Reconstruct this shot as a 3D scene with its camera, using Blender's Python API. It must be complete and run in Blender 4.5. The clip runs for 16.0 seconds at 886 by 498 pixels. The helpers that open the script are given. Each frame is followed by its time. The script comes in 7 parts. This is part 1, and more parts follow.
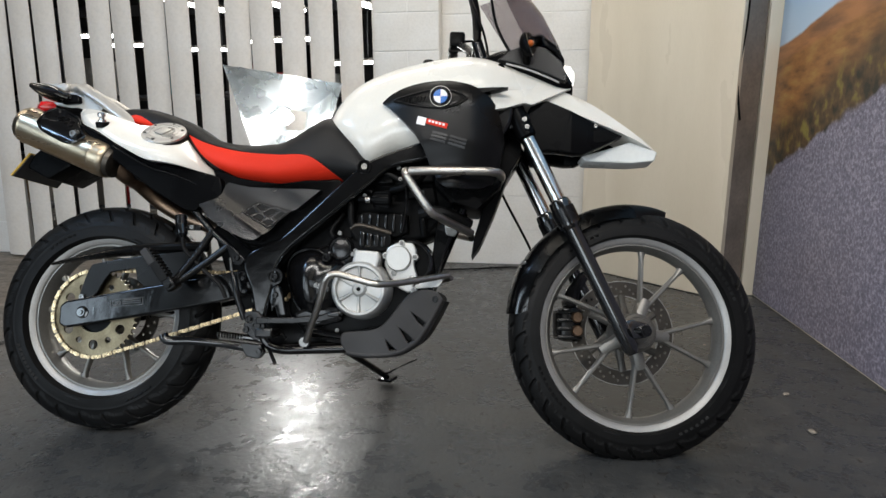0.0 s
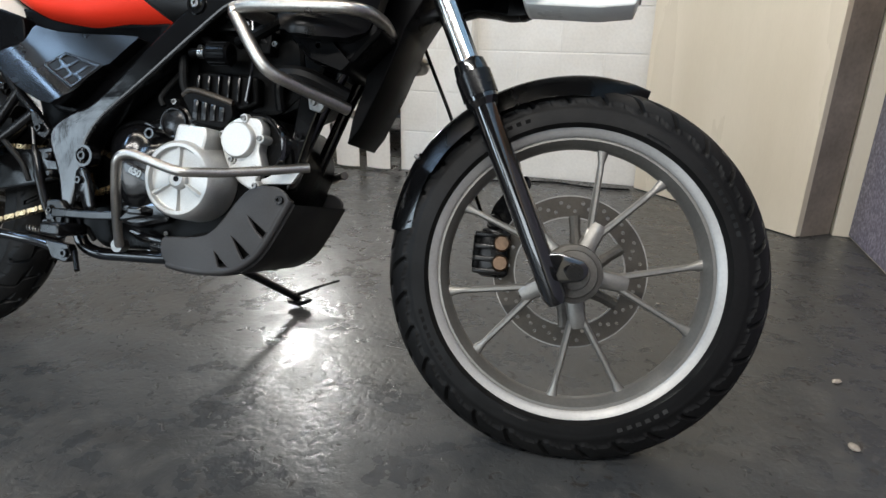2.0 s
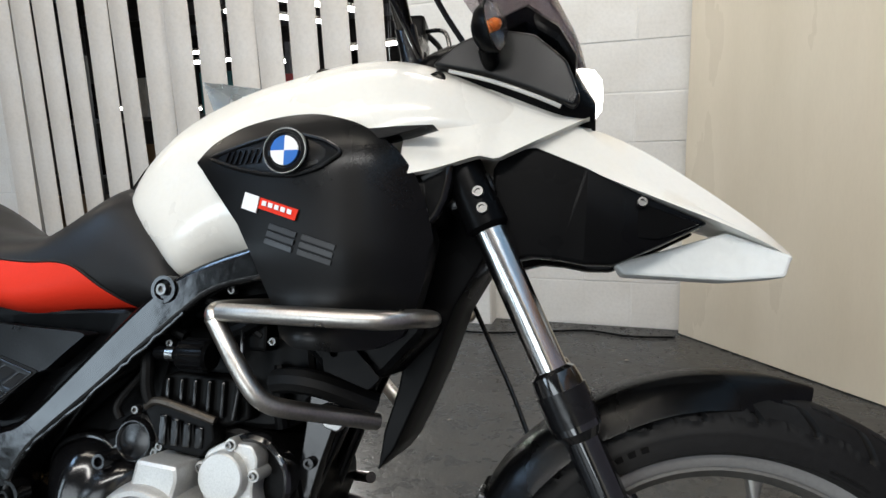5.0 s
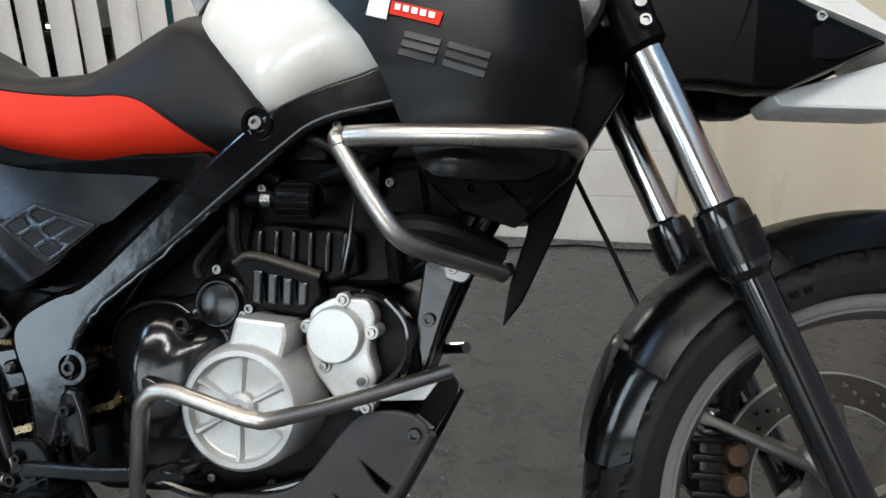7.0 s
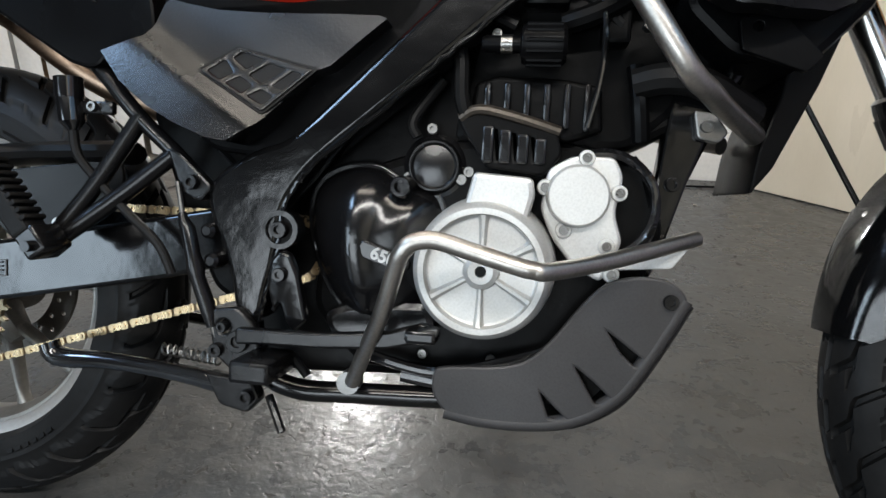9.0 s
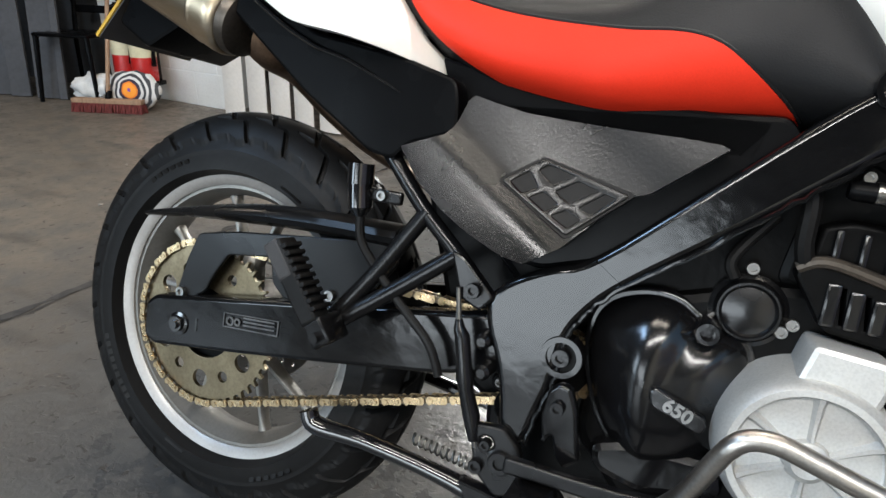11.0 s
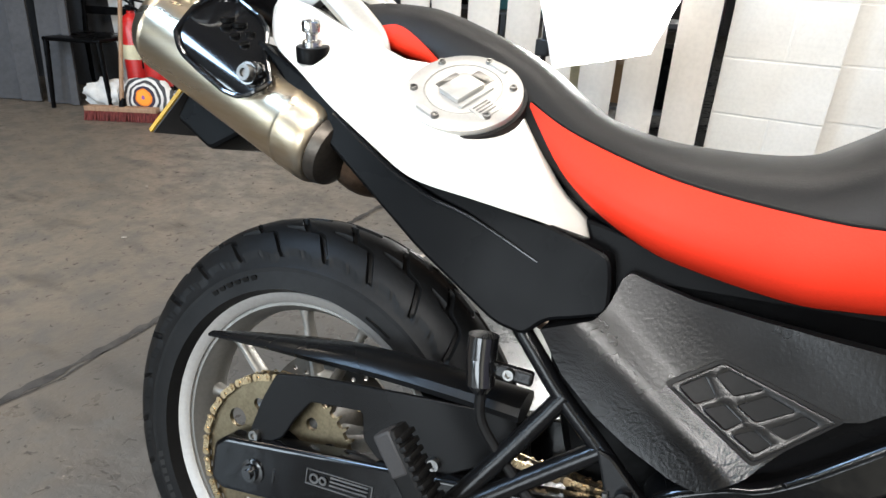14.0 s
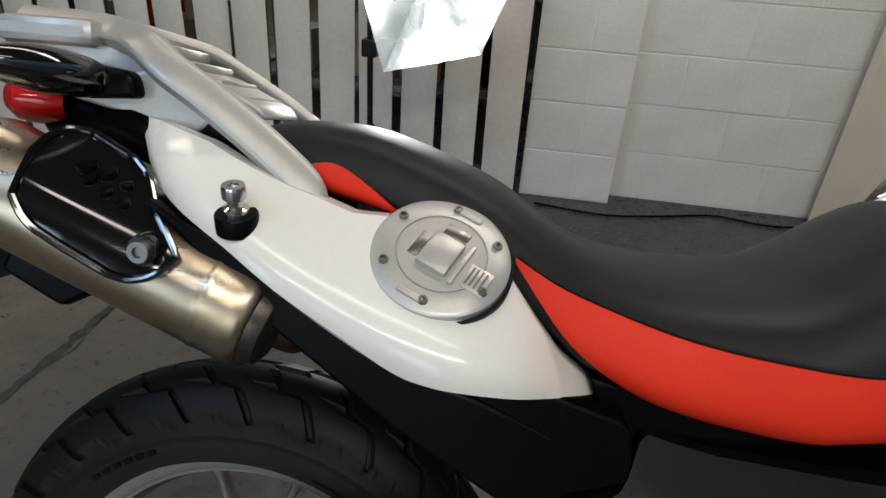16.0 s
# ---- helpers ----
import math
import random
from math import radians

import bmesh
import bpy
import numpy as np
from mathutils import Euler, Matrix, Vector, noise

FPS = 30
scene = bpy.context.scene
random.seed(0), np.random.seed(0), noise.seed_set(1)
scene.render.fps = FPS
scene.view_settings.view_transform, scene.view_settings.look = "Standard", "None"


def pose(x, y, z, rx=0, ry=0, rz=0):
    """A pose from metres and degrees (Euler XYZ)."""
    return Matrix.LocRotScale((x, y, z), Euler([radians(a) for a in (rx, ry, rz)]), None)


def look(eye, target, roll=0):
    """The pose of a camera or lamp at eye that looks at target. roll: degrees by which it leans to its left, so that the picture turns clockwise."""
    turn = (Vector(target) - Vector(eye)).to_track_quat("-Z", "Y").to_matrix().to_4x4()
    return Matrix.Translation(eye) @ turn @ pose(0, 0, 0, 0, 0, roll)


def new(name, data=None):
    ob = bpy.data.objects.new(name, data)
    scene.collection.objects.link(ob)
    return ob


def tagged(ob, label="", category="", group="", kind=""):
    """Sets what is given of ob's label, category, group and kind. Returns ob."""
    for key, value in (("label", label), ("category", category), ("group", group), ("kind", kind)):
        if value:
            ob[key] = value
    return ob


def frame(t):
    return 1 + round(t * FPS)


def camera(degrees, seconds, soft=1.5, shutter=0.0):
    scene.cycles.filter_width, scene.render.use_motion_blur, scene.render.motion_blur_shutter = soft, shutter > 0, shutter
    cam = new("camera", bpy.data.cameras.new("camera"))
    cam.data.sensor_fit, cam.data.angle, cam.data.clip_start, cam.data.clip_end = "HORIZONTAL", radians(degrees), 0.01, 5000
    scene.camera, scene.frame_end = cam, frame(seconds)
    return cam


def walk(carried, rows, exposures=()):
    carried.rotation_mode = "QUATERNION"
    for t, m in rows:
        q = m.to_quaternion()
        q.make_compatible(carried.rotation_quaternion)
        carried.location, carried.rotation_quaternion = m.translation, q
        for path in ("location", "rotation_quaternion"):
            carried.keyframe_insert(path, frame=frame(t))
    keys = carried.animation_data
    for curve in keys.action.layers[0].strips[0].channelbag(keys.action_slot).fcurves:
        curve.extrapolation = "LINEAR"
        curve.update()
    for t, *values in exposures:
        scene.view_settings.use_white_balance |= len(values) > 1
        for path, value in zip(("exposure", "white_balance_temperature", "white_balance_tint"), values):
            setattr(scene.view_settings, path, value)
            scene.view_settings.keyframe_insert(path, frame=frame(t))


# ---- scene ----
cam = camera(72.2, 16.0)
METRES, EYE, TILT, LEAN, TURN = 2.862, 0.836, -10.71, 0.07, 8.0
ROWS = [
    (0.0, 0.0, 0.0, 0.0, 0.0, 0.0, -0.0),
    (0.5, 0.0422, 0.056, 0.0041, 0.99, -1.63, -2.33),
    (1.0, 0.0831, 0.114, -0.0045, 2.5, -3.63, -3.34),
    (1.5, 0.12, 0.1518, -0.0082, 6.82, -6.34, -2.8),
    (2.0, 0.1646, 0.1895, -0.0154, 10.62, -8.12, -3.39),
    (2.5, 0.1882, 0.2156, -0.0059, 14.02, -8.03, -3.5),
    (3.0, 0.1966, 0.2339, 0.0193, 17.33, -6.06, -3.51),
    (3.5, 0.1875, 0.2475, 0.0448, 17.56, -3.8, -3.96),
    (6.3, 0.0495, 0.3207, 0.0935, 7.7, 0.5, -1.2),
    (6.5, 0.0426, 0.3211, 0.0832, 7.58, -2.42, -1.05),
    (7.0, 0.0259, 0.323, 0.0499, 5.59, -5.52, -0.33),
    (7.5, 0.0035, 0.3235, 0.0339, 2.17, -7.3, 0.74),
    (8.0, -0.019, 0.324, 0.0214, 1.34, -8.88, 0.14),
    (8.5, -0.0419, 0.3271, 0.0128, 2.36, -9.19, -0.44),
    (9.0, -0.0706, 0.3304, 0.0083, 5.29, -9.63, -1.44),
    (9.5, -0.0963, 0.3331, 0.0049, 6.79, -10.02, -2.26),
    (10.0, -0.1195, 0.3335, 0.0095, 9.3, -10.27, -2.47),
    (12.5, -0.1458, 0.3652, 0.0787, 22.36, -14.52, -7.85),
    (13.0, -0.1646, 0.3642, 0.0762, 20.04, -17.2, -6.49),
    (13.5, -0.1807, 0.3695, 0.09, 19.81, -16.62, -6.25),
    (14.0, -0.1991, 0.379, 0.112, 20.36, -15.09, -6.3),
    (14.5, -0.2207, 0.3862, 0.1264, 20.28, -13.34, -4.84),
    (15.0, -0.235, 0.3968, 0.1349, 17.18, -14.23, -3.93),
    (15.5, -0.2493, 0.4134, 0.149, 8.12, -15.85, -3.62),
    (16.0, -0.2657, 0.4147, 0.1633, 1.02, -17.18, -3.77),
]
EDGES = [
    (4.0, look((1.527, -0.685, 0.924), (0.778, 1.123, 0.512), 0.4)),
    (4.2, look((1.493, -0.660, 0.942), (0.766, 1.161, 0.545), -0.6)),
    (10.2, look((0.687, -0.659, 0.713), (0.054, 1.069, -0.071), 0.7)),
    (12.3, look((0.642, -0.544, 0.868), (-0.318, 1.025, 0.084), 4.1)),
]
walk(cam, sorted([(t, pose(1.183, -1.553, EYE, TILT, LEAN, TURN) @ pose(METRES * x, METRES * y, METRES * z, 90 + pitch, roll, yaw)) for t, x, y, z, yaw, pitch, roll in ROWS] + EDGES, key=lambda row: row[0]),
     ((0.0, -0.7), (1.0, -0.5), (2.0, -0.2), (3.0, -0.05), (4.0, -0.18), (6.5, -0.92), (7.0, -0.5), (7.5, -0.3), (8.5, -0.27), (9.5, -0.15), (10.0, -0.22), (12.5, 0.4), (13.5, 0.52), (14.5, -0.15), (15.0, -0.58), (15.5, -0.98), (16.0, -1.27)))

# ---- light ----
world = bpy.data.worlds.new("world")
scene.world = world
world.use_nodes = True
world.node_tree.nodes["Background"].inputs[0].default_value = (0.75, 0.82, 1.0, 1)
world.node_tree.nodes["Background"].inputs[1].default_value = 0.04


def area_lamp(name, place, target, sx, sy, watts, colour=(1, 1, 1)):
    data = bpy.data.lights.new(name, "AREA")
    data.shape, data.size, data.size_y, data.energy, data.color = "RECTANGLE", sx, sy, watts, colour
    ob = new(name, data)
    ob.matrix_world = look(place, target)
    return ob


# daylight from the open roller door behind the camera, tubes under the roof, unseen sheen and fill lamps, and the
# studio lamp
area_lamp("door_daylight", (-3.3, -4.9, 1.5), (0.3, 0.6, 0.6), 1.3, 2.2, 100, (0.70, 0.86, 1.0))
# Unseen lamp, added so that low black panels reflect a bright area.
area_lamp("low_sheen_light", (-0.2, -5.6, 1.1), (0.0, 0.0, 0.5), 2.8, 1.8, 122, (0.84, 0.93, 1.0))
# Bluish lamp out of view, added for the blue sheen on frame and cover.
area_lamp("blue_sheen_light", (-2.0, -1.8, 3.3), (-2.0, -1.8, 0), 0.8, 1.2, 100, (0.45, 0.68, 1.0))
area_lamp("tube_light_a", (0.6, -0.9, 3.25), (0.6, -0.9, 0), 2.4, 0.2, 36, (1.0, 0.92, 0.80))
area_lamp("tube_light_b", (1.3, 1.25, 3.25), (1.3, 1.25, 0), 1.8, 0.2, 56, (1.0, 0.93, 0.84))
area_lamp("tube_light_c", (-2.8, 0.6, 3.25), (-2.8, 0.6, 0), 2.4, 0.2, 36, (1.0, 0.88, 0.74))
area_lamp("tube_light_d", (-0.4, 1.3, 3.25), (-0.4, 1.3, 0), 1.8, 0.2, 27, (1.0, 0.93, 0.84))
# Unseen fill lamp, added to brighten the tank's side and the floor.
area_lamp("fill_light_e", (0.9, -2.7, 3.25), (0.8, -2.4, 0), 3.6, 0.3, 190, (1.0, 0.98, 0.95))
area_lamp("headlamp_beam", (1.36, 0.36, 0.98), (1.80, 1.98, 0.72), 0.06, 0.06, 2.2, (1.0, 0.97, 0.9))
area_lamp("softbox_bulb", (-0.14, 1.69, 0.93), (0.45, -0.5, 0.1), 0.20, 0.17, 18, (1.0, 0.99, 0.96))

# ---- materials ----
MATS = {}


def mat(name, colour, rough=0.5, metal=0.0, vary=0.12, scale=6.0, grain=120.0, bump=0.05, coat=0.0, rvary=0.1, dirt=None, stretch=None, spec=0.5, peel=None):
    """A surface with stains at two scales, uneven gloss and fine relief."""
    if name in MATS:
        return MATS[name]
    m = bpy.data.materials.new(name)
    m.use_nodes = True
    nt = m.node_tree
    b = nt.nodes["Principled BSDF"]
    tc = nt.nodes.new("ShaderNodeTexCoord")
    src = tc.outputs["Object"]
    if stretch:
        mp = nt.nodes.new("ShaderNodeMapping")
        mp.inputs["Scale"].default_value = stretch
        nt.links.new(src, mp.inputs["Vector"])
        src = mp.outputs["Vector"]
    big, fine = nt.nodes.new("ShaderNodeTexNoise"), nt.nodes.new("ShaderNodeTexNoise")
    big.inputs["Scale"].default_value, big.inputs["Detail"].default_value = scale, 6
    fine.inputs["Scale"].default_value, fine.inputs["Detail"].default_value = grain, 4
    nt.links.new(src, big.inputs["Vector"])
    nt.links.new(src, fine.inputs["Vector"])
    ramp = nt.nodes.new("ShaderNodeValToRGB")
    c = Vector(colour)
    d = Vector(dirt) if dirt else c * (1 - 2.2 * vary)
    ramp.color_ramp.elements[0].position, ramp.color_ramp.elements[1].position = 0.3, 0.62
    ramp.color_ramp.elements[0].color, ramp.color_ramp.elements[1].color = (*d, 1), (*c, 1)
    nt.links.new(big.outputs["Fac"], ramp.inputs["Fac"])
    mix = nt.nodes.new("ShaderNodeMix")
    mix.data_type, mix.blend_type = "RGBA", "MULTIPLY"
    mix.inputs["Factor"].default_value = min(1.0, vary * 3)
    fr = nt.nodes.new("ShaderNodeValToRGB")
    fr.color_ramp.elements[0].position, fr.color_ramp.elements[1].position = 0.3, 0.6
    fr.color_ramp.elements[0].color = (0.6, 0.6, 0.6, 1)
    nt.links.new(fine.outputs["Fac"], fr.inputs["Fac"])
    nt.links.new(ramp.outputs["Color"], mix.inputs["A"])
    nt.links.new(fr.outputs["Color"], mix.inputs["B"])
    nt.links.new(mix.outputs["Result"], b.inputs["Base Color"])
    mr = nt.nodes.new("ShaderNodeMapRange")
    mr.inputs["From Min"].default_value, mr.inputs["From Max"].default_value = 0.3, 0.7
    mr.inputs["To Min"].default_value, mr.inputs["To Max"].default_value = min(1, rough + rvary), max(0.02, rough - rvary)
    nt.links.new(big.outputs["Fac"], mr.inputs["Value"])
    nt.links.new(mr.outputs["Result"], b.inputs["Roughness"])
    b.inputs["Metallic"].default_value = metal
    b.inputs["Coat Weight"].default_value = coat
    b.inputs["Coat Roughness"].default_value = 0.08
    b.inputs["Specular IOR Level"].default_value = spec
    if bump:
        bp = nt.nodes.new("ShaderNodeBump")
        bp.inputs["Strength"].default_value, bp.inputs["Distance"].default_value = min(1, bump * 6), 0.0005
        nt.links.new(fine.outputs["Fac"], bp.inputs["Height"])
        nt.links.new(bp.outputs["Normal"], b.inputs["Normal"])
        if peel:   # uneven, brushed-on paint
            wave, bp2 = nt.nodes.new("ShaderNodeTexNoise"), nt.nodes.new("ShaderNodeBump")
            wave.inputs["Scale"].default_value, wave.inputs["Detail"].default_value = peel[0], 3
            bp2.inputs["Strength"].default_value, bp2.inputs["Distance"].default_value = 1.0, peel[1]
            nt.links.new(src, wave.inputs["Vector"])
            nt.links.new(wave.outputs["Fac"], bp2.inputs["Height"])
            nt.links.new(bp2.outputs["Normal"], bp.inputs["Normal"])
    MATS[name] = m
    return m


def glow(name, colour, strength):
    m = bpy.data.materials.new(name)
    m.use_nodes = True
    b = m.node_tree.nodes["Principled BSDF"]
    b.inputs["Base Color"].default_value = (*colour, 1)
    b.inputs["Emission Color"].default_value = (*colour, 1)
    b.inputs["Emission Strength"].default_value = strength
    MATS[name] = m
    return m


M_RUBBER = mat("tyre_rubber", (0.0085, 0.0083, 0.0082), 0.5, 0, 0.25, 9, 160, 0.06, spec=0.16)
M_WHEELRIM = mat("machined_rim_silver", (0.37, 0.36, 0.345), 0.48, 0.5, 0.08, 8, 200, 0.02)
M_WHEEL = mat("cast_wheel_silver", (0.26, 0.25, 0.23), 0.45, 0.7, 0.1, 8, 200, 0.03)
M_HUB = mat("dull_cast_hub", (0.15, 0.14, 0.125), 0.5, 0.5, 0.2, 10, 200, 0.05)
M_STEEL = mat("brushed_steel", (0.27, 0.265, 0.255), 0.36, 1.0, 0.1, 10, 250, 0.03)
M_BARS = mat("satin_crash_bar_steel", (0.55, 0.52, 0.48), 0.36, 1.0, 0.14, 14, 300, 0.03)
M_CHROME = mat("chrome", (0.62, 0.61, 0.60), 0.2, 1.0, 0.04, 8, 200, 0.0, rvary=0.03)
M_DISC = mat("brake_disc_steel", (0.085, 0.076, 0.065), 0.4, 0.6, 0.12, 12, 240, 0.03)
M_WHITE = mat("white_paint", (0.80, 0.77, 0.70), 0.28, 0, 0.02, 5, 150, 0.0, coat=0.5, rvary=0.05)
M_BLACKP = mat("textured_black_plastic", (0.0032, 0.0032, 0.0035), 0.28, 0, 0.15, 7, 700, 0.03, spec=0.06)
M_SILK = mat("silky_black_cover_plastic", (0.0045, 0.0045, 0.0047), 0.27, 0, 0.15, 7, 300, 0.07, spec=0.38)
M_PANELB = mat("satin_black_body_plastic", (0.006, 0.006, 0.0062), 0.30, 0, 0.15, 7, 480, 0.02, spec=0.2)
M_BLACKG = mat("gloss_black_paint", (0.006, 0.006, 0.0065), 0.12, 0, 0.1, 6, 200, 0.0, coat=0.9)
M_BLACKS = mat("satin_black_metal", (0.006, 0.006, 0.0065), 0.22, 0.0, 0.15, 9, 260, 0.03, spec=0.32, peel=(60, 0.0004))
M_FRAME = mat("powder_coated_black_frame", (0.004, 0.004, 0.0043), 0.14, 0.0, 0.2, 12, 300, 0.02, spec=0.45, rvary=0.05, peel=(16, 0.0013))
# Black casting, its base lowered further to hold the shade between engine parts.
M_DARK = mat("dark_casting_and_shade", (0.0035, 0.0035, 0.0036), 0.36, 0.0, 0.25, 14, 220, 0.06, spec=0.08, peel=(34, 0.0008))
M_CASE = mat("black_engine_paint", (0.005, 0.005, 0.0055), 0.2, 0.0, 0.15, 9, 240, 0.03, spec=0.5, peel=(24, 0.0008))
M_COVER = mat("cast_aluminium_cover", (0.6, 0.6, 0.58), 0.5, 0.6, 0.1, 10, 380, 0.08)
M_GREYP = mat("dark_grey_plastic_guard", (0.042, 0.040, 0.040), 0.45, 0, 0.15, 6, 420, 0.05, spec=0.3)
M_SEAT = mat("black_vinyl_seat", (0.011, 0.011, 0.0115), 0.48, 0, 0.12, 7, 620, 0.08, spec=0.2)
M_RED = mat("red_vinyl", (0.74, 0.034, 0.013), 0.5, 0, 0.05, 6, 500, 0.05, spec=0.15)
M_CHAIN = mat("oily_inner_links", (0.16, 0.13, 0.09), 0.4, 0.9, 0.2, 30, 300, 0.03)
M_GOLD = mat("gold_chain_plates", (0.52, 0.39, 0.23), 0.34, 1.0, 0.15, 30, 300, 0.03)
M_SPROCKET = mat("worn_sprocket_steel", (0.24, 0.195, 0.125), 0.42, 1.0, 0.2, 16, 260, 0.05)
M_MUFFLER = mat("heat_tinted_titanium_muffler", (0.55, 0.47, 0.36), 0.3, 1.0, 0.07, 6, 420, 0.015, dirt=(0.46, 0.36, 0.235), stretch=(0.6, 9, 9), rvary=0.04)
M_BRONZE = mat("burnt_exhaust_pipe", (0.33, 0.22, 0.15), 0.38, 1.0, 0.2, 9, 200, 0.04)
M_PIPE = mat("dark_heat_stained_steel", (0.10, 0.085, 0.07), 0.4, 0.8, 0.2, 9, 200, 0.04)
M_RAIL = mat("grey_alloy_rail", (0.5, 0.485, 0.455), 0.42, 0.55, 0.05, 8, 300, 0.03)
M_REDLENS = mat("red_tail_lens", (0.6, 0.01, 0.012), 0.15, 0, 0.05, 6, 100, 0.0, coat=0.5)
M_BLUE = mat("badge_blue", (0.03, 0.15, 0.5), 0.2, 0, 0.03, 6, 100, 0.0, coat=0.5)
M_BADGEW = mat("badge_white", (0.85, 0.85, 0.85), 0.2, 0, 0.03, 6, 100, 0.0, coat=0.5)
M_PRINT = mat("worn_silver_print", (0.09, 0.09, 0.09), 0.45, 0.2, 0.3, 30, 300, 0.0)
M_GREYDECAL = mat("grey_decal", (0.014, 0.014, 0.0145), 0.35, 0, 0.05, 6, 100, 0.0)
M_YELLOW = mat("yellow_plate", (0.5, 0.3, 0.03), 0.4, 0, 0.05, 6, 100, 0.0)
M_BRASS = mat("brass", (0.7, 0.5, 0.22), 0.3, 1.0, 0.1, 20, 200, 0.03)
M_LIP = mat("milky_plastic_lip", (0.78, 0.79, 0.76), 0.3, 0, 0.04, 6, 100, 0.0)


def floor_material():
    """Grey floor paint, worn through to warm concrete, with pits, smears and an uneven gloss."""
    m = bpy.data.materials.new("worn_floor_paint")
    m.use_nodes = True
    nt = m.node_tree
    b = nt.nodes["Principled BSDF"]
    tc = nt.nodes.new("ShaderNodeTexCoord")

    def noise_node(scale, detail=6, stretch=None, kind="Fac", distortion=0.0):
        n = nt.nodes.new("ShaderNodeTexNoise")
        n.inputs["Scale"].default_value, n.inputs["Detail"].default_value = scale, detail
        n.inputs["Distortion"].default_value = distortion
        src = tc.outputs["Object"]
        if stretch:
            mp = nt.nodes.new("ShaderNodeMapping")
            mp.inputs["Scale"].default_value = stretch
            nt.links.new(src, mp.inputs["Vector"])
            src = mp.outputs["Vector"]
        nt.links.new(src, n.inputs["Vector"])
        return n.outputs[kind]

    def span(v, a, c, lo, hi):
        n = nt.nodes.new("ShaderNodeMapRange")
        for k, x in zip(("From Min", "From Max", "To Min", "To Max"), (a, c, lo, hi)):
            n.inputs[k].default_value = x
        nt.links.new(v, n.inputs["Value"])
        return n.outputs["Result"]

    def calc(op, a, c):
        n = nt.nodes.new("ShaderNodeMath")
        n.operation = op
        for i, v in enumerate((a, c)):
            if isinstance(v, (int, float)):
                n.inputs[i].default_value = v
            else:
                nt.links.new(v, n.inputs[i])
        return n.outputs[0]

    def over(fac, a, c):
        n = nt.nodes.new("ShaderNodeMix")
        n.data_type = "RGBA"
        nt.links.new(fac, n.inputs["Factor"])
        for k, v in (("A", a), ("B", c)):
            if isinstance(v, tuple):
                n.inputs[k].default_value = (*v, 1)
            else:
                nt.links.new(v, n.inputs[k])
        return n.outputs["Result"]

    sep = nt.nodes.new("ShaderNodeSeparateXYZ")
    nt.links.new(tc.outputs["Object"], sep.inputs[0])
    wide, patch = noise_node(1.1), noise_node(9, 8, distortion=0.5)
    fleck, grit = noise_node(44, 4, distortion=0.8), noise_node(210, 3)
    pebble = noise_node(62, 5, distortion=0.4)
    smear, mottle = noise_node(3.0, 7, (1.0, 3.2, 1.0)), noise_node(28, 6)
    worn = span(calc("ADD", sep.outputs["X"], calc("MULTIPLY", wide, 1.2)), 0.35, -0.9, 0.0, 1.0)
    col = over(worn, (0.036, 0.038, 0.0395), (0.15, 0.123, 0.094))
    col = over(span(patch, 0.42, 0.7, 0.0, 0.6), col, (0.064, 0.063, 0.059))
    col = over(span(mottle, 0.5, 0.68, 0.0, 0.4), col, (0.075, 0.072, 0.066))
    col = over(span(smear, 0.56, 0.75, 0.0, 0.6), col, (0.024, 0.022, 0.02))
    col = over(span(fleck, 0.635, 0.69, 0.0, 0.8), col, (0.018, 0.014, 0.011))
    col = over(span(grit, 0.68, 0.74, 0.0, 0.5), col, (0.14, 0.135, 0.125))
    nt.links.new(col, b.inputs["Base Color"])
    gloss = calc("ADD", span(patch, 0.3, 0.7, 0.16, 0.38), calc("ADD", span(fleck, 0.62, 0.7, 0.0, 0.3), span(mottle, 0.4, 0.7, 0.0, 0.12)))
    nt.links.new(calc("ADD", gloss, calc("MULTIPLY", worn, 0.15)), b.inputs["Roughness"])
    b.inputs["Specular IOR Level"].default_value = 0.36
    bp = nt.nodes.new("ShaderNodeBump")
    bp.inputs["Strength"].default_value, bp.inputs["Distance"].default_value = 0.55, 0.004
    height = calc("ADD", calc("MULTIPLY", span(fleck, 0.6, 0.7, 0.0, 1.0), -0.25), calc("ADD", calc("MULTIPLY", grit, 0.07), calc("ADD", calc("MULTIPLY", pebble, 0.6), calc("ADD", calc("MULTIPLY", patch, 0.5), calc("MULTIPLY", mottle, 0.4)))))
    nt.links.new(height, bp.inputs["Height"])
    nt.links.new(bp.outputs["Normal"], b.inputs["Normal"])
    return m


M_FLOOR = floor_material()
M_BLOCK = mat("white_painted_block", (0.76, 0.74, 0.7), 0.6, 0, 0.06, 3, 70, 0.1, dirt=(0.66, 0.63, 0.58))
M_MORTAR = mat("painted_mortar", (0.76, 0.74, 0.7), 0.75, 0, 0.05, 5, 90, 0.12)
M_SLAT = mat("white_vinyl_slat", (0.66, 0.62, 0.57), 0.55, 0, 0.06, 2.5, 60, 0.04, dirt=(0.6, 0.54, 0.47))
M_PANEL = mat("cream_painted_board", (0.68, 0.61, 0.49), 0.33, 0, 0.02, 1.4, 50, 0.02, dirt=(0.62, 0.55, 0.43), stretch=(3, 3, 0.6))
M_POST = mat("grey_brown_timber_post", (0.25, 0.21, 0.18), 0.6, 0, 0.15, 5, 60, 0.1)
# Base colours kept near black: the hall's dimness is in them, darkening reflections.
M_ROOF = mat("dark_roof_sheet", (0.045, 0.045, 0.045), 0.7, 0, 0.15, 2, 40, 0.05)
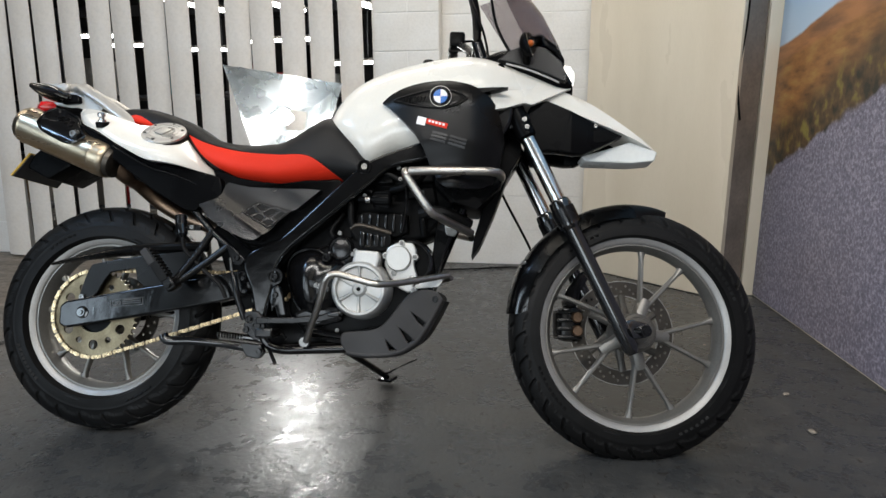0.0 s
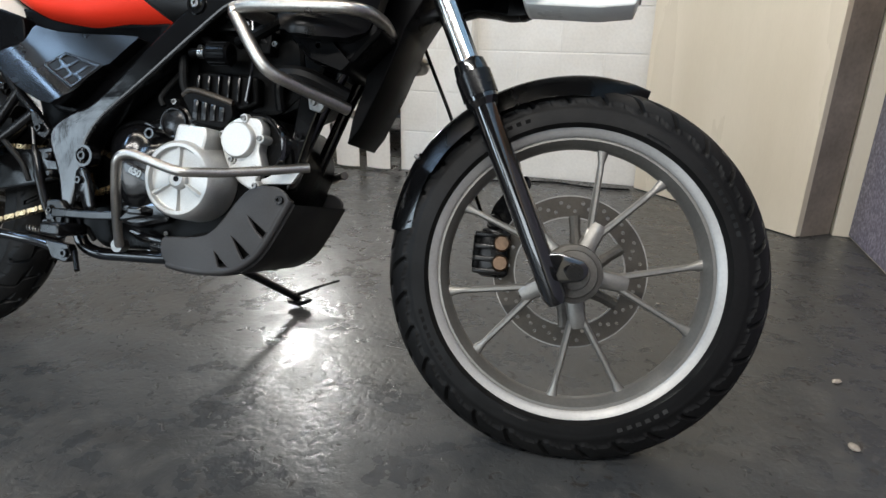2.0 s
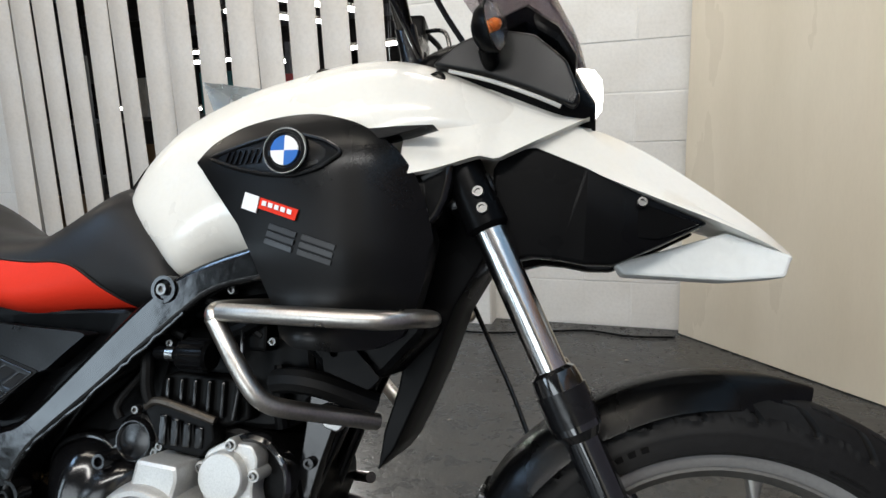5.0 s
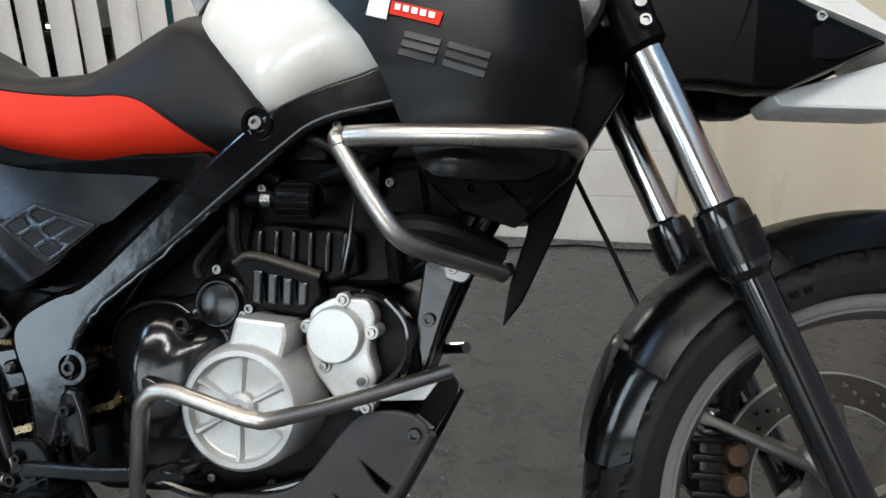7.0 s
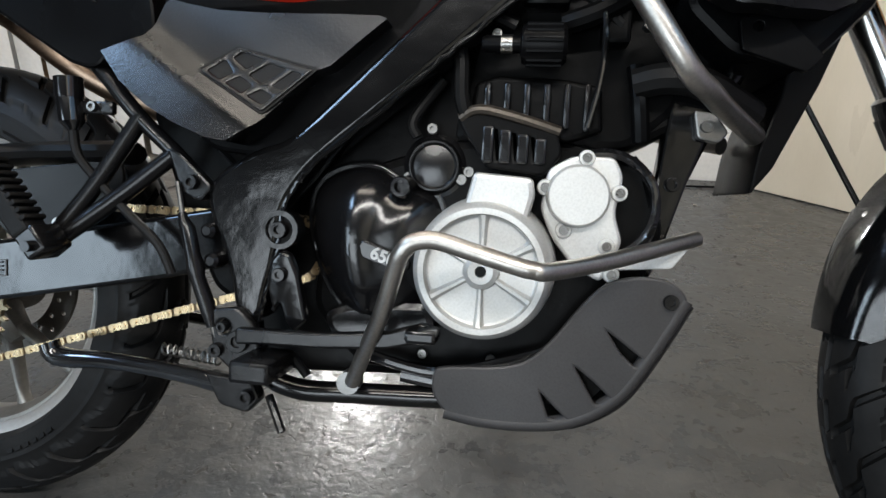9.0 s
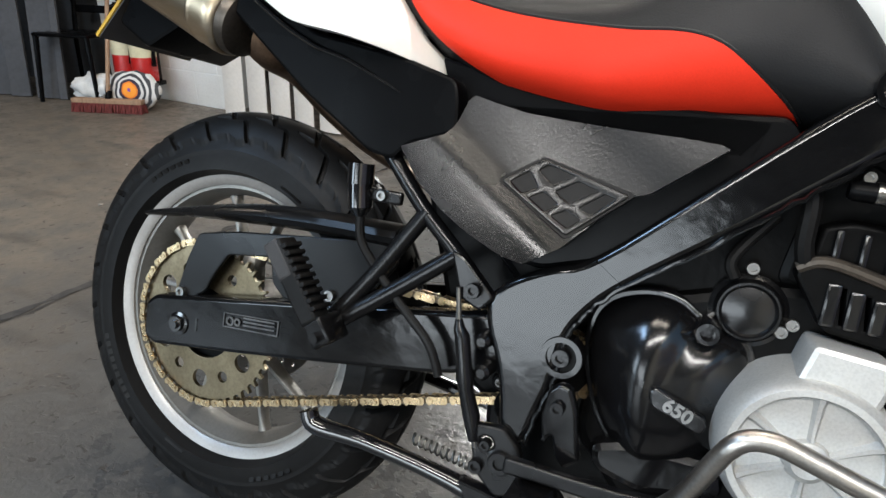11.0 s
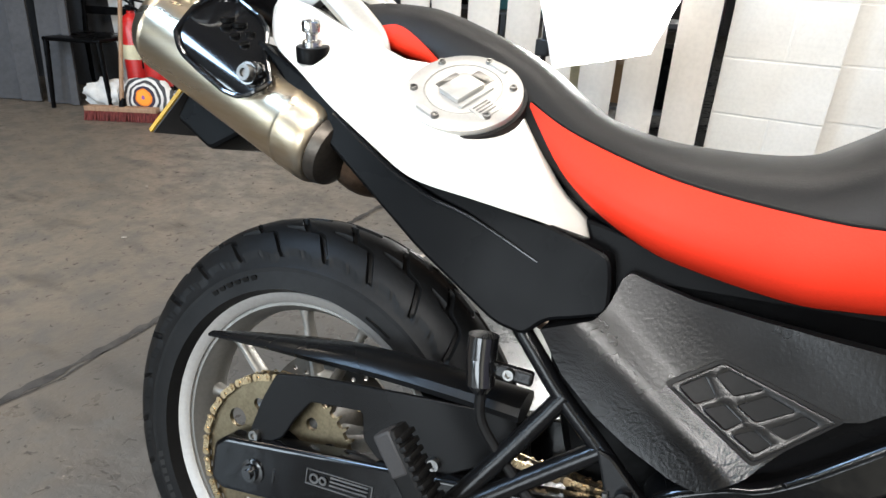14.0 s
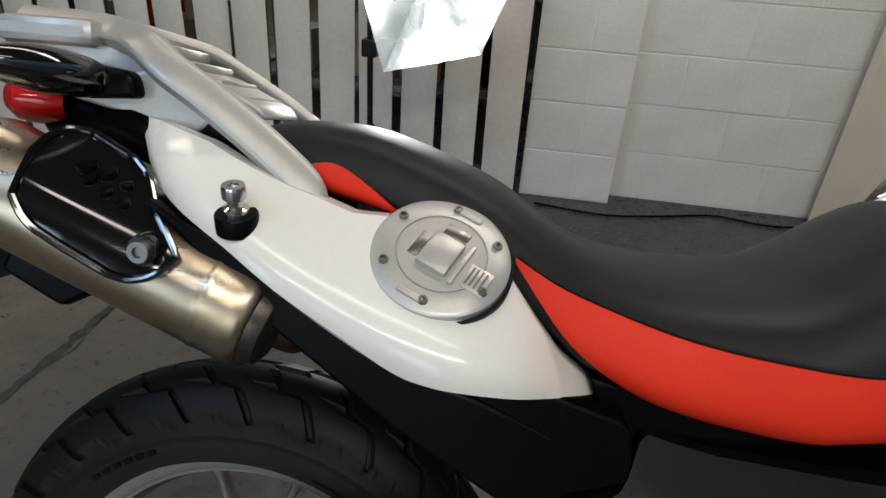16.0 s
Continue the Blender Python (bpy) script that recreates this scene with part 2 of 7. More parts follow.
M_FAR = mat("darkened_warehouse_wall", (0.05, 0.05, 0.052), 0.8, 0, 0.2, 1.5, 30, 0.05)
M_BOARD = mat("weathered_grey_board", (0.075, 0.075, 0.08), 0.7, 0, 0.2, 2, 40, 0.1)
M_FOIL = mat("crumpled_silver_fabric", (0.72, 0.76, 0.78), 0.28, 0.85, 0.05, 9, 16, 0.07)
M_CONC = mat("bare_concrete_floor", (0.3, 0.265, 0.225), 0.65, 0, 0.14, 1.4, 30, 0.12, dirt=(0.22, 0.19, 0.16))


# ---- mesh helpers ----
def obj(name, bm, material, parent=None, label="", smooth=35):
    me = bpy.data.meshes.new(name)
    bmesh.ops.recalc_face_normals(bm, faces=bm.faces)
    if smooth:
        for f in bm.faces:
            f.smooth = True
        for e in bm.edges:
            if len(e.link_faces) == 2 and e.calc_face_angle(0) > radians(smooth):
                e.smooth = False
    if smooth:
        for f in bm.faces:
            if abs(f.normal.y) > 0.9998:
                f.smooth = False
    bm.to_mesh(me)
    bm.free()
    me.materials.append(material)
    ob = new(name, me)
    if parent:
        ob.parent = parent
    if label:
        tagged(ob, label)
    return ob


part = obj


def box(x0, x1, y0, y1, z0, z1, bevel=0.0, m=None, bm=None):
    bm = bm or bmesh.new()
    vs = bmesh.ops.create_cube(bm, size=1)["verts"]
    for v in vs:
        v.co = Vector(((x0 + x1) / 2 + v.co.x * (x1 - x0), (y0 + y1) / 2 + v.co.y * (y1 - y0), (z0 + z1) / 2 + v.co.z * (z1 - z0)))
    if bevel:
        es = list({e for v in vs for e in v.link_edges})
        bmesh.ops.bevel(bm, geom=es, offset=bevel, segments=2, affect="EDGES", profile=0.5)
    if m is not None:
        bmesh.ops.transform(bm, matrix=m, verts=bm.verts)
    return bm


def rounded(poly, r=0.01, n=4):
    """Rounds the corners of a closed polygon of 2D points."""
    out = []
    k = len(poly)
    for i in range(k):
        p, a, b = Vector(poly[i]), Vector(poly[i - 1]), Vector(poly[(i + 1) % k])
        da, db = (a - p), (b - p)
        t = min(r, da.length * 0.45, db.length * 0.45)
        pa, pb = p + da.normalized() * t, p + db.normalized() * t
        for j in range(n + 1):
            s = j / n
            out.append(tuple(pa * (1 - s) ** 2 + p * 2 * s * (1 - s) + pb * s * s))
    return out


def spline(pts, n=6, closed=False):
    """A smooth line through the points, n steps to a span."""
    ps = [Vector(p) for p in pts]
    k = len(ps)
    out = []
    for i in range(k if closed else k - 1):
        if closed:
            p0, p1, p2, p3 = ps[i - 1], ps[i], ps[(i + 1) % k], ps[(i + 2) % k]
        else:
            p0, p1, p2, p3 = ps[max(i - 1, 0)], ps[i], ps[i + 1], ps[min(i + 2, k - 1)]
        for j in range(n):
            t = j / n
            out.append(0.5 * ((2 * p1) + (p2 - p0) * t + (2 * p0 - 5 * p1 + 4 * p2 - p3) * t * t + (3 * p1 - p0 - 3 * p2 + p3) * t ** 3))
    if not closed:
        out.append(ps[-1])
    return out


def plate(outline, holes, v0, v1, bevel=0.0, warp=None):
    """A flat piece in the side plane (u, w) from depth v0 to v1, with holes through it. warp moves each vertex."""
    bm = bmesh.new()
    edges = []
    for loop in [outline] + list(holes):
        vs = [bm.verts.new((p[0], v0, p[1])) for p in loop]
        edges += [bm.edges.new((vs[i], vs[(i + 1) % len(vs)])) for i in range(len(vs))]
    bmesh.ops.triangle_fill(bm, edges=edges, use_beauty=True, use_dissolve=False)
    ext = bmesh.ops.extrude_face_region(bm, geom=list(bm.faces))
    for g in ext["geom"]:
        if isinstance(g, bmesh.types.BMVert):
            g.co.y = v1
    bmesh.ops.recalc_face_normals(bm, faces=bm.faces)
    if bevel:
        sharp = [e for e in bm.edges if len(e.link_faces) == 2 and e.calc_face_angle(0) > radians(50) and abs(e.verts[0].co.y - e.verts[1].co.y) < 1e-6]
        bmesh.ops.bevel(bm, geom=sharp, offset=bevel, segments=2, affect="EDGES", profile=0.5)
    if warp:
        for v in bm.verts:
            v.co = Vector(warp(v.co))
    return bm


def softened(pts, closed=True, times=2):
    for _ in range(times):
        out = []
        for i in range(len(pts) - (0 if closed else 1)):
            p, q = pts[i], pts[(i + 1) % len(pts)]
            out += [(p[0] * 0.75 + q[0] * 0.25, p[1] * 0.75 + q[1] * 0.25), (p[0] * 0.25 + q[0] * 0.75, p[1] * 0.25 + q[1] * 0.75)]
        pts = out if closed else [pts[0]] + out[1:-1] + [pts[-1]]
    return pts


def pillow(outline, v0, v1, r, steps=4):
    """A plate in the side plane whose right-hand edge (v0) is rounded off with the radius r."""
    p = np.array([tuple(q) for q in outline], float)
    if np.sum(p[:, 0] * np.roll(p[:, 1], -1) - np.roll(p[:, 0], -1) * p[:, 1]) < 0:
        p = p[::-1]
    e = np.roll(p, -1, 0) - p
    e = e / np.maximum(np.hypot(e[:, 0], e[:, 1]), 1e-9)[:, None]
    nrm = np.c_[-e[:, 1], e[:, 0]]
    m = nrm + np.roll(nrm, 1, 0)
    m = m / np.maximum(np.hypot(m[:, 0], m[:, 1]), 0.4)[:, None]
    rings = [[(x, v1, z) for x, z in p]]
    for k in range(steps + 1):
        a = math.pi / 2 * k / steps
        q = p + m * r * (1 - math.cos(a))
        rings.append([(x, v0 + r * (1 - math.sin(a)), z) for x, z in q])
    bm = loft(rings, caps=False)
    bm.edges.ensure_lookup_table()
    for ring_v0 in (v0, v1):
        es = [ed for ed in bm.edges if len(ed.link_faces) == 1 and abs(ed.verts[0].co.y - ring_v0) < 1e-6 and abs(ed.verts[1].co.y - ring_v0) < 1e-6]
        bmesh.ops.triangle_fill(bm, edges=es, use_beauty=True, use_dissolve=False)
    return bm


def loft(rings, caps=True, closed=True, bm=None):
    """A skin over rings of equally many points."""
    bm = bm or bmesh.new()
    rows = [[bm.verts.new(p) for p in r] for r in rings]
    n = len(rows[0])
    for a, b in zip(rows, rows[1:]):
        for i in range(n if closed else n - 1):
            j = (i + 1) % n
            bm.faces.new((a[i], a[j], b[j], b[i]))
    if caps and closed:
        bm.faces.new(rows[0])
        bm.faces.new(rows[-1])
    return bm


def tube(pts, r, n=6, seg=10, bm=None, smooth=True, flat=1.0):
    """A round tube along a smooth line; r may be a list, one for each given point."""
    line = spline(pts, n) if smooth else [Vector(p) for p in pts]
    k = len(line)
    if isinstance(r, (list, tuple)):
        rad = [np.interp(i / (k - 1) * (len(r) - 1), range(len(r)), r) for i in range(k)]
    else:
        rad = [r] * k
    side = None
    rings = []
    for i, p in enumerate(line):
        d = (line[min(i + 1, k - 1)] - line[max(i - 1, 0)]).normalized()
        if side is None:
            side = d.orthogonal().normalized()
        side = (side - d * side.dot(d)).normalized()
        up = d.cross(side)
        rings.append([p + side * math.cos(a) * rad[i] + up * math.sin(a) * rad[i] * flat for a in [2 * math.pi * j / seg for j in range(seg)]])
    return loft(rings, bm=bm)


def lathe(profile, seg=48, centre=(0, 0, 0), axis="y", bm=None, closed=False):
    """Turns a profile of (radius, along the axis) round an axis through the centre."""
    rings = []
    for j in range(seg):
        a = 2 * math.pi * j / seg
        ring = []
        for r, h in profile:
            c, s = r * math.cos(a), r * math.sin(a)
            p = {"y": (c, h, s), "x": (h, c, s), "z": (c, s, h)}[axis]
            ring.append(Vector(p) + Vector(centre))
        rings.append(ring)
    bm = bm or bmesh.new()
    rows = [[bm.verts.new(p) for p in r] for r in rings]
    k = len(profile)
    for j in range(seg):
        a, b = rows[j], rows[(j + 1) % seg]
        for i in range(k if closed else k - 1):
            bm.faces.new((a[i], a[(i + 1) % k], b[(i + 1) % k], b[i]))
    if not closed:
        for i in (0, k - 1):
            if profile[i][0] > 1e-5:
                bm.faces.new([rows[j][i] for j in range(seg)])
    bmesh.ops.remove_doubles(bm, verts=bm.verts, dist=1e-6)
    return bm


def rod(a, b, r, seg=14, bm=None):
    return tube([a, b], r, 1, seg, bm, smooth=False)


def hexbolt(u, v, w, r=0.007, h=0.006, bm=None):
    """A socket bolt head on the right-hand side, facing out."""
    return lathe([(0.0, v - h * 0.45), (r * 0.5, v - h * 0.45), (r * 0.52, v - h), (r * 0.92, v - h), (r, v - h * 0.8), (r, v + 0.004)], 14, (u, 0, w), bm=bm)


# ---- the room ----
SHEAR = 0.04


def lean_back(bm):
    """The old walls lean a little over the floor."""
    for v in bm.verts:
        v.co.y -= SHEAR * v.co.z
    return bm


def grid_sheet(x0, x1, y0, y1, z, n=1):
    bm = bmesh.new()
    bmesh.ops.create_grid(bm, x_segments=n, y_segments=n, size=0.5)
    for v in bm.verts:
        v.co = Vector(((x0 + x1) / 2 + v.co.x * (x1 - x0), (y0 + y1) / 2 + v.co.y * (y1 - y0), z))
    return bm
tagged(obj("floor", grid_sheet(-9, 6, -7, 12, 0, 1), M_FLOOR, smooth=0), "worn grey painted concrete floor with scuffs", "floor", kind="structure")
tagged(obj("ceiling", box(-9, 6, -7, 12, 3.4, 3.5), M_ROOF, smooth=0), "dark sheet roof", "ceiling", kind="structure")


def shell_wall(name, x0, x1, y0, y1, z1, material, label):
    return tagged(obj(name, box(x0, x1, y0, y1, 0, z1), material, smooth=0), label, "wall", kind="structure")


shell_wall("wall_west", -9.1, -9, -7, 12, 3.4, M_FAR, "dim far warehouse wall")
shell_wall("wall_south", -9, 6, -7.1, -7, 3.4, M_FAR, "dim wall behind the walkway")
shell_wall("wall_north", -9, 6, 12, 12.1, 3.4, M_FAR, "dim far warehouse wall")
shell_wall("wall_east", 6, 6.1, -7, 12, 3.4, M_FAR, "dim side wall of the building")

# slats
tag_slats = tagged(new("slat_screen"), "screen of upright off-white slats with dark gaps between", "slat screen", kind="structure")


def slat_mesh(width, height):
    bm = bmesh.new()
    n = 7
    rings = []
    for z in (0.015, 0.06, 0.7, 1.4, 2.1, height):
        ring = []
        for s in (1, -1):
            for i in range(n):
                a = (i / (n - 1) - 0.5) * s
                ring.append((a * width, -0.016 * (1 - (2 * a) ** 2) + (0.004 if s < 0 else 0), z))
        rings.append(ring)
    loft(rings, bm=bm)
    return lean_back(bm)


SLAT = obj("slat", slat_mesh(0.15, 2.9), M_SLAT, tag_slats)
for i in range(14):
    s = SLAT if i == 0 else SLAT.copy()
    if i:
        scene.collection.objects.link(s)
    s.location = (0.118 - i * 0.1866 + random.uniform(-0.006, 0.006), 2.16 + random.uniform(-0.006, 0.006), 0)
    s.rotation_euler = (0, radians(random.uniform(-0.4, 0.4) + 0.2 * i), radians(random.uniform(-9, 9)))
obj("head_rail", lean_back(box(-2.5, 0.2, 2.22, 2.27, 2.82, 2.9, 0.004)), M_STEEL, tag_slats)


# block walls: a mortar body with blocks laid on its face
def block_wall(name, p0, p1, z1, thick, label, first=0, rows=None):
    """A wall of painted blocks from p0 to p1; its face looks to the right-hand side of that line."""
    a, b = Vector((*p0, 0)), Vector((*p1, 0))
    d = (b - a).normalized()
    n = Vector((d.y, -d.x, 0))
    length = (b - a).length
    m = Matrix.Translation(a) @ Matrix(((d.x, -n.x, 0, 0), (d.y, -n.y, 0, 0), (0, 0, 1, 0), (0, 0, 0, 1)))
    body = tagged(obj(name, lean_back(box(0, length, 0.0028, thick, 0, z1, m=m)), M_MORTAR, smooth=0), label, "wall", kind="structure")
    bl, bh, joint = 0.44, 0.215, 0.007
    meshes = {}
    for r in range(rows or int(z1 / (bh + joint * 0.6))):
        z0 = 0.006 + r * (bh + joint * 0.8)
        x = -((r + first) % 2) * (bl + joint) / 2
        while x < length - 0.01:
            x0, x1 = max(x, 0.0), min(x + bl, length)
            if x1 - x0 > 0.03:
                w = round(x1 - x0, 3)
                if w not in meshes:
                    bm = box(0, w, 0.0005, 0.01, 0, bh, 0.0025)
                    me = bpy.data.meshes.new("block")
                    bm.to_mesh(me)
                    bm.free()
                    me.materials.append(M_BLOCK)
                    meshes[w] = me
                ob = new("block", meshes[w])
                ob.parent = body
                ob.matrix_local = m @ Matrix.Translation((x0, -SHEAR * z0 + random.uniform(-0.0012, 0.0012), z0)) @ pose(0, 0, 0, math.degrees(SHEAR) * 0.9)
            x += bl + joint
    return body


block_wall("wall_pillar", (0.225, 2.25), (0.631, 2.25), 3.4, 0.5, "white painted blockwork pillar")
tagged(obj("wall_pillar_side", lean_back(box(0.619, 0.634, 2.262, 2.75, 0, 3.4)), M_BLOCK, smooth=0), "side face of the white pillar", "wall", kind="structure")
block_wall("wall_recess", (0.634, 2.36), (1.62, 2.36), 3.4, 0.2, "white painted blockwork with scuffed foot", 1)
block_wall("wall_left", (-3.7, 2.3), (-2.5, 2.3), 3.4, 0.2, "white painted blockwork behind the extinguishers")


# the angled board, its post and the printed backdrop
def slab(p0, p1, thick, z0, z1, bevel=0.003):
    a, b = Vector((*p0, 0)), Vector((*p1, 0))
    d = (b - a).normalized()
    m = Matrix.Translation(a) @ Matrix(((d.x, -d.y, 0, 0), (d.y, d.x, 0, 0), (0, 0, 1, 0), (0, 0, 0, 1)))
    return lean_back(box(0, (b - a).length, 0, thick, z0, z1, bevel, m=m))


tagged(obj("painted_board", slab((1.515, 2.30), (2.154, 1.64), 0.035, 0.004, 2.6), M_PANEL, smooth=0), "large cream painted board standing at an angle", "panel")
tagged(obj("door_jamb", slab((2.175, 1.66), (2.30, 1.76), 0.05, 0, 2.6), M_POST, smooth=0), "brown timber post in shadow", "post", kind="structure")
tagged(obj("backdrop_edge", slab((2.305, 1.74), (2.375, 1.74), 0.04, 0, 2.6), M_PANEL, smooth=0), "pale upright edge strip of the printed wall", "trim", kind="structure")


def poster_material():
    m = bpy.data.materials.new("printed_country_road")
    m.use_nodes = True
    nt = m.node_tree
    b = nt.nodes["Principled BSDF"]
    b.inputs["Roughness"].default_value = 0.5
    tc = nt.nodes.new("ShaderNodeTexCoord")
    sep = nt.nodes.new("ShaderNodeSeparateXYZ")
    nt.links.new(tc.outputs["Object"], sep.inputs[0])

    def math_node(op, a, c=None):
        n = nt.nodes.new("ShaderNodeMath")
        n.operation = op
        for i, v in enumerate((a, c)):
            if v is None:
                continue
            if isinstance(v, (int, float)):
                n.inputs[i].default_value = v
            else:
                nt.links.new(v, n.inputs[i])
        return n.outputs[0]

    def noise_node(scale, detail=5, stretch=(1, 1, 1)):
        n = nt.nodes.new("ShaderNodeTexNoise")
        n.inputs["Scale"].default_value, n.inputs["Detail"].default_value = scale, detail
        mp = nt.nodes.new("ShaderNodeMapping")
        mp.inputs["Scale"].default_value = stretch
        nt.links.new(tc.outputs["Object"], mp.inputs["Vector"])
        nt.links.new(mp.outputs["Vector"], n.inputs["Vector"])
        return n.outputs["Fac"]

    def ramp(fac, *stops):
        n = nt.nodes.new("ShaderNodeValToRGB")
        while len(n.color_ramp.elements) < len(stops):
            n.color_ramp.elements.new(0.5)
        for e, (p, c) in zip(n.color_ramp.elements, stops):
            e.position, e.color = p, (*c, 1)
        nt.links.new(fac, n.inputs["Fac"])
        return n.outputs["Color"]

    def over(fac, a, c):
        n = nt.nodes.new("ShaderNodeMix")
        n.data_type = "RGBA"
        nt.links.new(fac, n.inputs["Factor"])
        nt.links.new(a, n.inputs["A"])
        nt.links.new(c, n.inputs["B"])
        return n.outputs["Result"]

    y, z = sep.outputs["Y"], sep.outputs["Z"]
    rough = math_node("MULTIPLY", math_node("SUBTRACT", noise_node(9), 0.5), 0.12)
    big = math_node("MULTIPLY", math_node("SUBTRACT", noise_node(3), 0.5), 0.12)
    # heights of the borders, falling towards the far end of the wall
    verge = math_node("ADD", math_node("MULTIPLY", math_node("SUBTRACT", 1.78, y), 0.37), 0.60)
    verge = math_node("ADD", verge, rough)
    field = math_node("ADD", math_node("MULTIPLY", math_node("SUBTRACT", 1.826, y), 0.12), 1.20)
    field = math_node("ADD", field, math_node("MULTIPLY", rough, 0.25))
    hill = math_node("ADD", math_node("ADD", math_node("MULTIPLY", math_node("SUBTRACT", 1.826, y), 0.16), 1.22), math_node("MULTIPLY", big, 0.6))
    step = lambda edge, soft: math_node("MULTIPLY", math_node("SUBTRACT", z, edge), 1.0 / soft)

    def clamp(v):
        n = nt.nodes.new("ShaderNodeClamp")
        nt.links.new(v, n.inputs[0])
        return n.outputs[0]

    road = ramp(noise_node(85, 9), (0.3, (0.08, 0.076, 0.105)), (0.5, (0.16, 0.15, 0.2)), (0.7, (0.32, 0.3, 0.37)))
    grass = ramp(noise_node(16, 12, (1, 0.5, 1.6)), (0.28, (0.10, 0.045, 0.015)), (0.5, (0.26, 0.115, 0.035)), (0.72, (0.34, 0.2, 0.06)))
    edge = ramp(noise_node(18, 8), (0.35, (0.012, 0.012, 0.006)), (0.55, (0.09, 0.05, 0.02)), (0.7, (0.18, 0.15, 0.03)))
    hills = ramp(noise_node(8, 8, (1, 0.4, 2.2)), (0.4, (0.16, 0.075, 0.035)), (0.6, (0.36, 0.16, 0.06)))
    sky = ramp(math_node("MULTIPLY", z, 0.5), (0.55, (0.5, 0.6, 0.7)), (0.9, (0.2, 0.4, 0.65)))
    col = over(clamp(step(verge, 0.02)), road, edge)
    col = over(clamp(step(math_node("ADD", verge, 0.16), 0.12)), col, grass)
    col = over(clamp(step(math_node("SUBTRACT", field, 0.06), 0.02)), col, hills)
    col = over(clamp(step(hill, 0.012)), col, sky)
    nt.links.new(col, b.inputs["Base Color"])
    return m


tagged(obj("printed_backdrop", lean_back(box(2.36, 2.366, -2.4, 1.735, 0.01, 2.6)), poster_material(), smooth=0), "printed wall picture of a country road through brown fields", "wall picture")
shell_wall("wall_backdrop", 2.368, 2.5, -6.9, 1.74, 2.7, M_PANEL, "partition behind the printed picture")
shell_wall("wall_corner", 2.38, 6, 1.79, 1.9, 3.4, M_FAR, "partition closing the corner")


# studio lamp behind the motorcycle
def softbox():
    root = tagged(new("studio_softbox"), "open silver studio softbox on a black stand, switched on", "softbox")
    tl, tr, br, bl = (Vector(p) for p in ((-0.44, 1.60, 1.2), (0.19, 1.68, 1.1), (0.05, 1.66, 0.71), (-0.27, 1.62, 0.63)))
    back = [Vector((-0.22, 1.86, 0.98)), Vector((-0.08, 1.86, 0.96)), Vector((-0.1, 1.86, 0.86)), Vector((-0.21, 1.86, 0.86))]
    front = [tl, tr, br, bl]
    for i in range(4):
        bm = bmesh.new()
        a, b_, c, d = front[i], front[(i + 1) % 4], back[(i + 1) % 4], back[i]
        n = 14
        rows = []
        for r in range(n + 1):
            s = r / n
            rows.append([bm.verts.new((a.lerp(b_, q / n)).lerp(d.lerp(c, q / n), s) + Vector((0, 0.004 * noise.noise(Vector((q * 0.6, r * 0.5, i * 7.0))), 0.004 * noise.noise(Vector((q * 0.7, r * 0.4, i * 3.0 + 9)))))) for q in range(n + 1)])
        for r in range(n):
            for q in range(n):
                bm.faces.new((rows[r][q], rows[r][q + 1], rows[r + 1][q + 1], rows[r + 1][q]))
        bmesh.ops.solidify(bm, geom=list(bm.faces), thickness=0.003)
        part("fabric_panel", bm, M_FOIL, root)
    part("bulb", lathe([(0, -0.07), (0.035, -0.05), (0.045, 0), (0.03, 0.05), (0.02, 0.09), (0, 0.1)], 20, (-0.17, 1.74, 0.93)), glow("lamp_bulb", (1, 0.98, 0.93), 75), root, "bright white bulb")
    part("pole", tube([(-0.345, 1.72, 0.02), (-0.345, 1.72, 0.9)], 0.011, 1, 12, smooth=False), M_BLACKS, root)
    part("pole_head", tube([(-0.35, 1.72, 0.86), (-0.36, 1.74, 0.95), (-0.24, 1.84, 0.94)], 0.016, 4, 10), M_BLACKS, root)
    part("clamp", box(-0.37, -0.315, 1.69, 1.75, 0.66, 0.72, 0.006), M_BLACKS, root)
    for k in range(3):
        a = radians(120 * k + 25)
        part("stand_leg", tube([(-0.345, 1.72, 0.42), (-0.345 + 0.36 * math.cos(a), 1.72 + 0.36 * math.sin(a), 0.012)], 0.008, 1, 8, smooth=False), M_BLACKS, root)
    return root


softbox()

# ---- the motorcycle ----
# its own axes: u ahead, v to its left, w up from the rear tyre's foot
BIKE = tagged(new("motorcycle"), "white and black motorcycle with red seat sides on its side stand", "motorcycle")
BIKE.matrix_world = Matrix.Translation((0, -0.0085, 0.338)) @ pose(0, 0, 0, 0, 0, 4.4) @ pose(0, 0, 0, -16) @ Matrix.Translation((0, 0, -0.328))
# the bars are turned a little to the left
_s = Vector((-math.sin(radians(25.7)), 0, math.cos(radians(25.7))))
STEER = Matrix.Translation((1.15, 0, 0.81)) @ Matrix.Rotation(radians(5.5), 4, _s) @ Matrix.Translation((-1.15, 0, -0.81))


def steered(bm):
    bmesh.ops.transform(bm, matrix=STEER, verts=bm.verts)
    return bm


def fine(xs, ys):
    """A smooth curve through the given knots."""
    line = spline([(x, y, 0) for x, y in zip(xs, ys)], 8)
    px, py = [p.x for p in line], [p.y for p in line]
    return lambda x: float(np.interp(x, px, py))


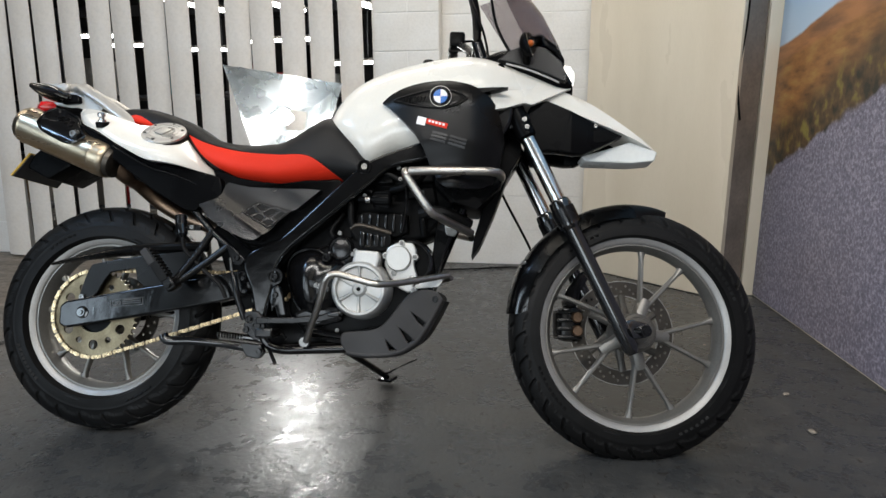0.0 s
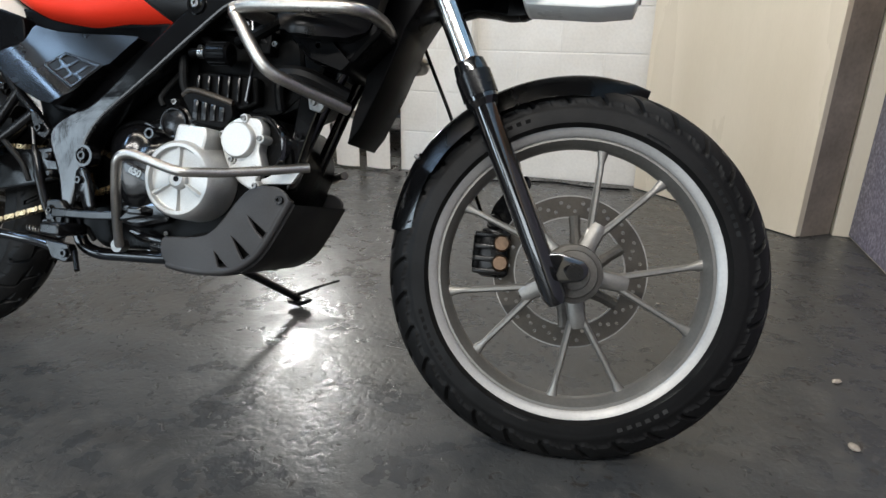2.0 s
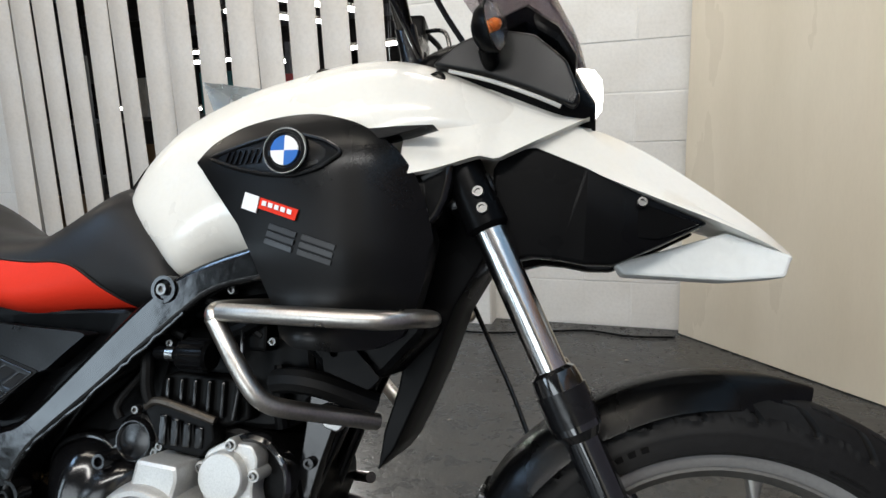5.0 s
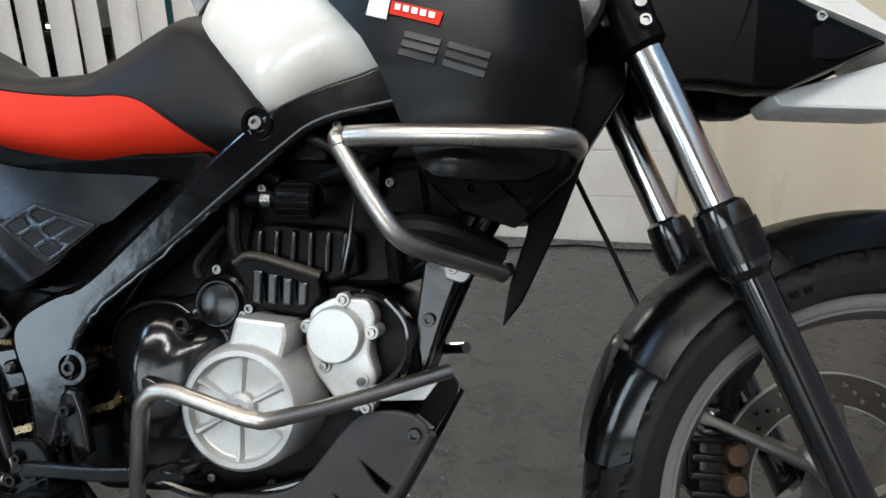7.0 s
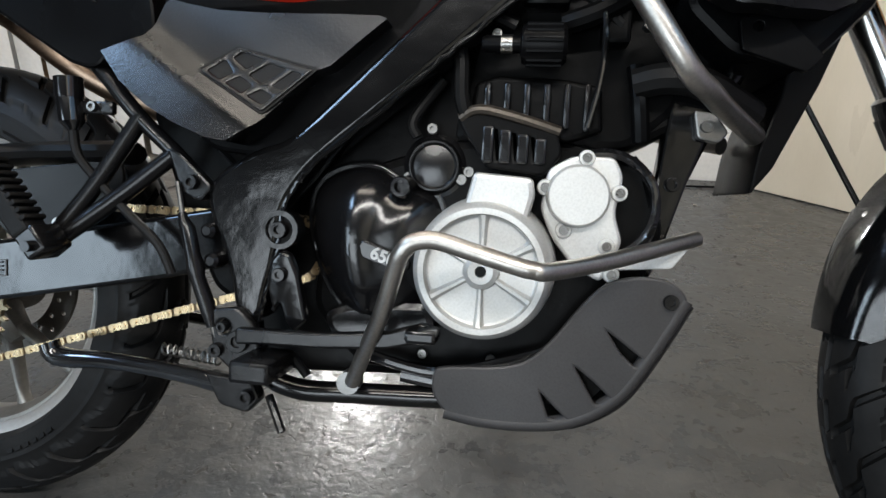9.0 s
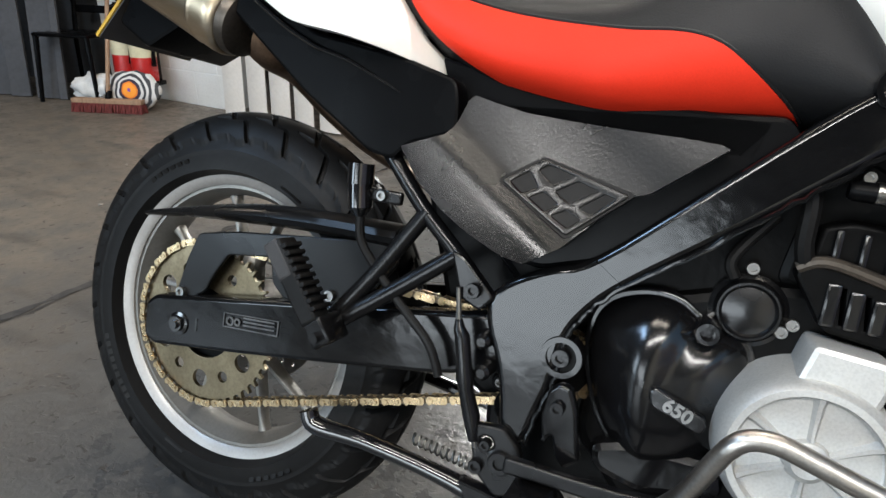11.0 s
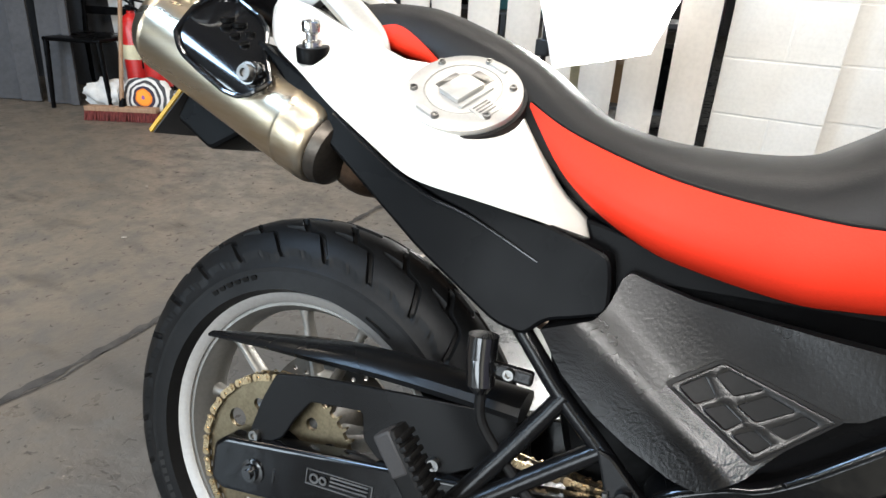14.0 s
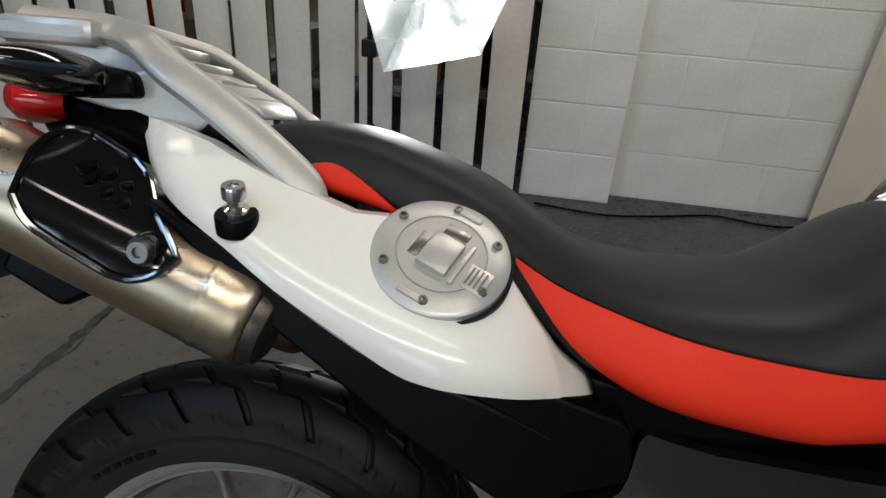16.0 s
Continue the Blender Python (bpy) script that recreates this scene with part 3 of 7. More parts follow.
def tyre_mesh(centre, R, half, bead, bead_half, blocks, seg=660):
    """A tyre whose tread is cut into slanted shoulder blocks on both sides of a winding middle groove."""
    n = 60
    bm = bmesh.new()
    rows = []
    edge_of = lambda ph: 0.66 + 0.05 * math.sin(2 * math.pi * ph) + (0.035 if ph > 0.55 else 0.0)
    for j in range(seg):
        ring = []
        turn = j / seg * blocks
        for i in range(n + 1):
            s = i / n * 2 - 1
            a = s * math.pi / 2
            m = abs(s)
            r = bead + (R - bead) * abs(math.cos(a)) ** 0.8
            h = half * math.sin(a)
            if i in (0, n):
                h = bead_half * (1 if h > 0 else -1)
            ph = (turn + (0.5 if s > 0 else 0.0)) % 1.0
            d = 0.0
            if m < edge_of(ph):
                d = 0.0032
                if m > 0.13 and ph < 0.10:
                    d = -0.0042
                elif 0.33 < m < 0.37 and ph < 0.5:
                    d = -0.0022
                elif abs(s - 0.05 * (1 if turn % 1.0 < 0.5 else -1)) < 0.04:
                    d = -0.0035
            elif 0.79 < m < 0.83:
                d = 0.0011
            r, h = r + d * math.cos(a * 0.8), h + d * math.sin(a * 0.8)
            th = 2 * math.pi * (j / seg - (1.0 * min(m, 0.7) + 0.3 * min(1.0, max(0.0, (m - 0.33) / 0.05))) / blocks)
            ring.append(bm.verts.new((centre[0] + r * math.cos(th), centre[1] + h, centre[2] + r * math.sin(th))))
        rows.append(ring)
    for j in range(seg):
        a, b = rows[j], rows[(j + 1) % seg]
        for i in range(n):
            bm.faces.new((a[i], a[i + 1], b[i + 1], b[i]))
    return bm


def sidewall_marks(centre, R, half, bead):
    """Raised moulded bars on the right-hand side wall."""
    bm = bmesh.new()
    for start, count, step, s in ((20, 9, 3.1, 0.885), (112, 6, 3.4, 0.885), (200, 9, 3.1, 0.885), (292, 6, 3.4, 0.885), (60, 5, 1.9, 0.94), (250, 5, 1.9, 0.94)):
        for k in range(count):
            th = radians(start + step * k)
            a = s * math.pi / 2
            r, h = bead + (R - bead) * math.cos(a) ** 0.8, -half * math.sin(a)
            long = 0.006 if s < 0.9 else 0.003
            m = Matrix.Translation((centre[0] + r * math.cos(th), centre[1] + h, centre[2] + r * math.sin(th))) @ Matrix.Rotation(-th, 4, "Y") @ Matrix.Rotation(radians(-24), 4, "Z")
            bmesh.ops.transform(bm, matrix=m, verts=box(-long, long, -0.0004, 0.002, -0.0045, 0.0045, 0, bm=bm) and bm.verts[-8:])
    return bm


def spoke_mesh(c, stops):
    """A cast arm along stops of (angle, radius, half width, half depth)."""
    rings = []
    for ang, r, wdt, dep in stops:
        p = Vector((math.cos(ang), 0, math.sin(ang)))
        t = Vector((-math.sin(ang), 0, math.cos(ang)))
        q = Vector(c) + p * r
        rings.append([q + t * wdt * math.copysign(abs(math.cos(f)) ** 0.7, math.cos(f)) + Vector((0, 1, 0)) * dep * math.copysign(abs(math.sin(f)) ** 0.7, math.sin(f)) for f in [2 * math.pi * k / 12 + math.pi / 12 for k in range(12)]])
    return loft(rings)


def forked_spoke(c, p, rim):
    """The stub on the hub, and its two arms."""
    stub = spoke_mesh(c, [(radians(p), 0.03, 0.021, 0.026), (radians(p), 0.06, 0.017, 0.022), (radians(p), 0.088, 0.0165, 0.018), (radians(p), 0.100, 0.013, 0.014)])
    arms = []
    for s in (-1, 1):
        stops = []
        for k in np.linspace(0, 1, 7):
            r = 0.078 + (rim - 0.078) * k
            off = 0.0075 + (rim * math.sin(radians(15.5)) - 0.0075) * k
            wide = 0.0068 - 0.0012 * k + (0.006 if k == 1 else 0)
            stops.append((radians(p) + s * math.asin(off / r), r, wide, 0.0135 - 0.004 * k))
        arms.append(spoke_mesh(c, stops))
    return stub, arms


def wheel(name, c, R, half, rim_r, pairs, steer, knobs):
    fix = steered if steer else (lambda bm: bm)
    w = part(name, fix(lathe([(0.012, -0.068), (0.026, -0.068), (0.028, -0.062), (0.040, -0.060), (0.042, -0.054), (0.050, -0.050), (0.053, -0.030), (0.047, -0.012), (0.047, 0.012), (0.053, 0.03), (0.05, 0.06), (0.012, 0.07)], 48, c)), M_HUB, BIKE, "cast alloy wheel with ten thin spokes")
    hw = half * 0.7
    barrel = [(rim_r - 0.006, -hw + 0.009), (rim_r - 0.012, -hw * 0.7), (rim_r - 0.028, -hw * 0.35), (rim_r - 0.028, hw * 0.35), (rim_r - 0.012, hw * 0.7), (rim_r - 0.006, hw - 0.009),
              (rim_r - 0.024, hw - 0.009), (rim_r - 0.027, hw * 0.6), (rim_r - 0.035, hw * 0.3), (rim_r - 0.035, -hw * 0.3), (rim_r - 0.027, -hw * 0.6), (rim_r - 0.024, -hw + 0.009)]
    r_ = part("rim", fix(lathe(barrel, 96, c, closed=True)), M_WHEEL, w, "silver alloy rim")
    for s_ in (-1, 1):
        lip = [(rim_r + 0.001, s_ * (hw - 0.008)), (rim_r + 0.001, s_ * hw), (rim_r - 0.003, s_ * (hw + 0.0015)), (rim_r - 0.015, s_ * (hw - 0.002)), (rim_r - 0.019, s_ * (hw - 0.006)), (rim_r - 0.018, s_ * (hw - 0.010))]
        part("rim_lip", fix(lathe(lip, 96, c, closed=True)), M_WHEELRIM, r_, "bright machined rim lip")
    part("tyre", fix(tyre_mesh(c, R, half, rim_r - 0.006, hw - 0.004, knobs)), M_RUBBER, w, "black dual-purpose tyre with cut tread")
    tagged(part("sidewall_print", fix(sidewall_marks(c, R, half, rim_r - 0.006)), M_RUBBER, w), kind="stuff")
    for p in pairs:
        stub, arms = forked_spoke(c, p, rim_r - 0.030)
        root_ = part("spoke", fix(stub), M_WHEEL, w)
        for arm in arms:
            part("spoke_arm", fix(arm), M_WHEEL, root_)
    return w


def disc_mesh(c, r0, r1, thick, holes, rows):
    outline = [(c[0] + r1 * math.cos(a), c[2] + r1 * math.sin(a)) for a in np.linspace(0, 2 * math.pi, 72, endpoint=False)]
    hs = [[(c[0] + r0 * math.cos(a), c[2] + r0 * math.sin(a)) for a in np.linspace(0, 2 * math.pi, 48, endpoint=False)]]
    for k in range(holes):
        a = 2 * math.pi * k / holes
        r = r0 + (r1 - r0) * (0.3 + 0.4 * (k % rows) / max(1, rows - 1))
        hs.append([(c[0] + r * math.cos(a) + 0.0038 * math.cos(f), c[2] + r * math.sin(a) + 0.0038 * math.sin(f)) for f in np.linspace(0, 2 * math.pi, 8, endpoint=False)])
    return plate(outline, hs, c[1], c[1] + thick)


FC, RC = (1.470, -0.018, 0.289), (-0.013, 0.026, 0.309)
AXLE = (1.468, 0.0, 0.294)
front = wheel("front_wheel", FC, 0.332, 0.056, 0.2595, [66 + 72 * k for k in range(5)], True, 30)
rear = wheel("rear_wheel", RC, 0.319, 0.062, 0.227, [-56 + 72 * k for k in range(5)], False, 25)
part("brake_disc", steered(disc_mesh((FC[0], 0.062, FC[2]), 0.105, 0.146, 0.005, 60, 3)), M_DISC, front, "drilled steel brake disc")
for k in range(6):
    a = radians(60 * k + 10)
    arm = tube([(FC[0] + 0.035 * math.cos(a), 0.06, FC[2] + 0.035 * math.sin(a)), (FC[0] + 0.08 * math.cos(a + 0.3), 0.064, FC[2] + 0.08 * math.sin(a + 0.3)), (FC[0] + 0.108 * math.cos(a + 0.35), 0.065, FC[2] + 0.108 * math.sin(a + 0.35))], [0.016, 0.0105, 0.012], 4, 10)
    part("disc_carrier_arm", steered(arm), M_HUB, front)
part("disc_edge", steered(lathe([(0.1455, 0.0615), (0.1478, 0.0615), (0.1478, 0.0675), (0.1455, 0.0675)], 72, (FC[0], 0, FC[2]), closed=True)), M_WHEELRIM, front)
part("disc_edge", steered(lathe([(0.104, 0.0612), (0.1065, 0.0612), (0.1065, 0.0678), (0.104, 0.0678)], 60, (FC[0], 0, FC[2]), closed=True)), M_WHEELRIM, front)
part("brake_disc", disc_mesh((RC[0], 0.062, RC[2]), 0.08, 0.118, 0.005, 40, 2), M_DISC, rear, "drilled steel brake disc")


# --- fork
def leg(w, v, du=0.0):
    """A point at height w on a fork leg's line."""
    return Vector((1.174 + (0.803 - w) * 0.481 + du, v, w))


fork = part("fork", steered(rod(leg(1.0, 0, -0.03), leg(0.78, 0, -0.03), 0.024)), M_BLACKS, BIKE, "black telescopic fork")
for side in (-1, 1):
    v = -0.1 if side < 0 else 0.09
    part("chrome_stanchion", steered(rod(leg(0.97, v), leg(0.56, v), 0.0203, 28)), M_CHROME, fork, "polished chrome fork tube")
    part("fork_cover", steered(tube([leg(0.97, v), leg(0.806, v), leg(0.80, v)], [0.0275, 0.027, 0.0215], 1, 24, smooth=False)), M_BLACKP, fork)
    low = tube([leg(0.635, v), leg(0.631, v), leg(0.62, v), leg(0.568, v), leg(0.558, v), leg(0.33, v), leg(0.25, v), leg(0.236, v)], [0.0215, 0.0275, 0.0295, 0.0295, 0.0215, 0.0215, 0.021, 0.014], 1, 28, smooth=False)
    part("fork_slider", steered(low), M_BLACKG, fork, "gloss black fork lower")
    part("clamp_collar", steered(tube([leg(0.612, v), leg(0.575, v)], 0.0315, 1, 24, smooth=False)), M_BLACKS, fork)
    lug = plate(rounded([(1.41, 0.318), (1.44, 0.325), (1.488, 0.312), (1.494, 0.294), (1.482, 0.278), (1.43, 0.268)], 0.012), [], v - 0.014, v + 0.016, 0.005)
    part("axle_lug", steered(lug), M_BLACKG, fork)
    part("axle_nut", steered(lathe([(0, -0.03), (0.008, -0.03), (0.0085, -0.026), (0.014, -0.026), (0.0145, 0.0), (0, 0.0)], 16, (AXLE[0], -0.115 if side < 0 else 0.14, AXLE[2]))), M_BLACKS, fork)
for w in (0.85, 0.985):
    yoke = box(-0.035, 0.03, -0.112, 0.112, -0.016, 0.016, 0.008, m=Matrix.Translation(leg(w, 0)) @ pose(0, 0, 0, 0, -25.7, 0))
    part("yoke", steered(yoke), M_BLACKS, fork)
rv = bmesh.new()
for du, dw in ((0, 0.012), (0.006, -0.008)):
    lathe([(0, -0.1305), (0.0035, -0.1305), (0.0038, -0.133), (0.0065, -0.133), (0.0075, -0.128), (0.0075, -0.1)], 14, (leg(0.828, 0).x + du, 0, 0.832 + dw), bm=rv)
part("yoke_screws", steered(rv), M_STEEL, fork)
cal = steered(box(1.292, 1.352, 0.045, 0.105, 0.262, 0.36, 0.012, m=None))
caliper = part("brake_caliper", cal, M_BLACKS, BIKE, "black front brake caliper with bronze pistons")
for w in (0.292, 0.33):
    part("piston_cap", steered(lathe([(0, 0.03), (0.013, 0.03), (0.016, 0.034), (0.016, 0.05)], 16, (1.337, 0, w))), M_BRONZE, caliper, "bronze piston cap")
for k in range(4):
    part("caliper_rib", steered(box(1.283, 1.352, 0.040, 0.108, 0.268 + 0.024 * k, 0.279 + 0.024 * k, 0.004)), M_BLACKS, caliper)
part("caliper_lug", steered(lathe([(0, 0.036), (0.012, 0.036), (0.014, 0.042), (0.014, 0.09)], 18, (1.318, 0, 0.372))), M_BLACKS, caliper)
part("caliper_arm", steered(plate(rounded([(1.300, 0.36), (1.312, 0.405), (1.345, 0.452), (1.372, 0.47), (1.384, 0.452), (1.352, 0.40), (1.352, 0.35)], 0.008), [], 0.066, 0.08, 0.003)), M_BLACKS, caliper)
part("caliper_bridge", steered(box(1.28, 1.30, 0.05, 0.1, 0.275, 0.345, 0.006)), M_DARK, caliper)
part("brake_hose", steered(tube([(1.12, 0.15, 0.74), (1.16, 0.15, 0.66), (1.20, 0.14, 0.58), (1.235, 0.12, 0.50), (1.29, 0.09, 0.38)], 0.004, 8, 8)), M_BLACKS, caliper)


def mirrored(bm):
    bmesh.ops.scale(bm, vec=(1, -1, 1), verts=bm.verts)
    return bm


def ring(u, b, wt, wb, p=2.6, n=28, tumble=0.0):
    """A rounded cross-section at u: half width b, from wb up to wt. tumble draws the top in."""
    out = []
    for i in range(n):
        a = 2 * math.pi * i / n
        c, s = math.cos(a), math.sin(a)
        v = b * math.copysign(abs(c) ** (2 / p), c)
        t = math.copysign(abs(s) ** (2 / p), s)
        out.append((u, v * (1 - tumble * (t + 1) / 2), (wt + wb) / 2 + (wt - wb) / 2 * t))
    return out


def body(stations, f_b, f_t, f_b2, p=2.6, n=28, tumble=0.0):
    return loft([ring(u, f_b(u), f_t(u), f_b2(u), p, n, tumble) for u in stations])


def ring_v(u, w, half, top, bot, p, tumble):
    """The right-hand face of such a body at height w."""
    t = max(-0.999, min(0.999, (w - (top + bot) / 2) / ((top - bot) / 2)))
    s = math.copysign(abs(t) ** (p / 2), t)
    return -half * (1 - tumble * (t + 1) / 2) * math.cos(math.asin(s)) ** (2 / p)


def side_skin(stations, lo, hi, f_v, rows=14, thick=0.012):
    """A curved panel on the right-hand side between two curves; f_v(u, w) gives its depth."""
    bm = bmesh.new()
    grid = []
    for u in stations:
        a, b = lo(u), max(hi(u), lo(u) + 0.0004)
        grid.append([bm.verts.new((u, f_v(u, a + (b - a) * k / rows), a + (b - a) * k / rows)) for k in range(rows + 1)])
    for i in range(len(grid) - 1):
        for k in range(rows):
            bm.faces.new((grid[i][k], grid[i + 1][k], grid[i + 1][k + 1], grid[i][k + 1]))
    bmesh.ops.recalc_face_normals(bm, faces=bm.faces)
    if sum(f.normal.y for f in bm.faces) > 0:
        bmesh.ops.reverse_faces(bm, faces=bm.faces)
    faces = list(bm.faces)
    ext = bmesh.ops.extrude_face_region(bm, geom=faces)
    for g in ext["geom"]:
        if isinstance(g, bmesh.types.BMVert):
            g.co.y += thick
    return bm


def lin(pts):
    return lambda u: float(np.interp(u, [p[0] for p in pts], [p[1] for p in pts]))


# --- white tank cover
T_U = [0.637, 0.67, 0.726, 0.808, 0.907, 1.0, 1.08, 1.168, 1.24, 1.305]
t_top = fine(T_U, [0.868, 0.932, 0.985, 1.019, 1.043, 1.055, 1.045, 1.012, 0.982, 0.952])
t_bot = fine([0.637, 0.675, 0.72, 0.757, 0.83, 0.9, 0.97, 1.05, 1.11, 1.177, 1.252, 1.305], [0.838, 0.79, 0.742, 0.715, 0.75, 0.753, 0.79, 0.855, 0.888, 0.899, 0.915, 0.94])
t_half = fine(T_U, [0.095, 0.13, 0.155, 0.172, 0.185, 0.188, 0.172, 0.135, 0.095, 0.055])
tank = part("tank_cover", body(np.linspace(0.637, 1.305, 60), t_half, t_top, t_bot, 2.7, 44, 0.35), M_WHITE, BIKE, "white painted tank cover")
bm = side_skin(np.linspace(0.645, 0.93, 24), lin([(0, 0), (2, 0)]), lin([(0, 1), (2, 1)]), lambda u, w: 0, 8, 0.004)
for v in bm.verts:
    v.co = Vector((v.co.x, (v.co.z - 0.5) * max(0.12, 0.21 - 1.0 * (v.co.x - 0.615)), t_top(v.co.x) + 0.0035 - v.co.y - 0.022 * (2 * (v.co.z - 0.5)) ** 2))
part("tank_centre_panel", bm, M_BLACKG, tank, "gloss black centre strip of the tank")


def panel_v(u, w):
    """The outer face of the black side panel."""
    out = panel_bow(u)
    top = 0.034 * max(0.0, (w - 0.865) / 0.08) ** 2
    neck = 0.030 * min(1.0, max(0.0, (0.775 - w) / 0.09)) ** 1.4
    flare = 0.026 * math.exp(-((w - 0.668) / 0.032) ** 2) * math.exp(-((u - 0.985) / 0.055) ** 2)
    return out + top + neck - flare


panel_bow = fine([0.79, 0.83, 0.88, 0.94, 1.0, 1.04, 1.08, 1.105, 1.125], [-0.150, -0.168, -0.183, -0.194, -0.199, -0.195, -0.176, -0.152, -0.125])
k_hi = fine([0.798, 0.815, 0.832, 0.871, 0.923, 0.974, 1.018, 1.049, 1.079, 1.101, 1.114, 1.121], [0.888, 0.903, 0.914, 0.931, 0.941, 0.941, 0.930, 0.917, 0.896, 0.866, 0.826, 0.791])
k_lo = lin([(0.798, 0.886), (0.814, 0.874), (0.85, 0.838), (0.885, 0.801), (0.907, 0.767), (0.921, 0.733), (0.936, 0.697), (0.95, 0.668), (0.97, 0.655), (1.02, 0.652), (1.06, 0.656), (1.09, 0.672), (1.104, 0.709), (1.115, 0.75), (1.121, 0.786)])
bm = side_skin(np.linspace(0.798, 1.121, 60), k_lo, k_hi, panel_v, 30, 0.03)
side_panel = part("tank_side_panel", bm, M_PANELB, BIKE, "matt black side panel of the tank")
part("tank_side_panel", mirrored(side_skin(np.linspace(0.798, 1.121, 30), k_lo, k_hi, panel_v, 14, 0.03)), M_BLACKP, BIKE, "matt black side panel of the tank")
part("panel_fin", plate([(1.04, 0.917), (1.085, 0.919), (1.128, 0.919), (1.105, 0.913), (1.075, 0.906), (1.05, 0.902)], [], -0.178, -0.15, 0.001), M_BLACKP, side_panel)


def on_panel(pts, lift=0.002, thick=0.002):
    """A thin decal that follows the side panel."""
    return plate(pts, [], 0, thick, 0, lambda p: (p.x, panel_v(p.x, p.z) - lift + p.y, p.z))


eye = rounded([(0.826, 0.888), (0.88, 0.9), (0.92, 0.909), (0.965, 0.91), (1.0, 0.9), (1.027, 0.884), (1.0, 0.866), (0.965, 0.857), (0.92, 0.861), (0.88, 0.87)], 0.01)
# A flat dark decal; the recess has its shade by colour, not depth.
part("recess_shade_decal", on_panel(eye, 0.001), M_DARK, side_panel)
part("recess_rim", tube([(u, panel_v(u, w) - 0.0015, w) for u, w in eye + eye[:1]], 0.0028, 1, 8, smooth=False), M_PANELB, side_panel)
for k in range(7):
    u = 0.856 + 0.009 * k
    part("grille_bar", on_panel([(u, 0.876), (u + 0.0035, 0.876), (u + 0.0075, 0.893), (u + 0.004, 0.893)], 0.003), M_BLACKP, side_panel)
BC = (0.955, 0.886)
badge = part("badge", lathe([(0, -0.006), (0.0195, -0.006), (0.0215, -0.0075), (0.0255, -0.0075), (0.0275, -0.004), (0.0275, 0.012)], 36, (BC[0], panel_v(*BC) - 0.004, BC[1])), M_BLACKG, side_panel, "round black-rimmed badge with blue and white quarters")
part("badge_ring", lathe([(0.0265, -0.0072), (0.0278, -0.0072), (0.0278, -0.004), (0.0265, -0.004)], 36, (BC[0], panel_v(*BC) - 0.005, BC[1]), closed=True), M_STEEL, badge)
for k in range(4):
    arc = [BC] + [(BC[0] + 0.0178 * math.cos(a), BC[1] + 0.0178 * math.sin(a)) for a in np.linspace(k * math.pi / 2, (k + 1) * math.pi / 2, 9)]
    v0 = panel_v(*BC) - 0.0125
    part("badge_quarter", plate(arc, [], v0, v0 + 0.003), M_BLUE if k % 2 else M_BADGEW, badge, "")


def tilted(u0, w0, pts, slope=-0.30):
    return [(u0 + x, w0 + slope * x + y) for x, y in pts]


G1 = tilted(0.889, 0.841, [(0.008, 0.001), (0.03, 0.001), (0.026, -0.02), (0.003, -0.02)])
part("decal", on_panel(G1, 0.003), M_BADGEW, side_panel, "slanted white decal block")
part("decal", on_panel(tilted(0.921, 0.834, [(0, -0.002), (0.054, -0.002), (0.05, -0.016), (-0.003, -0.016)]), 0.003), M_RED, side_panel, "red decal bar")
for k in range(5):
    part("decal_mark", on_panel(tilted(0.925 + 0.009 * k, 0.834 - 0.0027 * k, [(0, -0.006), (0.006, -0.006), (0.005, -0.012), (-0.001, -0.012)]), 0.0045, 0.001), M_BADGEW, side_panel)
for u0, w0, wide in ((0.930, 0.802, 0.038), (0.976, 0.789, 0.042)):
    for drop in (0.0, 0.0095, 0.019):
        x0 = 0.006 - 0.28 * drop
        band = tilted(u0, w0, [(x0, -drop), (x0 + wide, -drop), (x0 + wide - 0.002, -drop - 0.0065), (x0 - 0.002, -drop - 0.0065)])
        part("embossed_mark", on_panel(band, 0.0025), M_GREYDECAL, side_panel, "dark grey raised mark")
# lower infill behind the crash bar
part("lower_shroud", plate(rounded([(0.94, 0.735), (1.10, 0.71), (1.12, 0.68), (1.06, 0.615), (0.985, 0.622), (0.935, 0.67)], 0.015), [], -0.13, 0.13, 0.01), M_BLACKP, BIKE, "black plastic shroud under the tank")
part("horn_bracket", plate(rounded([(0.985, 0.655), (1.02, 0.665), (1.065, 0.62), (1.05, 0.605), (0.99, 0.625)], 0.004), [[(1.003 + 0.005 * math.cos(a), 0.648 + 0.005 * math.sin(a)) for a in np.linspace(0, 6.28, 8, endpoint=False)]], -0.142, -0.134, 0.001), M_BLACKP, BIKE)

# --- seat
S_U = [-0.02, 0.03, 0.09, 0.136, 0.207, 0.25, 0.286, 0.33, 0.4, 0.5, 0.55, 0.60, 0.635, 0.67, 0.71, 0.74, 0.757]
s_top = fine(S_U, [0.885, 0.906, 0.909, 0.902, 0.878, 0.858, 0.834, 0.811, 0.798, 0.802, 0.826, 0.862, 0.878, 0.868, 0.828, 0.775, 0.735])
s_bot = fine(S_U, [0.87, 0.855, 0.84, 0.83, 0.80, 0.77, 0.745, 0.712, 0.684, 0.668, 0.668, 0.672, 0.676, 0.68, 0.682, 0.69, 0.712])
s_half = fine(S_U, [0.05, 0.088, 0.1, 0.104, 0.112, 0.122, 0.134, 0.146, 0.158, 0.163, 0.161, 0.157, 0.154, 0.15, 0.148, 0.145, 0.138])
seat = part("seat", body(np.linspace(-0.02, 0.757, 80), s_half, s_top, s_bot, 3.0, 48, 0.22), M_SEAT, BIKE, "black vinyl dual seat")


def seat_v(u, w):
    return ring_v(u, w, s_half(u), s_top(u), s_bot(u), 3.0, 0.22)


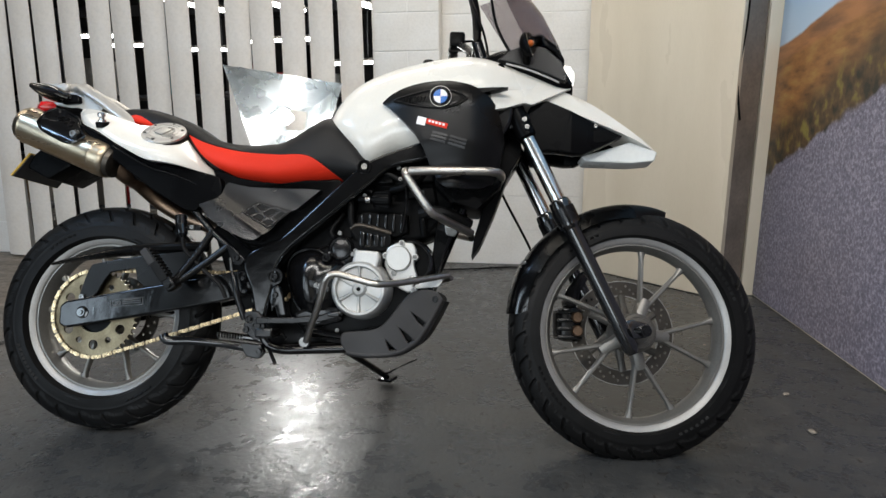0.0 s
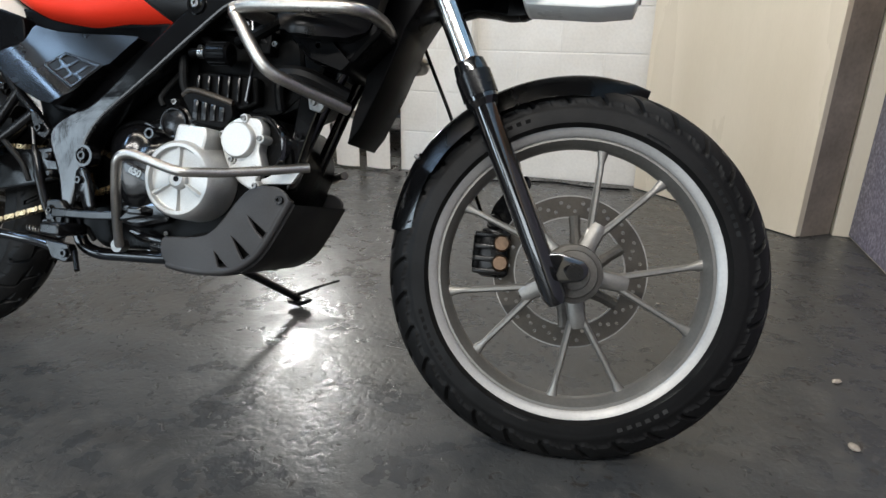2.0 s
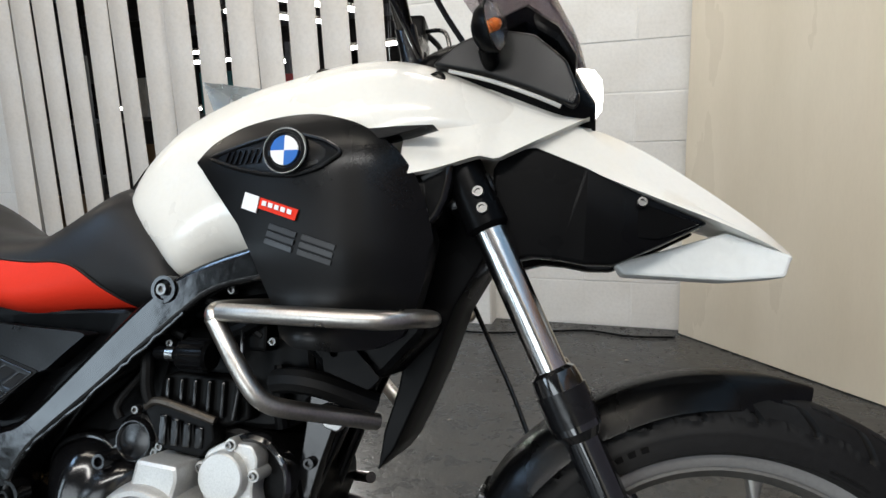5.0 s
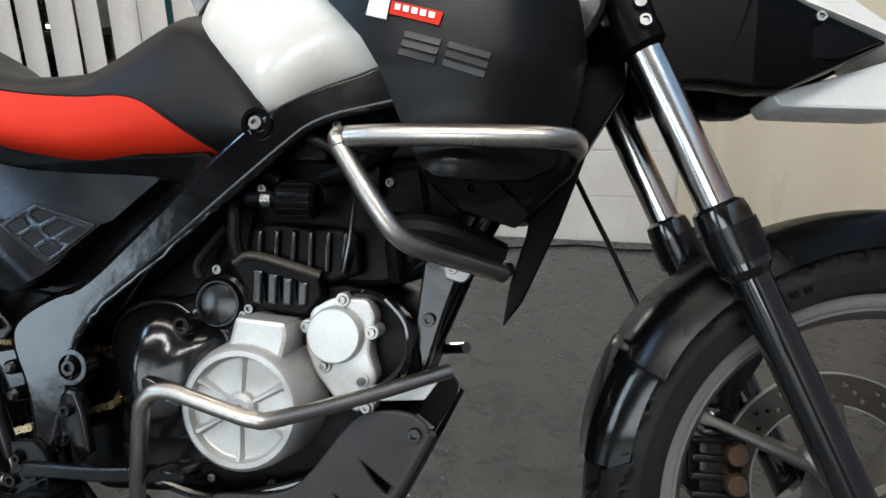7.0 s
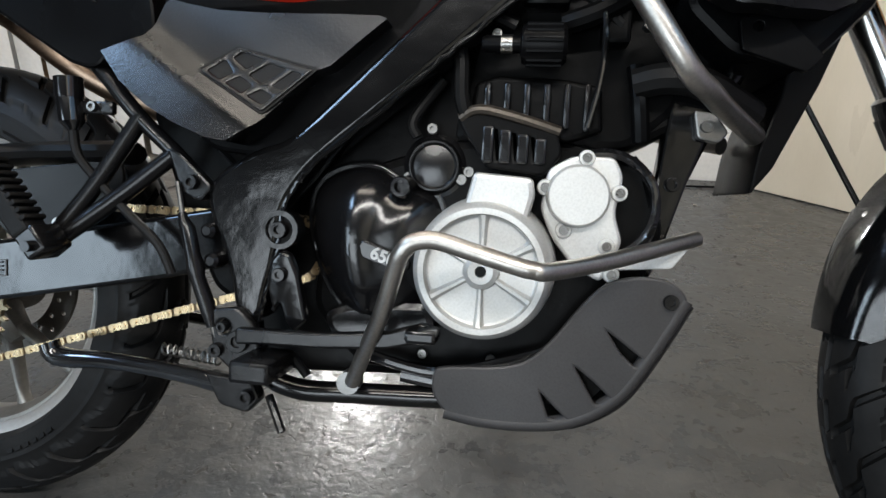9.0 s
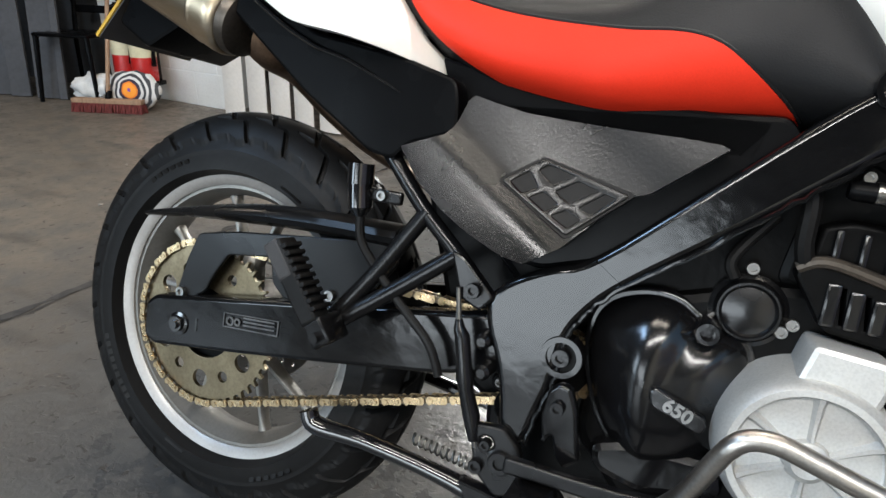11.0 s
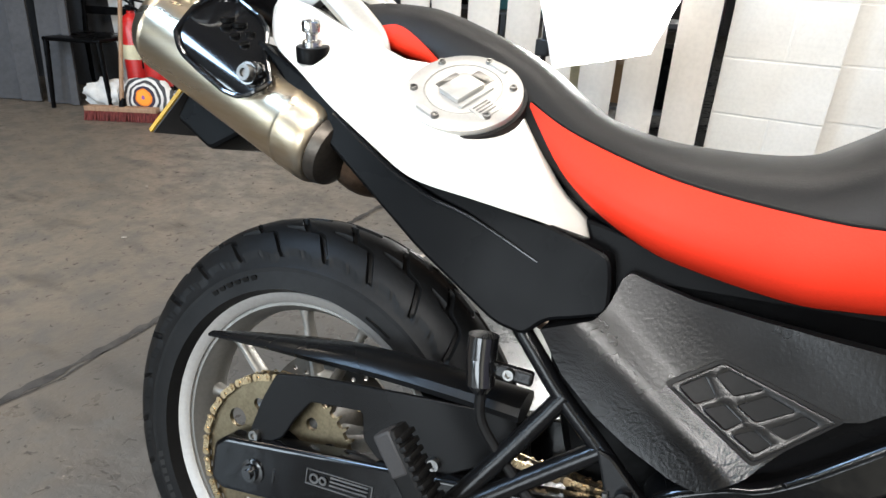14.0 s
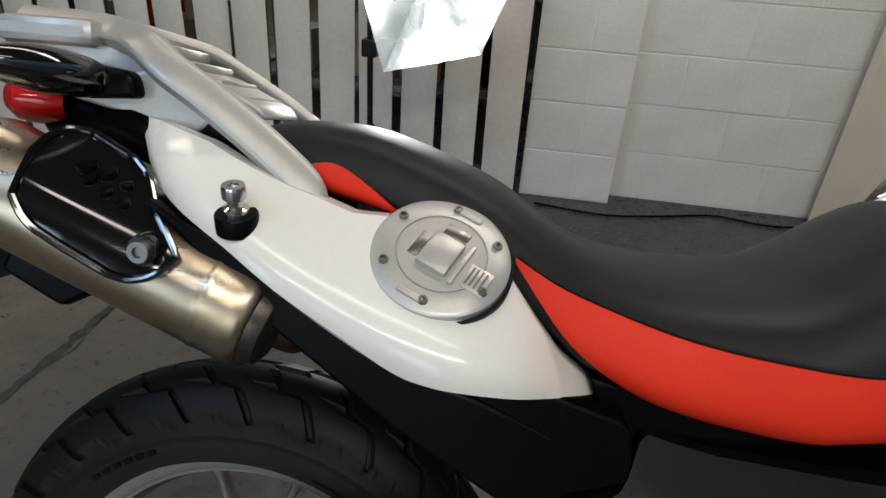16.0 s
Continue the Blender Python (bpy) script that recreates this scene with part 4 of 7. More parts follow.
r_hi = fine([0.258, 0.297, 0.344, 0.39, 0.43, 0.477, 0.53, 0.575, 0.61, 0.65, 0.69], [0.812, 0.792, 0.776, 0.764, 0.757, 0.752, 0.749, 0.750, 0.742, 0.715, 0.686])
r_lo = fine([0.258, 0.276, 0.311, 0.367, 0.44, 0.541, 0.62, 0.664, 0.69], [0.808, 0.785, 0.745, 0.708, 0.682, 0.672, 0.677, 0.682, 0.685])
part("red_side", side_skin(np.linspace(0.258, 0.69, 50), r_lo, r_hi, lambda u, w: seat_v(u, w) - 0.0035, 14, 0.005), M_RED, seat, "bright red vinyl side panel")
part("red_side", mirrored(side_skin(np.linspace(0.258, 0.69, 30), r_lo, r_hi, lambda u, w: seat_v(u, w) - 0.0035, 8, 0.005)), M_RED, seat, "bright red vinyl side panel")
r2_hi = fine([0.07, 0.095, 0.125, 0.155], [0.872, 0.875, 0.86, 0.838])
r2_lo = fine([0.07, 0.095, 0.125, 0.155], [0.856, 0.847, 0.838, 0.831])
part("red_side", side_skin(np.linspace(0.07, 0.155, 16), r2_lo, r2_hi, lambda u, w: seat_v(u, w) - 0.005, 8, 0.006), M_RED, seat, "bright red vinyl side panel")
seam = [(u, seat_v(u, r_hi(u) + 0.002) - 0.002, r_hi(u) + 0.002) for u in np.linspace(0.26, 0.69, 30)]
part("seam", tube(seam, 0.0018, 2, 6), M_SEAT, seat)

# --- white tail with the filler cap


tail_crease = fine([-0.1, -0.037, 0.04, 0.12, 0.2, 0.28, 0.35], [0.918, 0.872, 0.832, 0.792, 0.765, 0.742, 0.70])
tail_out = fine([-0.1, -0.037, 0.04, 0.12, 0.2, 0.26, 0.31, 0.35], [-0.078, -0.145, -0.186, -0.199, -0.211, -0.195, -0.155, -0.118])


def tail_v(u, w):
    """Steep below, sloping in above a crease that runs down to the front tip."""
    crease = tail_crease(u)
    out = tail_out(u)
    d = w - crease
    soft = 0.011
    up = soft * math.log1p(math.exp(min(40, d / soft)))
    down = soft * math.log1p(math.exp(min(40, -d / soft)))
    return out + 1.09 * up + 0.55 * down


def tail_grid():
    hi = lin([(-0.09, 0.922), (-0.055, 0.916), (-0.01, 0.905), (0.03, 0.889), (0.06, 0.878), (0.085, 0.870), (0.12, 0.858), (0.196, 0.856), (0.235, 0.842), (0.256, 0.815), (0.279, 0.785), (0.305, 0.753), (0.325, 0.736), (0.349, 0.711)])
    lo = fine([-0.09, -0.077, -0.06, -0.043, -0.02, 0.03, 0.081, 0.13, 0.17, 0.197, 0.23, 0.26, 0.30, 0.349], [0.915, 0.90, 0.874, 0.862, 0.850, 0.8275, 0.7965, 0.77, 0.7495, 0.743, 0.739, 0.734, 0.725, 0.709])
    bm = side_skin(np.linspace(-0.09, 0.349, 64), lo, hi, tail_v, 24, 0.02)
    bmesh.ops.translate(bm, vec=(0, 0.006, -0.02), verts=bm.verts)
    return bm


tail = part("tail_panel", tail_grid(), M_WHITE, BIKE, "white painted tail panel with a round filler cap")
part("tail_panel", mirrored(tail_grid()), M_WHITE, BIKE, "white painted tail panel")
CAPN = Vector((0.105, -0.67, 0.733)).normalized()
CAPM = Matrix.Translation((0.196, -0.1327, 0.8105)) @ CAPN.to_track_quat("Z", "Y").to_matrix().to_4x4() @ Matrix.Rotation(radians(-32), 4, "Z")


def on_cap(bm):
    bmesh.ops.transform(bm, matrix=CAPM, verts=bm.verts)
    return bm


cap = part("filler_cap", on_cap(lathe([(0, 0.006), (0.036, 0.006), (0.0365, 0.005), (0.0375, 0.005), (0.038, 0.0065), (0.054, 0.0055), (0.0575, 0.003), (0.0585, -0.012)], 64, axis="z")), M_RAIL, tail, "satin alloy filler cap")
part("cap_gasket", on_cap(lathe([(0.0585, -0.03), (0.0615, -0.03), (0.0615, -0.003), (0.0585, -0.002)], 48, axis="z", closed=True)), M_RUBBER, cap)
for k in range(6):
    a = radians(60 * k + 44)
    part("cap_screw", on_cap(lathe([(0, 0.0075), (0.0018, 0.0075), (0.002, 0.009), (0.0036, 0.009), (0.004, 0.007), (0.004, 0.002)], 10, (0.0475 * math.cos(a), 0.0475 * math.sin(a), 0), "z")), M_STEEL, cap)
part("cap_latch", on_cap(box(-0.014, 0.014, -0.02, 0.016, 0.004, 0.0115, 0.003)), M_RAIL, cap)
part("cap_well", on_cap(box(-0.024, -0.015, -0.015, 0.012, 0.003, 0.0068, 0.001)), M_STEEL, cap)
part("cap_well", on_cap(box(-0.010, 0.012, 0.018, 0.030, 0.003, 0.0068, 0.001)), M_STEEL, cap)
part("key_flap", on_cap(box(0.017, 0.0215, -0.022, 0.02, 0.004, 0.0085, 0.001)), M_RAIL, cap)
part("cap_label", on_cap(box(0.026, 0.047, -0.018, 0.006, 0.004, 0.0072, 0.001)), M_RAIL, cap)
for k in range(4):
    part("label_bar", on_cap(box(0.029 + 0.004 * k, 0.0305 + 0.004 * k, -0.015, 0.003, 0.006, 0.0078)), M_STEEL, cap)
part("cap_ridge", on_cap(box(-0.012, 0.012, 0.043, 0.049, 0.004, 0.0085, 0.002)), M_RAIL, cap)
part("cap_ridge", on_cap(box(-0.012, 0.012, -0.05, -0.044, 0.004, 0.0085, 0.002)), M_RAIL, cap)
KN = Vector((0.0355, -0.157, 0.832))
kd = Vector((0.03, -0.35, 0.93)).normalized()
KM = Matrix.Translation(KN) @ kd.to_track_quat("Z", "Y").to_matrix().to_4x4() @ Matrix.Scale(0.92, 4)
bm = lathe([(0.0, 0.0285), (0.004, 0.0285), (0.0045, 0.031), (0.0095, 0.031), (0.0105, 0.028), (0.0105, 0.020), (0.007, 0.017), (0.007, 0.012), (0.011, 0.010), (0.0115, 0.003), (0.0145, 0.001), (0.0145, -0.012)], 20, axis="z")
bmesh.ops.transform(bm, matrix=KM, verts=bm.verts)
# Near-black disc in place of the hole's shade at the stud's foot.
well = lathe([(0, 0.0045), (0.0175, 0.0045), (0.0185, 0.003), (0.0185, -0.012)], 24, axis="z")
bmesh.ops.transform(well, matrix=KM, verts=well.verts)
part("stud_hole_disc", well, M_DARK, tail)
part("luggage_stud", bm, M_CHROME, tail, "chrome luggage stud")

UNDER = rounded([(-0.05, 0.84), (0.03, 0.802), (0.10, 0.765), (0.18, 0.725), (0.30, 0.706), (0.364, 0.688), (0.370, 0.662), (0.372, 0.634), (0.345, 0.624), (0.317, 0.615), (0.30, 0.595), (0.268, 0.60), (0.175, 0.655), (0.042, 0.752)], 0.01)
for v0, v1 in ((-0.1445, -0.09), (0.09, 0.1445)):
    part("under_tail", plate(UNDER, [], v0, v1, 0.004), M_BLACKP, BIKE, "black plastic under-tail panel")
part("seat_ledge", plate(rounded([(0.33, 0.715), (0.47, 0.69), (0.67, 0.685), (0.66, 0.645), (0.50, 0.645), (0.36, 0.64)], 0.006), [], -0.118, -0.09, 0.004), M_BLACKP, BIKE, "black plastic ledge under the seat")
part("rear_frame", box(0.08, 0.62, -0.09, 0.09, 0.69, 0.745, 0.02), M_BLACKP, BIKE)
part("rear_frame_tail", loft([ring(u, b, t, t - 0.06, 3, 20) for u, b, t in ((-0.2, 0.05, 0.93), (-0.1, 0.08, 0.915), (0.0, 0.095, 0.88), (0.08, 0.09, 0.84))]), M_BLACKP, BIKE)

# Gloss tube added along the crease to draw its highlight line.
part("crease_glint_tube", tube([(0.063, -0.146, 0.774), (0.10, -0.1475, 0.751), (0.136, -0.148, 0.73), (0.161, -0.148, 0.718), (0.189, -0.148, 0.707), (0.231, -0.146, 0.696), (0.30, -0.145, 0.668)], [0.003, 0.003, 0.003, 0.003, 0.003, 0.0025, 0.001], 5, 10), M_BLACKG, BIKE)

# --- side cover with its vent


cover_fold = fine([-0.03, 0.0, 0.022, 0.038, 0.055, 0.09, 0.13, 0.17, 0.22], [-0.0135, -0.0135, -0.0125, -0.007, -0.002, 0.001, -0.001, -0.007, -0.012])


def cover_v(u, w):
    """Proud along the lower rear edge, hollow in the middle."""
    d = (u - 0.327) * 0.555 + (w - 0.614) * 0.832
    flat = -0.1425 + 0.0154 * (u - 0.374) + 0.2 * (w - 0.633)
    return flat + cover_fold(d)


cv_hi = lin([(0.318, 0.6115), (0.362, 0.630), (0.370, 0.642), (0.377, 0.670), (0.383, 0.6755), (0.406, 0.670), (0.441, 0.6635), (0.495, 0.660), (0.544, 0.658), (0.59, 0.657), (0.628, 0.655), (0.635, 0.652)])
cv_lo = lin([(0.318, 0.6105), (0.345, 0.578), (0.38, 0.552), (0.412, 0.535), (0.45, 0.520), (0.474, 0.516), (0.505, 0.537), (0.556, 0.595), (0.576, 0.602), (0.635, 0.651)])
cover = part("side_cover", side_skin(np.linspace(0.318, 0.635, 120), cv_lo, cv_hi, cover_v, 44, 0.05), M_SILK, BIKE, "textured black side cover with a lattice vent")
VQ = [Vector(p) for p in ((0.434, 0.593), (0.471, 0.620), (0.559, 0.597), (0.508, 0.550))]


def vq(s, t):
    return tuple(VQ[0].lerp(VQ[1], t).lerp(VQ[3].lerp(VQ[2], t), s))


cells = [[(0.06, 0.1), (0.06, 0.55), (0.3, 0.35), (0.27, 0.06)], [(0.1, 0.68), (0.1, 0.92), (0.42, 0.92), (0.36, 0.55)], [(0.36, 0.08), (0.4, 0.34), (0.62, 0.3), (0.62, 0.07)], [(0.46, 0.46), (0.5, 0.86), (0.74, 0.86), (0.68, 0.42)], [(0.7, 0.08), (0.74, 0.3), (0.93, 0.3), (0.93, 0.09)], [(0.8, 0.44), (0.82, 0.86), (0.94, 0.86), (0.94, 0.46)]]
part("vent", plate(rounded([vq(0, 0), vq(0, 1), vq(1, 1), vq(1, 0)], 0.004), [rounded([vq(*p) for p in c], 0.002, 2) for c in cells], -0.004, 0.006, 0.0012, lambda p: (p.x, cover_v(p.x, p.z) + p.y, p.z)), M_SILK, cover, "black lattice vent")
part("vent_groove", plate(rounded([vq(-0.04, -0.05), vq(-0.04, 1.06), vq(1.03, 1.06), vq(1.03, -0.05)], 0.004), [], -0.0012, 0.004, 0, lambda p: (p.x, cover_v(p.x, p.z) + p.y, p.z)), M_RUBBER, cover)

# --- frame
SPAR = [(0.494, 0.515), (0.528, 0.522), (0.610, 0.600), (0.673, 0.661), (0.742, 0.724), (0.809, 0.757), (0.90, 0.785), (1.10, 0.885), (1.15, 0.90), (1.13, 0.80), (1.02, 0.76), (0.90, 0.735), (0.824, 0.719), (0.784, 0.688), (0.717, 0.632), (0.647, 0.571), (0.562, 0.503), (0.535, 0.47), (0.521, 0.441), (0.517, 0.391), (0.506, 0.352), (0.50, 0.317), (0.471, 0.314), (0.460, 0.387), (0.430, 0.448), (0.438, 0.482)]
frame_part = part("main_frame", pillow(softened(SPAR), -0.138, -0.09, 0.008), M_FRAME, BIKE, "black steel bridge frame")
part("frame_rail", plate(rounded(SPAR, 0.01), [], 0.09, 0.136, 0.006), M_FRAME, frame_part)
part("cross_tube", rod((0.47, -0.1, 0.34), (0.47, 0.1, 0.34), 0.02), M_FRAME, frame_part)
part("cover_joint", tube([(0.537, -0.1365, 0.529), (0.572, -0.1365, 0.506)], 0.0016, 1, 6, smooth=False), M_DARK, frame_part)
rim_line = [(0.500, -0.135, 0.32), (0.507, -0.1365, 0.352), (0.518, -0.1365, 0.392), (0.522, -0.1365, 0.44), (0.536, -0.1365, 0.47), (0.563, -0.1365, 0.503), (0.647, -0.1365, 0.571), (0.717, -0.1365, 0.632), (0.784, -0.1365, 0.688)]
bead = [Vector(p) + Vector((random.uniform(-0.0012, 0.0012), -random.uniform(0, 0.0012), random.uniform(-0.0012, 0.0012))) for p in spline(rim_line, 9)]
part("weld_edge", tube(bead, [0.0026 + 0.0005 * (k % 3 == 0) for k in range(len(bead))], 1, 8), M_FRAME, frame_part)
for (u, w), r in (((0.522, 0.424), 0.0215), ((0.752, 0.718), 0.0185)):
    part("bolt_cup", lathe([(r * 0.72, -0.132), (r * 0.74, -0.142), (r, -0.142), (r * 1.05, -0.136), (r * 1.05, -0.12)], 32, (u, 0, w)), M_FRAME, frame_part)
    # The open cup's inner shade comes from this disc's dark colour.
    part("cup_shade_disc", lathe([(0, -0.1368), (r * 0.75, -0.1368), (r * 0.75, -0.13)], 24, (u, 0, w)), M_DARK, frame_part)
    part("bolt", hexbolt(u, -0.138, w, r * 0.45, 0.008), M_BLACKS if r > 0.02 else M_STEEL, frame_part)

# --- swingarm, sprocket and chain
ARM = rounded([(-0.078, 0.338), (-0.062, 0.352), (0.148, 0.391), (0.424, 0.442), (0.48, 0.45), (0.48, 0.385), (0.44, 0.376), (0.375, 0.357), (0.265, 0.336), (0.19, 0.322), (0.09, 0.304), (-0.060, 0.279), (-0.078, 0.29)], 0.006)
swing = part("swingarm", pillow(ARM, -0.116, -0.09, 0.006), M_FRAME, BIKE, "black box-section swingarm")
part("swingarm_beam", plate(ARM, [], 0.09, 0.116, 0.003), M_FRAME, swing)
part("swingarm_bridge", box(0.36, 0.46, -0.095, 0.095, 0.385, 0.435, 0.01), M_FRAME, swing)
part("axle_nut", lathe([(0, -0.128), (0.006, -0.128), (0.0065, -0.124), (0.011, -0.124), (0.0115, -0.119), (0.0165, -0.118), (0.017, -0.11)], 18, (-0.012, 0, 0.322)), M_BLACKG, swing)
part("axle_mark", box(0.018, 0.0205, -0.1175, -0.112, 0.318, 0.336), M_BLACKG, swing)
lab = part("data_plate", plate([(0.066, 0.337), (0.066, 0.357), (0.156, 0.366), (0.156, 0.345)], [[(0.0675, 0.3385), (0.0675, 0.3562), (0.1545, 0.3648), (0.1545, 0.3465)]], -0.1175, -0.115), M_PRINT, swing, "small silver-edged data plate with illegible print")
for k in range(3):
    part("print_bar", plate([(0.1, 0.346 + 0.005 * k), (0.1, 0.348 + 0.005 * k), (0.15, 0.353 + 0.005 * k), (0.15, 0.351 + 0.005 * k)], [], -0.1183, -0.117), M_PRINT, lab)
part("print_ring", lathe([(0.004, -0.1185), (0.0065, -0.1185), (0.0065, -0.117), (0.004, -0.117)], 16, (0.078, 0, 0.3475), closed=True), M_PRINT, lab)
part("print_ring", lathe([(0.003, -0.1185), (0.0055, -0.1185), (0.0055, -0.117), (0.003, -0.117)], 16, (0.09, 0, 0.3485), closed=True), M_PRINT, lab)

RS, FS = (0.0, 0.318), (0.515, 0.398)
RR, FR = 0.1185, 0.038
teeth = []
for k in range(47):
    for da, r in ((0.0, 0.1135), (0.3, 0.1145), (0.42, 0.1225), (0.58, 0.1225), (0.7, 0.1145)):
        a = 2 * math.pi * (k + da) / 47
        teeth.append((RS[0] + r * math.cos(a), RS[1] + r * math.sin(a)))
holes = [[(RS[0] + 0.052 * math.cos(a), RS[1] + 0.052 * math.sin(a)) for a in np.linspace(0, 2 * math.pi, 32, endpoint=False)]]
for k in range(12):
    a, r, rr = 2 * math.pi * k / 12, (0.085 if k % 2 else 0.083), (0.0135 if k % 2 else 0.0085)
    holes.append([(RS[0] + r * math.cos(a) + rr * math.cos(f), RS[1] + r * math.sin(a) + rr * math.sin(f)) for f in np.linspace(0, 2 * math.pi, 14, endpoint=False)])
sprocket = part("sprocket", plate(teeth, holes, -0.079, -0.073), M_SPROCKET, BIKE, "worn gold-tinted rear sprocket")
part("sprocket_carrier", lathe([(0.03, -0.07), (0.06, -0.07), (0.066, -0.062), (0.06, -0.04), (0.035, -0.03)], 32, (RS[0], 0, RS[1])), M_DARK, sprocket)
part("front_sprocket", lathe([(0, -0.079), (0.036, -0.079), (0.036, -0.073), (0, -0.073)], 24, (FS[0], 0, FS[1])), M_DARK, sprocket)


def chain_line():
    """Points round both sprockets, evenly spaced by one pitch."""
    d = Vector(FS) - Vector(RS)
    base, off = math.atan2(d.y, d.x), math.acos((RR - FR) / d.length)
    a0, a1 = base + off, base + 2 * math.pi - off
    pts = [(RS[0] + RR * math.cos(a), RS[1] + RR * math.sin(a)) for a in np.linspace(a0, a1, 90)]
    pts += [(FS[0] + FR * math.cos(a), FS[1] + FR * math.sin(a)) for a in np.linspace(base - off, base + off, 30)]
    pts.append(pts[0])
    p = np.array(pts)
    s = np.r_[0, np.cumsum(np.hypot(*np.diff(p, axis=0).T))]
    n = int(round(s[-1] / 0.0159 / 2)) * 2
    q = np.linspace(0, s[-1], n + 1)[:-1]
    return np.c_[np.interp(q, s, p[:, 0]), np.interp(q, s, p[:, 1])]


def link_mesh(gap, width, name, m, slim):
    bm = bmesh.new()
    out = []
    for k in range(20):
        a = 2 * math.pi * k / 20
        x, y = math.cos(a), math.sin(a)
        out.append((0.0079 * (1 if x > 0 else -1) + 0.0062 * x, 0.0066 * slim * y * (1 - 0.4 * (1 - min(1, abs(x) * 2.2)))))
    for v0 in (-gap - 0.0018, gap):
        rows = [[bm.verts.new((p[0], v, p[1])) for p in out] for v in (v0, v0 + 0.0018)]
        bm.faces.new(rows[0])
        bm.faces.new(rows[1])
        for i in range(20):
            bm.faces.new((rows[0][i], rows[0][(i + 1) % 20], rows[1][(i + 1) % 20], rows[1][i]))
    for x in (-0.0079, 0.0079):
        lathe([(0, -width), (0.0026, -width), (0.003, -width + 0.0008), (0.003, width - 0.0008), (0.0026, width), (0, width)], 10, (x, 0, 0), bm=bm)
    bmesh.ops.recalc_face_normals(bm, faces=bm.faces)
    me = bpy.data.meshes.new(name)
    bm.to_mesh(me)
    bm.free()
    me.materials.append(m)
    return me


chain = new("drive_chain")
chain.parent = BIKE
tagged(chain, "gold-coloured drive chain")
kinds = (link_mesh(0.0072, 0.0102, "link", M_GOLD, 0.95), link_mesh(0.0048, 0.0066, "link", M_CHAIN, 0.8))
cl = chain_line()
for i in range(len(cl)):
    a, b = cl[i], cl[(i + 1) % len(cl)]
    ob = new("link", kinds[i % 2])
    ob.parent = chain
    ob.matrix_local = Matrix.Translation(((a[0] + b[0]) / 2, -0.076, (a[1] + b[1]) / 2)) @ Matrix.Rotation(-math.atan2(b[1] - a[1], b[0] - a[0]), 4, "Y")

# chain guard
GUARD = rounded([(-0.037, 0.352), (-0.019, 0.415), (-0.003, 0.452), (0.06, 0.466), (0.18, 0.482), (0.30, 0.498), (0.306, 0.47), (0.28, 0.435), (0.235, 0.404), (0.15, 0.392), (0.128, 0.41), (0.122, 0.443), (0.052, 0.432), (0.03, 0.40), (0.018, 0.374), (-0.008, 0.355)], 0.006)
guard = part("chain_guard", plate(GUARD, [], -0.104, -0.098, 0.002), M_PANELB, BIKE, "black plastic chain guard")
rings = []
for s in np.linspace(0, 1, 18):
    u = -0.145 + 0.45 * s
    w = 0.455 + 0.05 * s + 0.012 * math.sin(math.pi * s)
    v = -0.062 - 0.028 * s
    b, h = 0.008 + 0.024 * min(1, s * 2.5), 0.004 + 0.011 * min(1, s * 2)
    rings.append([(u, v + b * math.cos(f), w + h * math.sin(f)) for f in np.linspace(0, 2 * math.pi, 12, endpoint=False)])
part("guard_fin", loft(rings), M_PANELB, guard)
for u, w in ((-0.034 + 0.012, 0.364), (0.220, 0.414)):
    part("bolt", hexbolt(u, -0.105, w, 0.0075, 0.006), M_STEEL, guard)

# --- passenger peg, hanger and rear details
hanger = part("peg_hanger", tube([(0.255, -0.155, 0.402), (0.30, -0.14, 0.468), (0.347, -0.13, 0.545)], 0.010, 3, 12), M_BLACKS, BIKE, "black tubular passenger peg hanger")
part("hanger_tube", tube([(0.262, -0.155, 0.400), (0.33, -0.138, 0.455), (0.392, -0.13, 0.506)], 0.010, 3, 12), M_BLACKS, hanger)
PD = Vector((0.205 - 0.262, 0, 0.482 - 0.408))
PM = Matrix.Translation((0.262, -0.195, 0.408)) @ Matrix.Rotation(math.atan2(PD.x, PD.z), 4, "Y")
part("hanger_joint", box(-0.013, 0.014, -0.012, 0.03, -0.028, 0.004, 0.004, m=PM), M_BLACKS, hanger)
part("joint_pin", tube([PM @ Vector((0.0, -0.02, -0.016)), PM @ Vector((0.0, 0.04, -0.016))], 0.006, 1, 12, smooth=False), M_BLACKS, hanger)
peg = part("passenger_peg", box(-0.013, 0.011, -0.014, 0.016, 0.0, 0.100, 0.004, m=PM), M_RUBBER, hanger, "folded black rubber passenger footpeg")
for k in range(9):
    part("peg_rib", box(0.008, 0.0155, -0.0145, 0.016, 0.010 + 0.0095 * k, 0.0155 + 0.0095 * k, 0.0015, m=PM), M_RUBBER, peg)
part("peg_end", box(-0.0135, 0.007, -0.0148, 0.004, 0.056, 0.1015, 0.003, m=PM), M_GREYP, peg)
sub = part("subframe_tube", tube([(0.24, -0.12, 0.65), (0.302, -0.128, 0.588), (0.345, -0.13, 0.543), (0.392, -0.13, 0.502), (0.432, -0.13, 0.462)], 0.0095, 4, 12), M_BLACKS, BIKE, "black subframe tube")
part("subframe_lug", plate(rounded([(0.385, 0.51), (0.402, 0.505), (0.442, 0.468), (0.428, 0.45), (0.404, 0.46)], 0.006), [], -0.142, -0.125, 0.003), M_BLACKS, sub)
part("bolt", hexbolt(0.419, -0.143, 0.472, 0.0085, 0.008), M_BLACKS, sub)
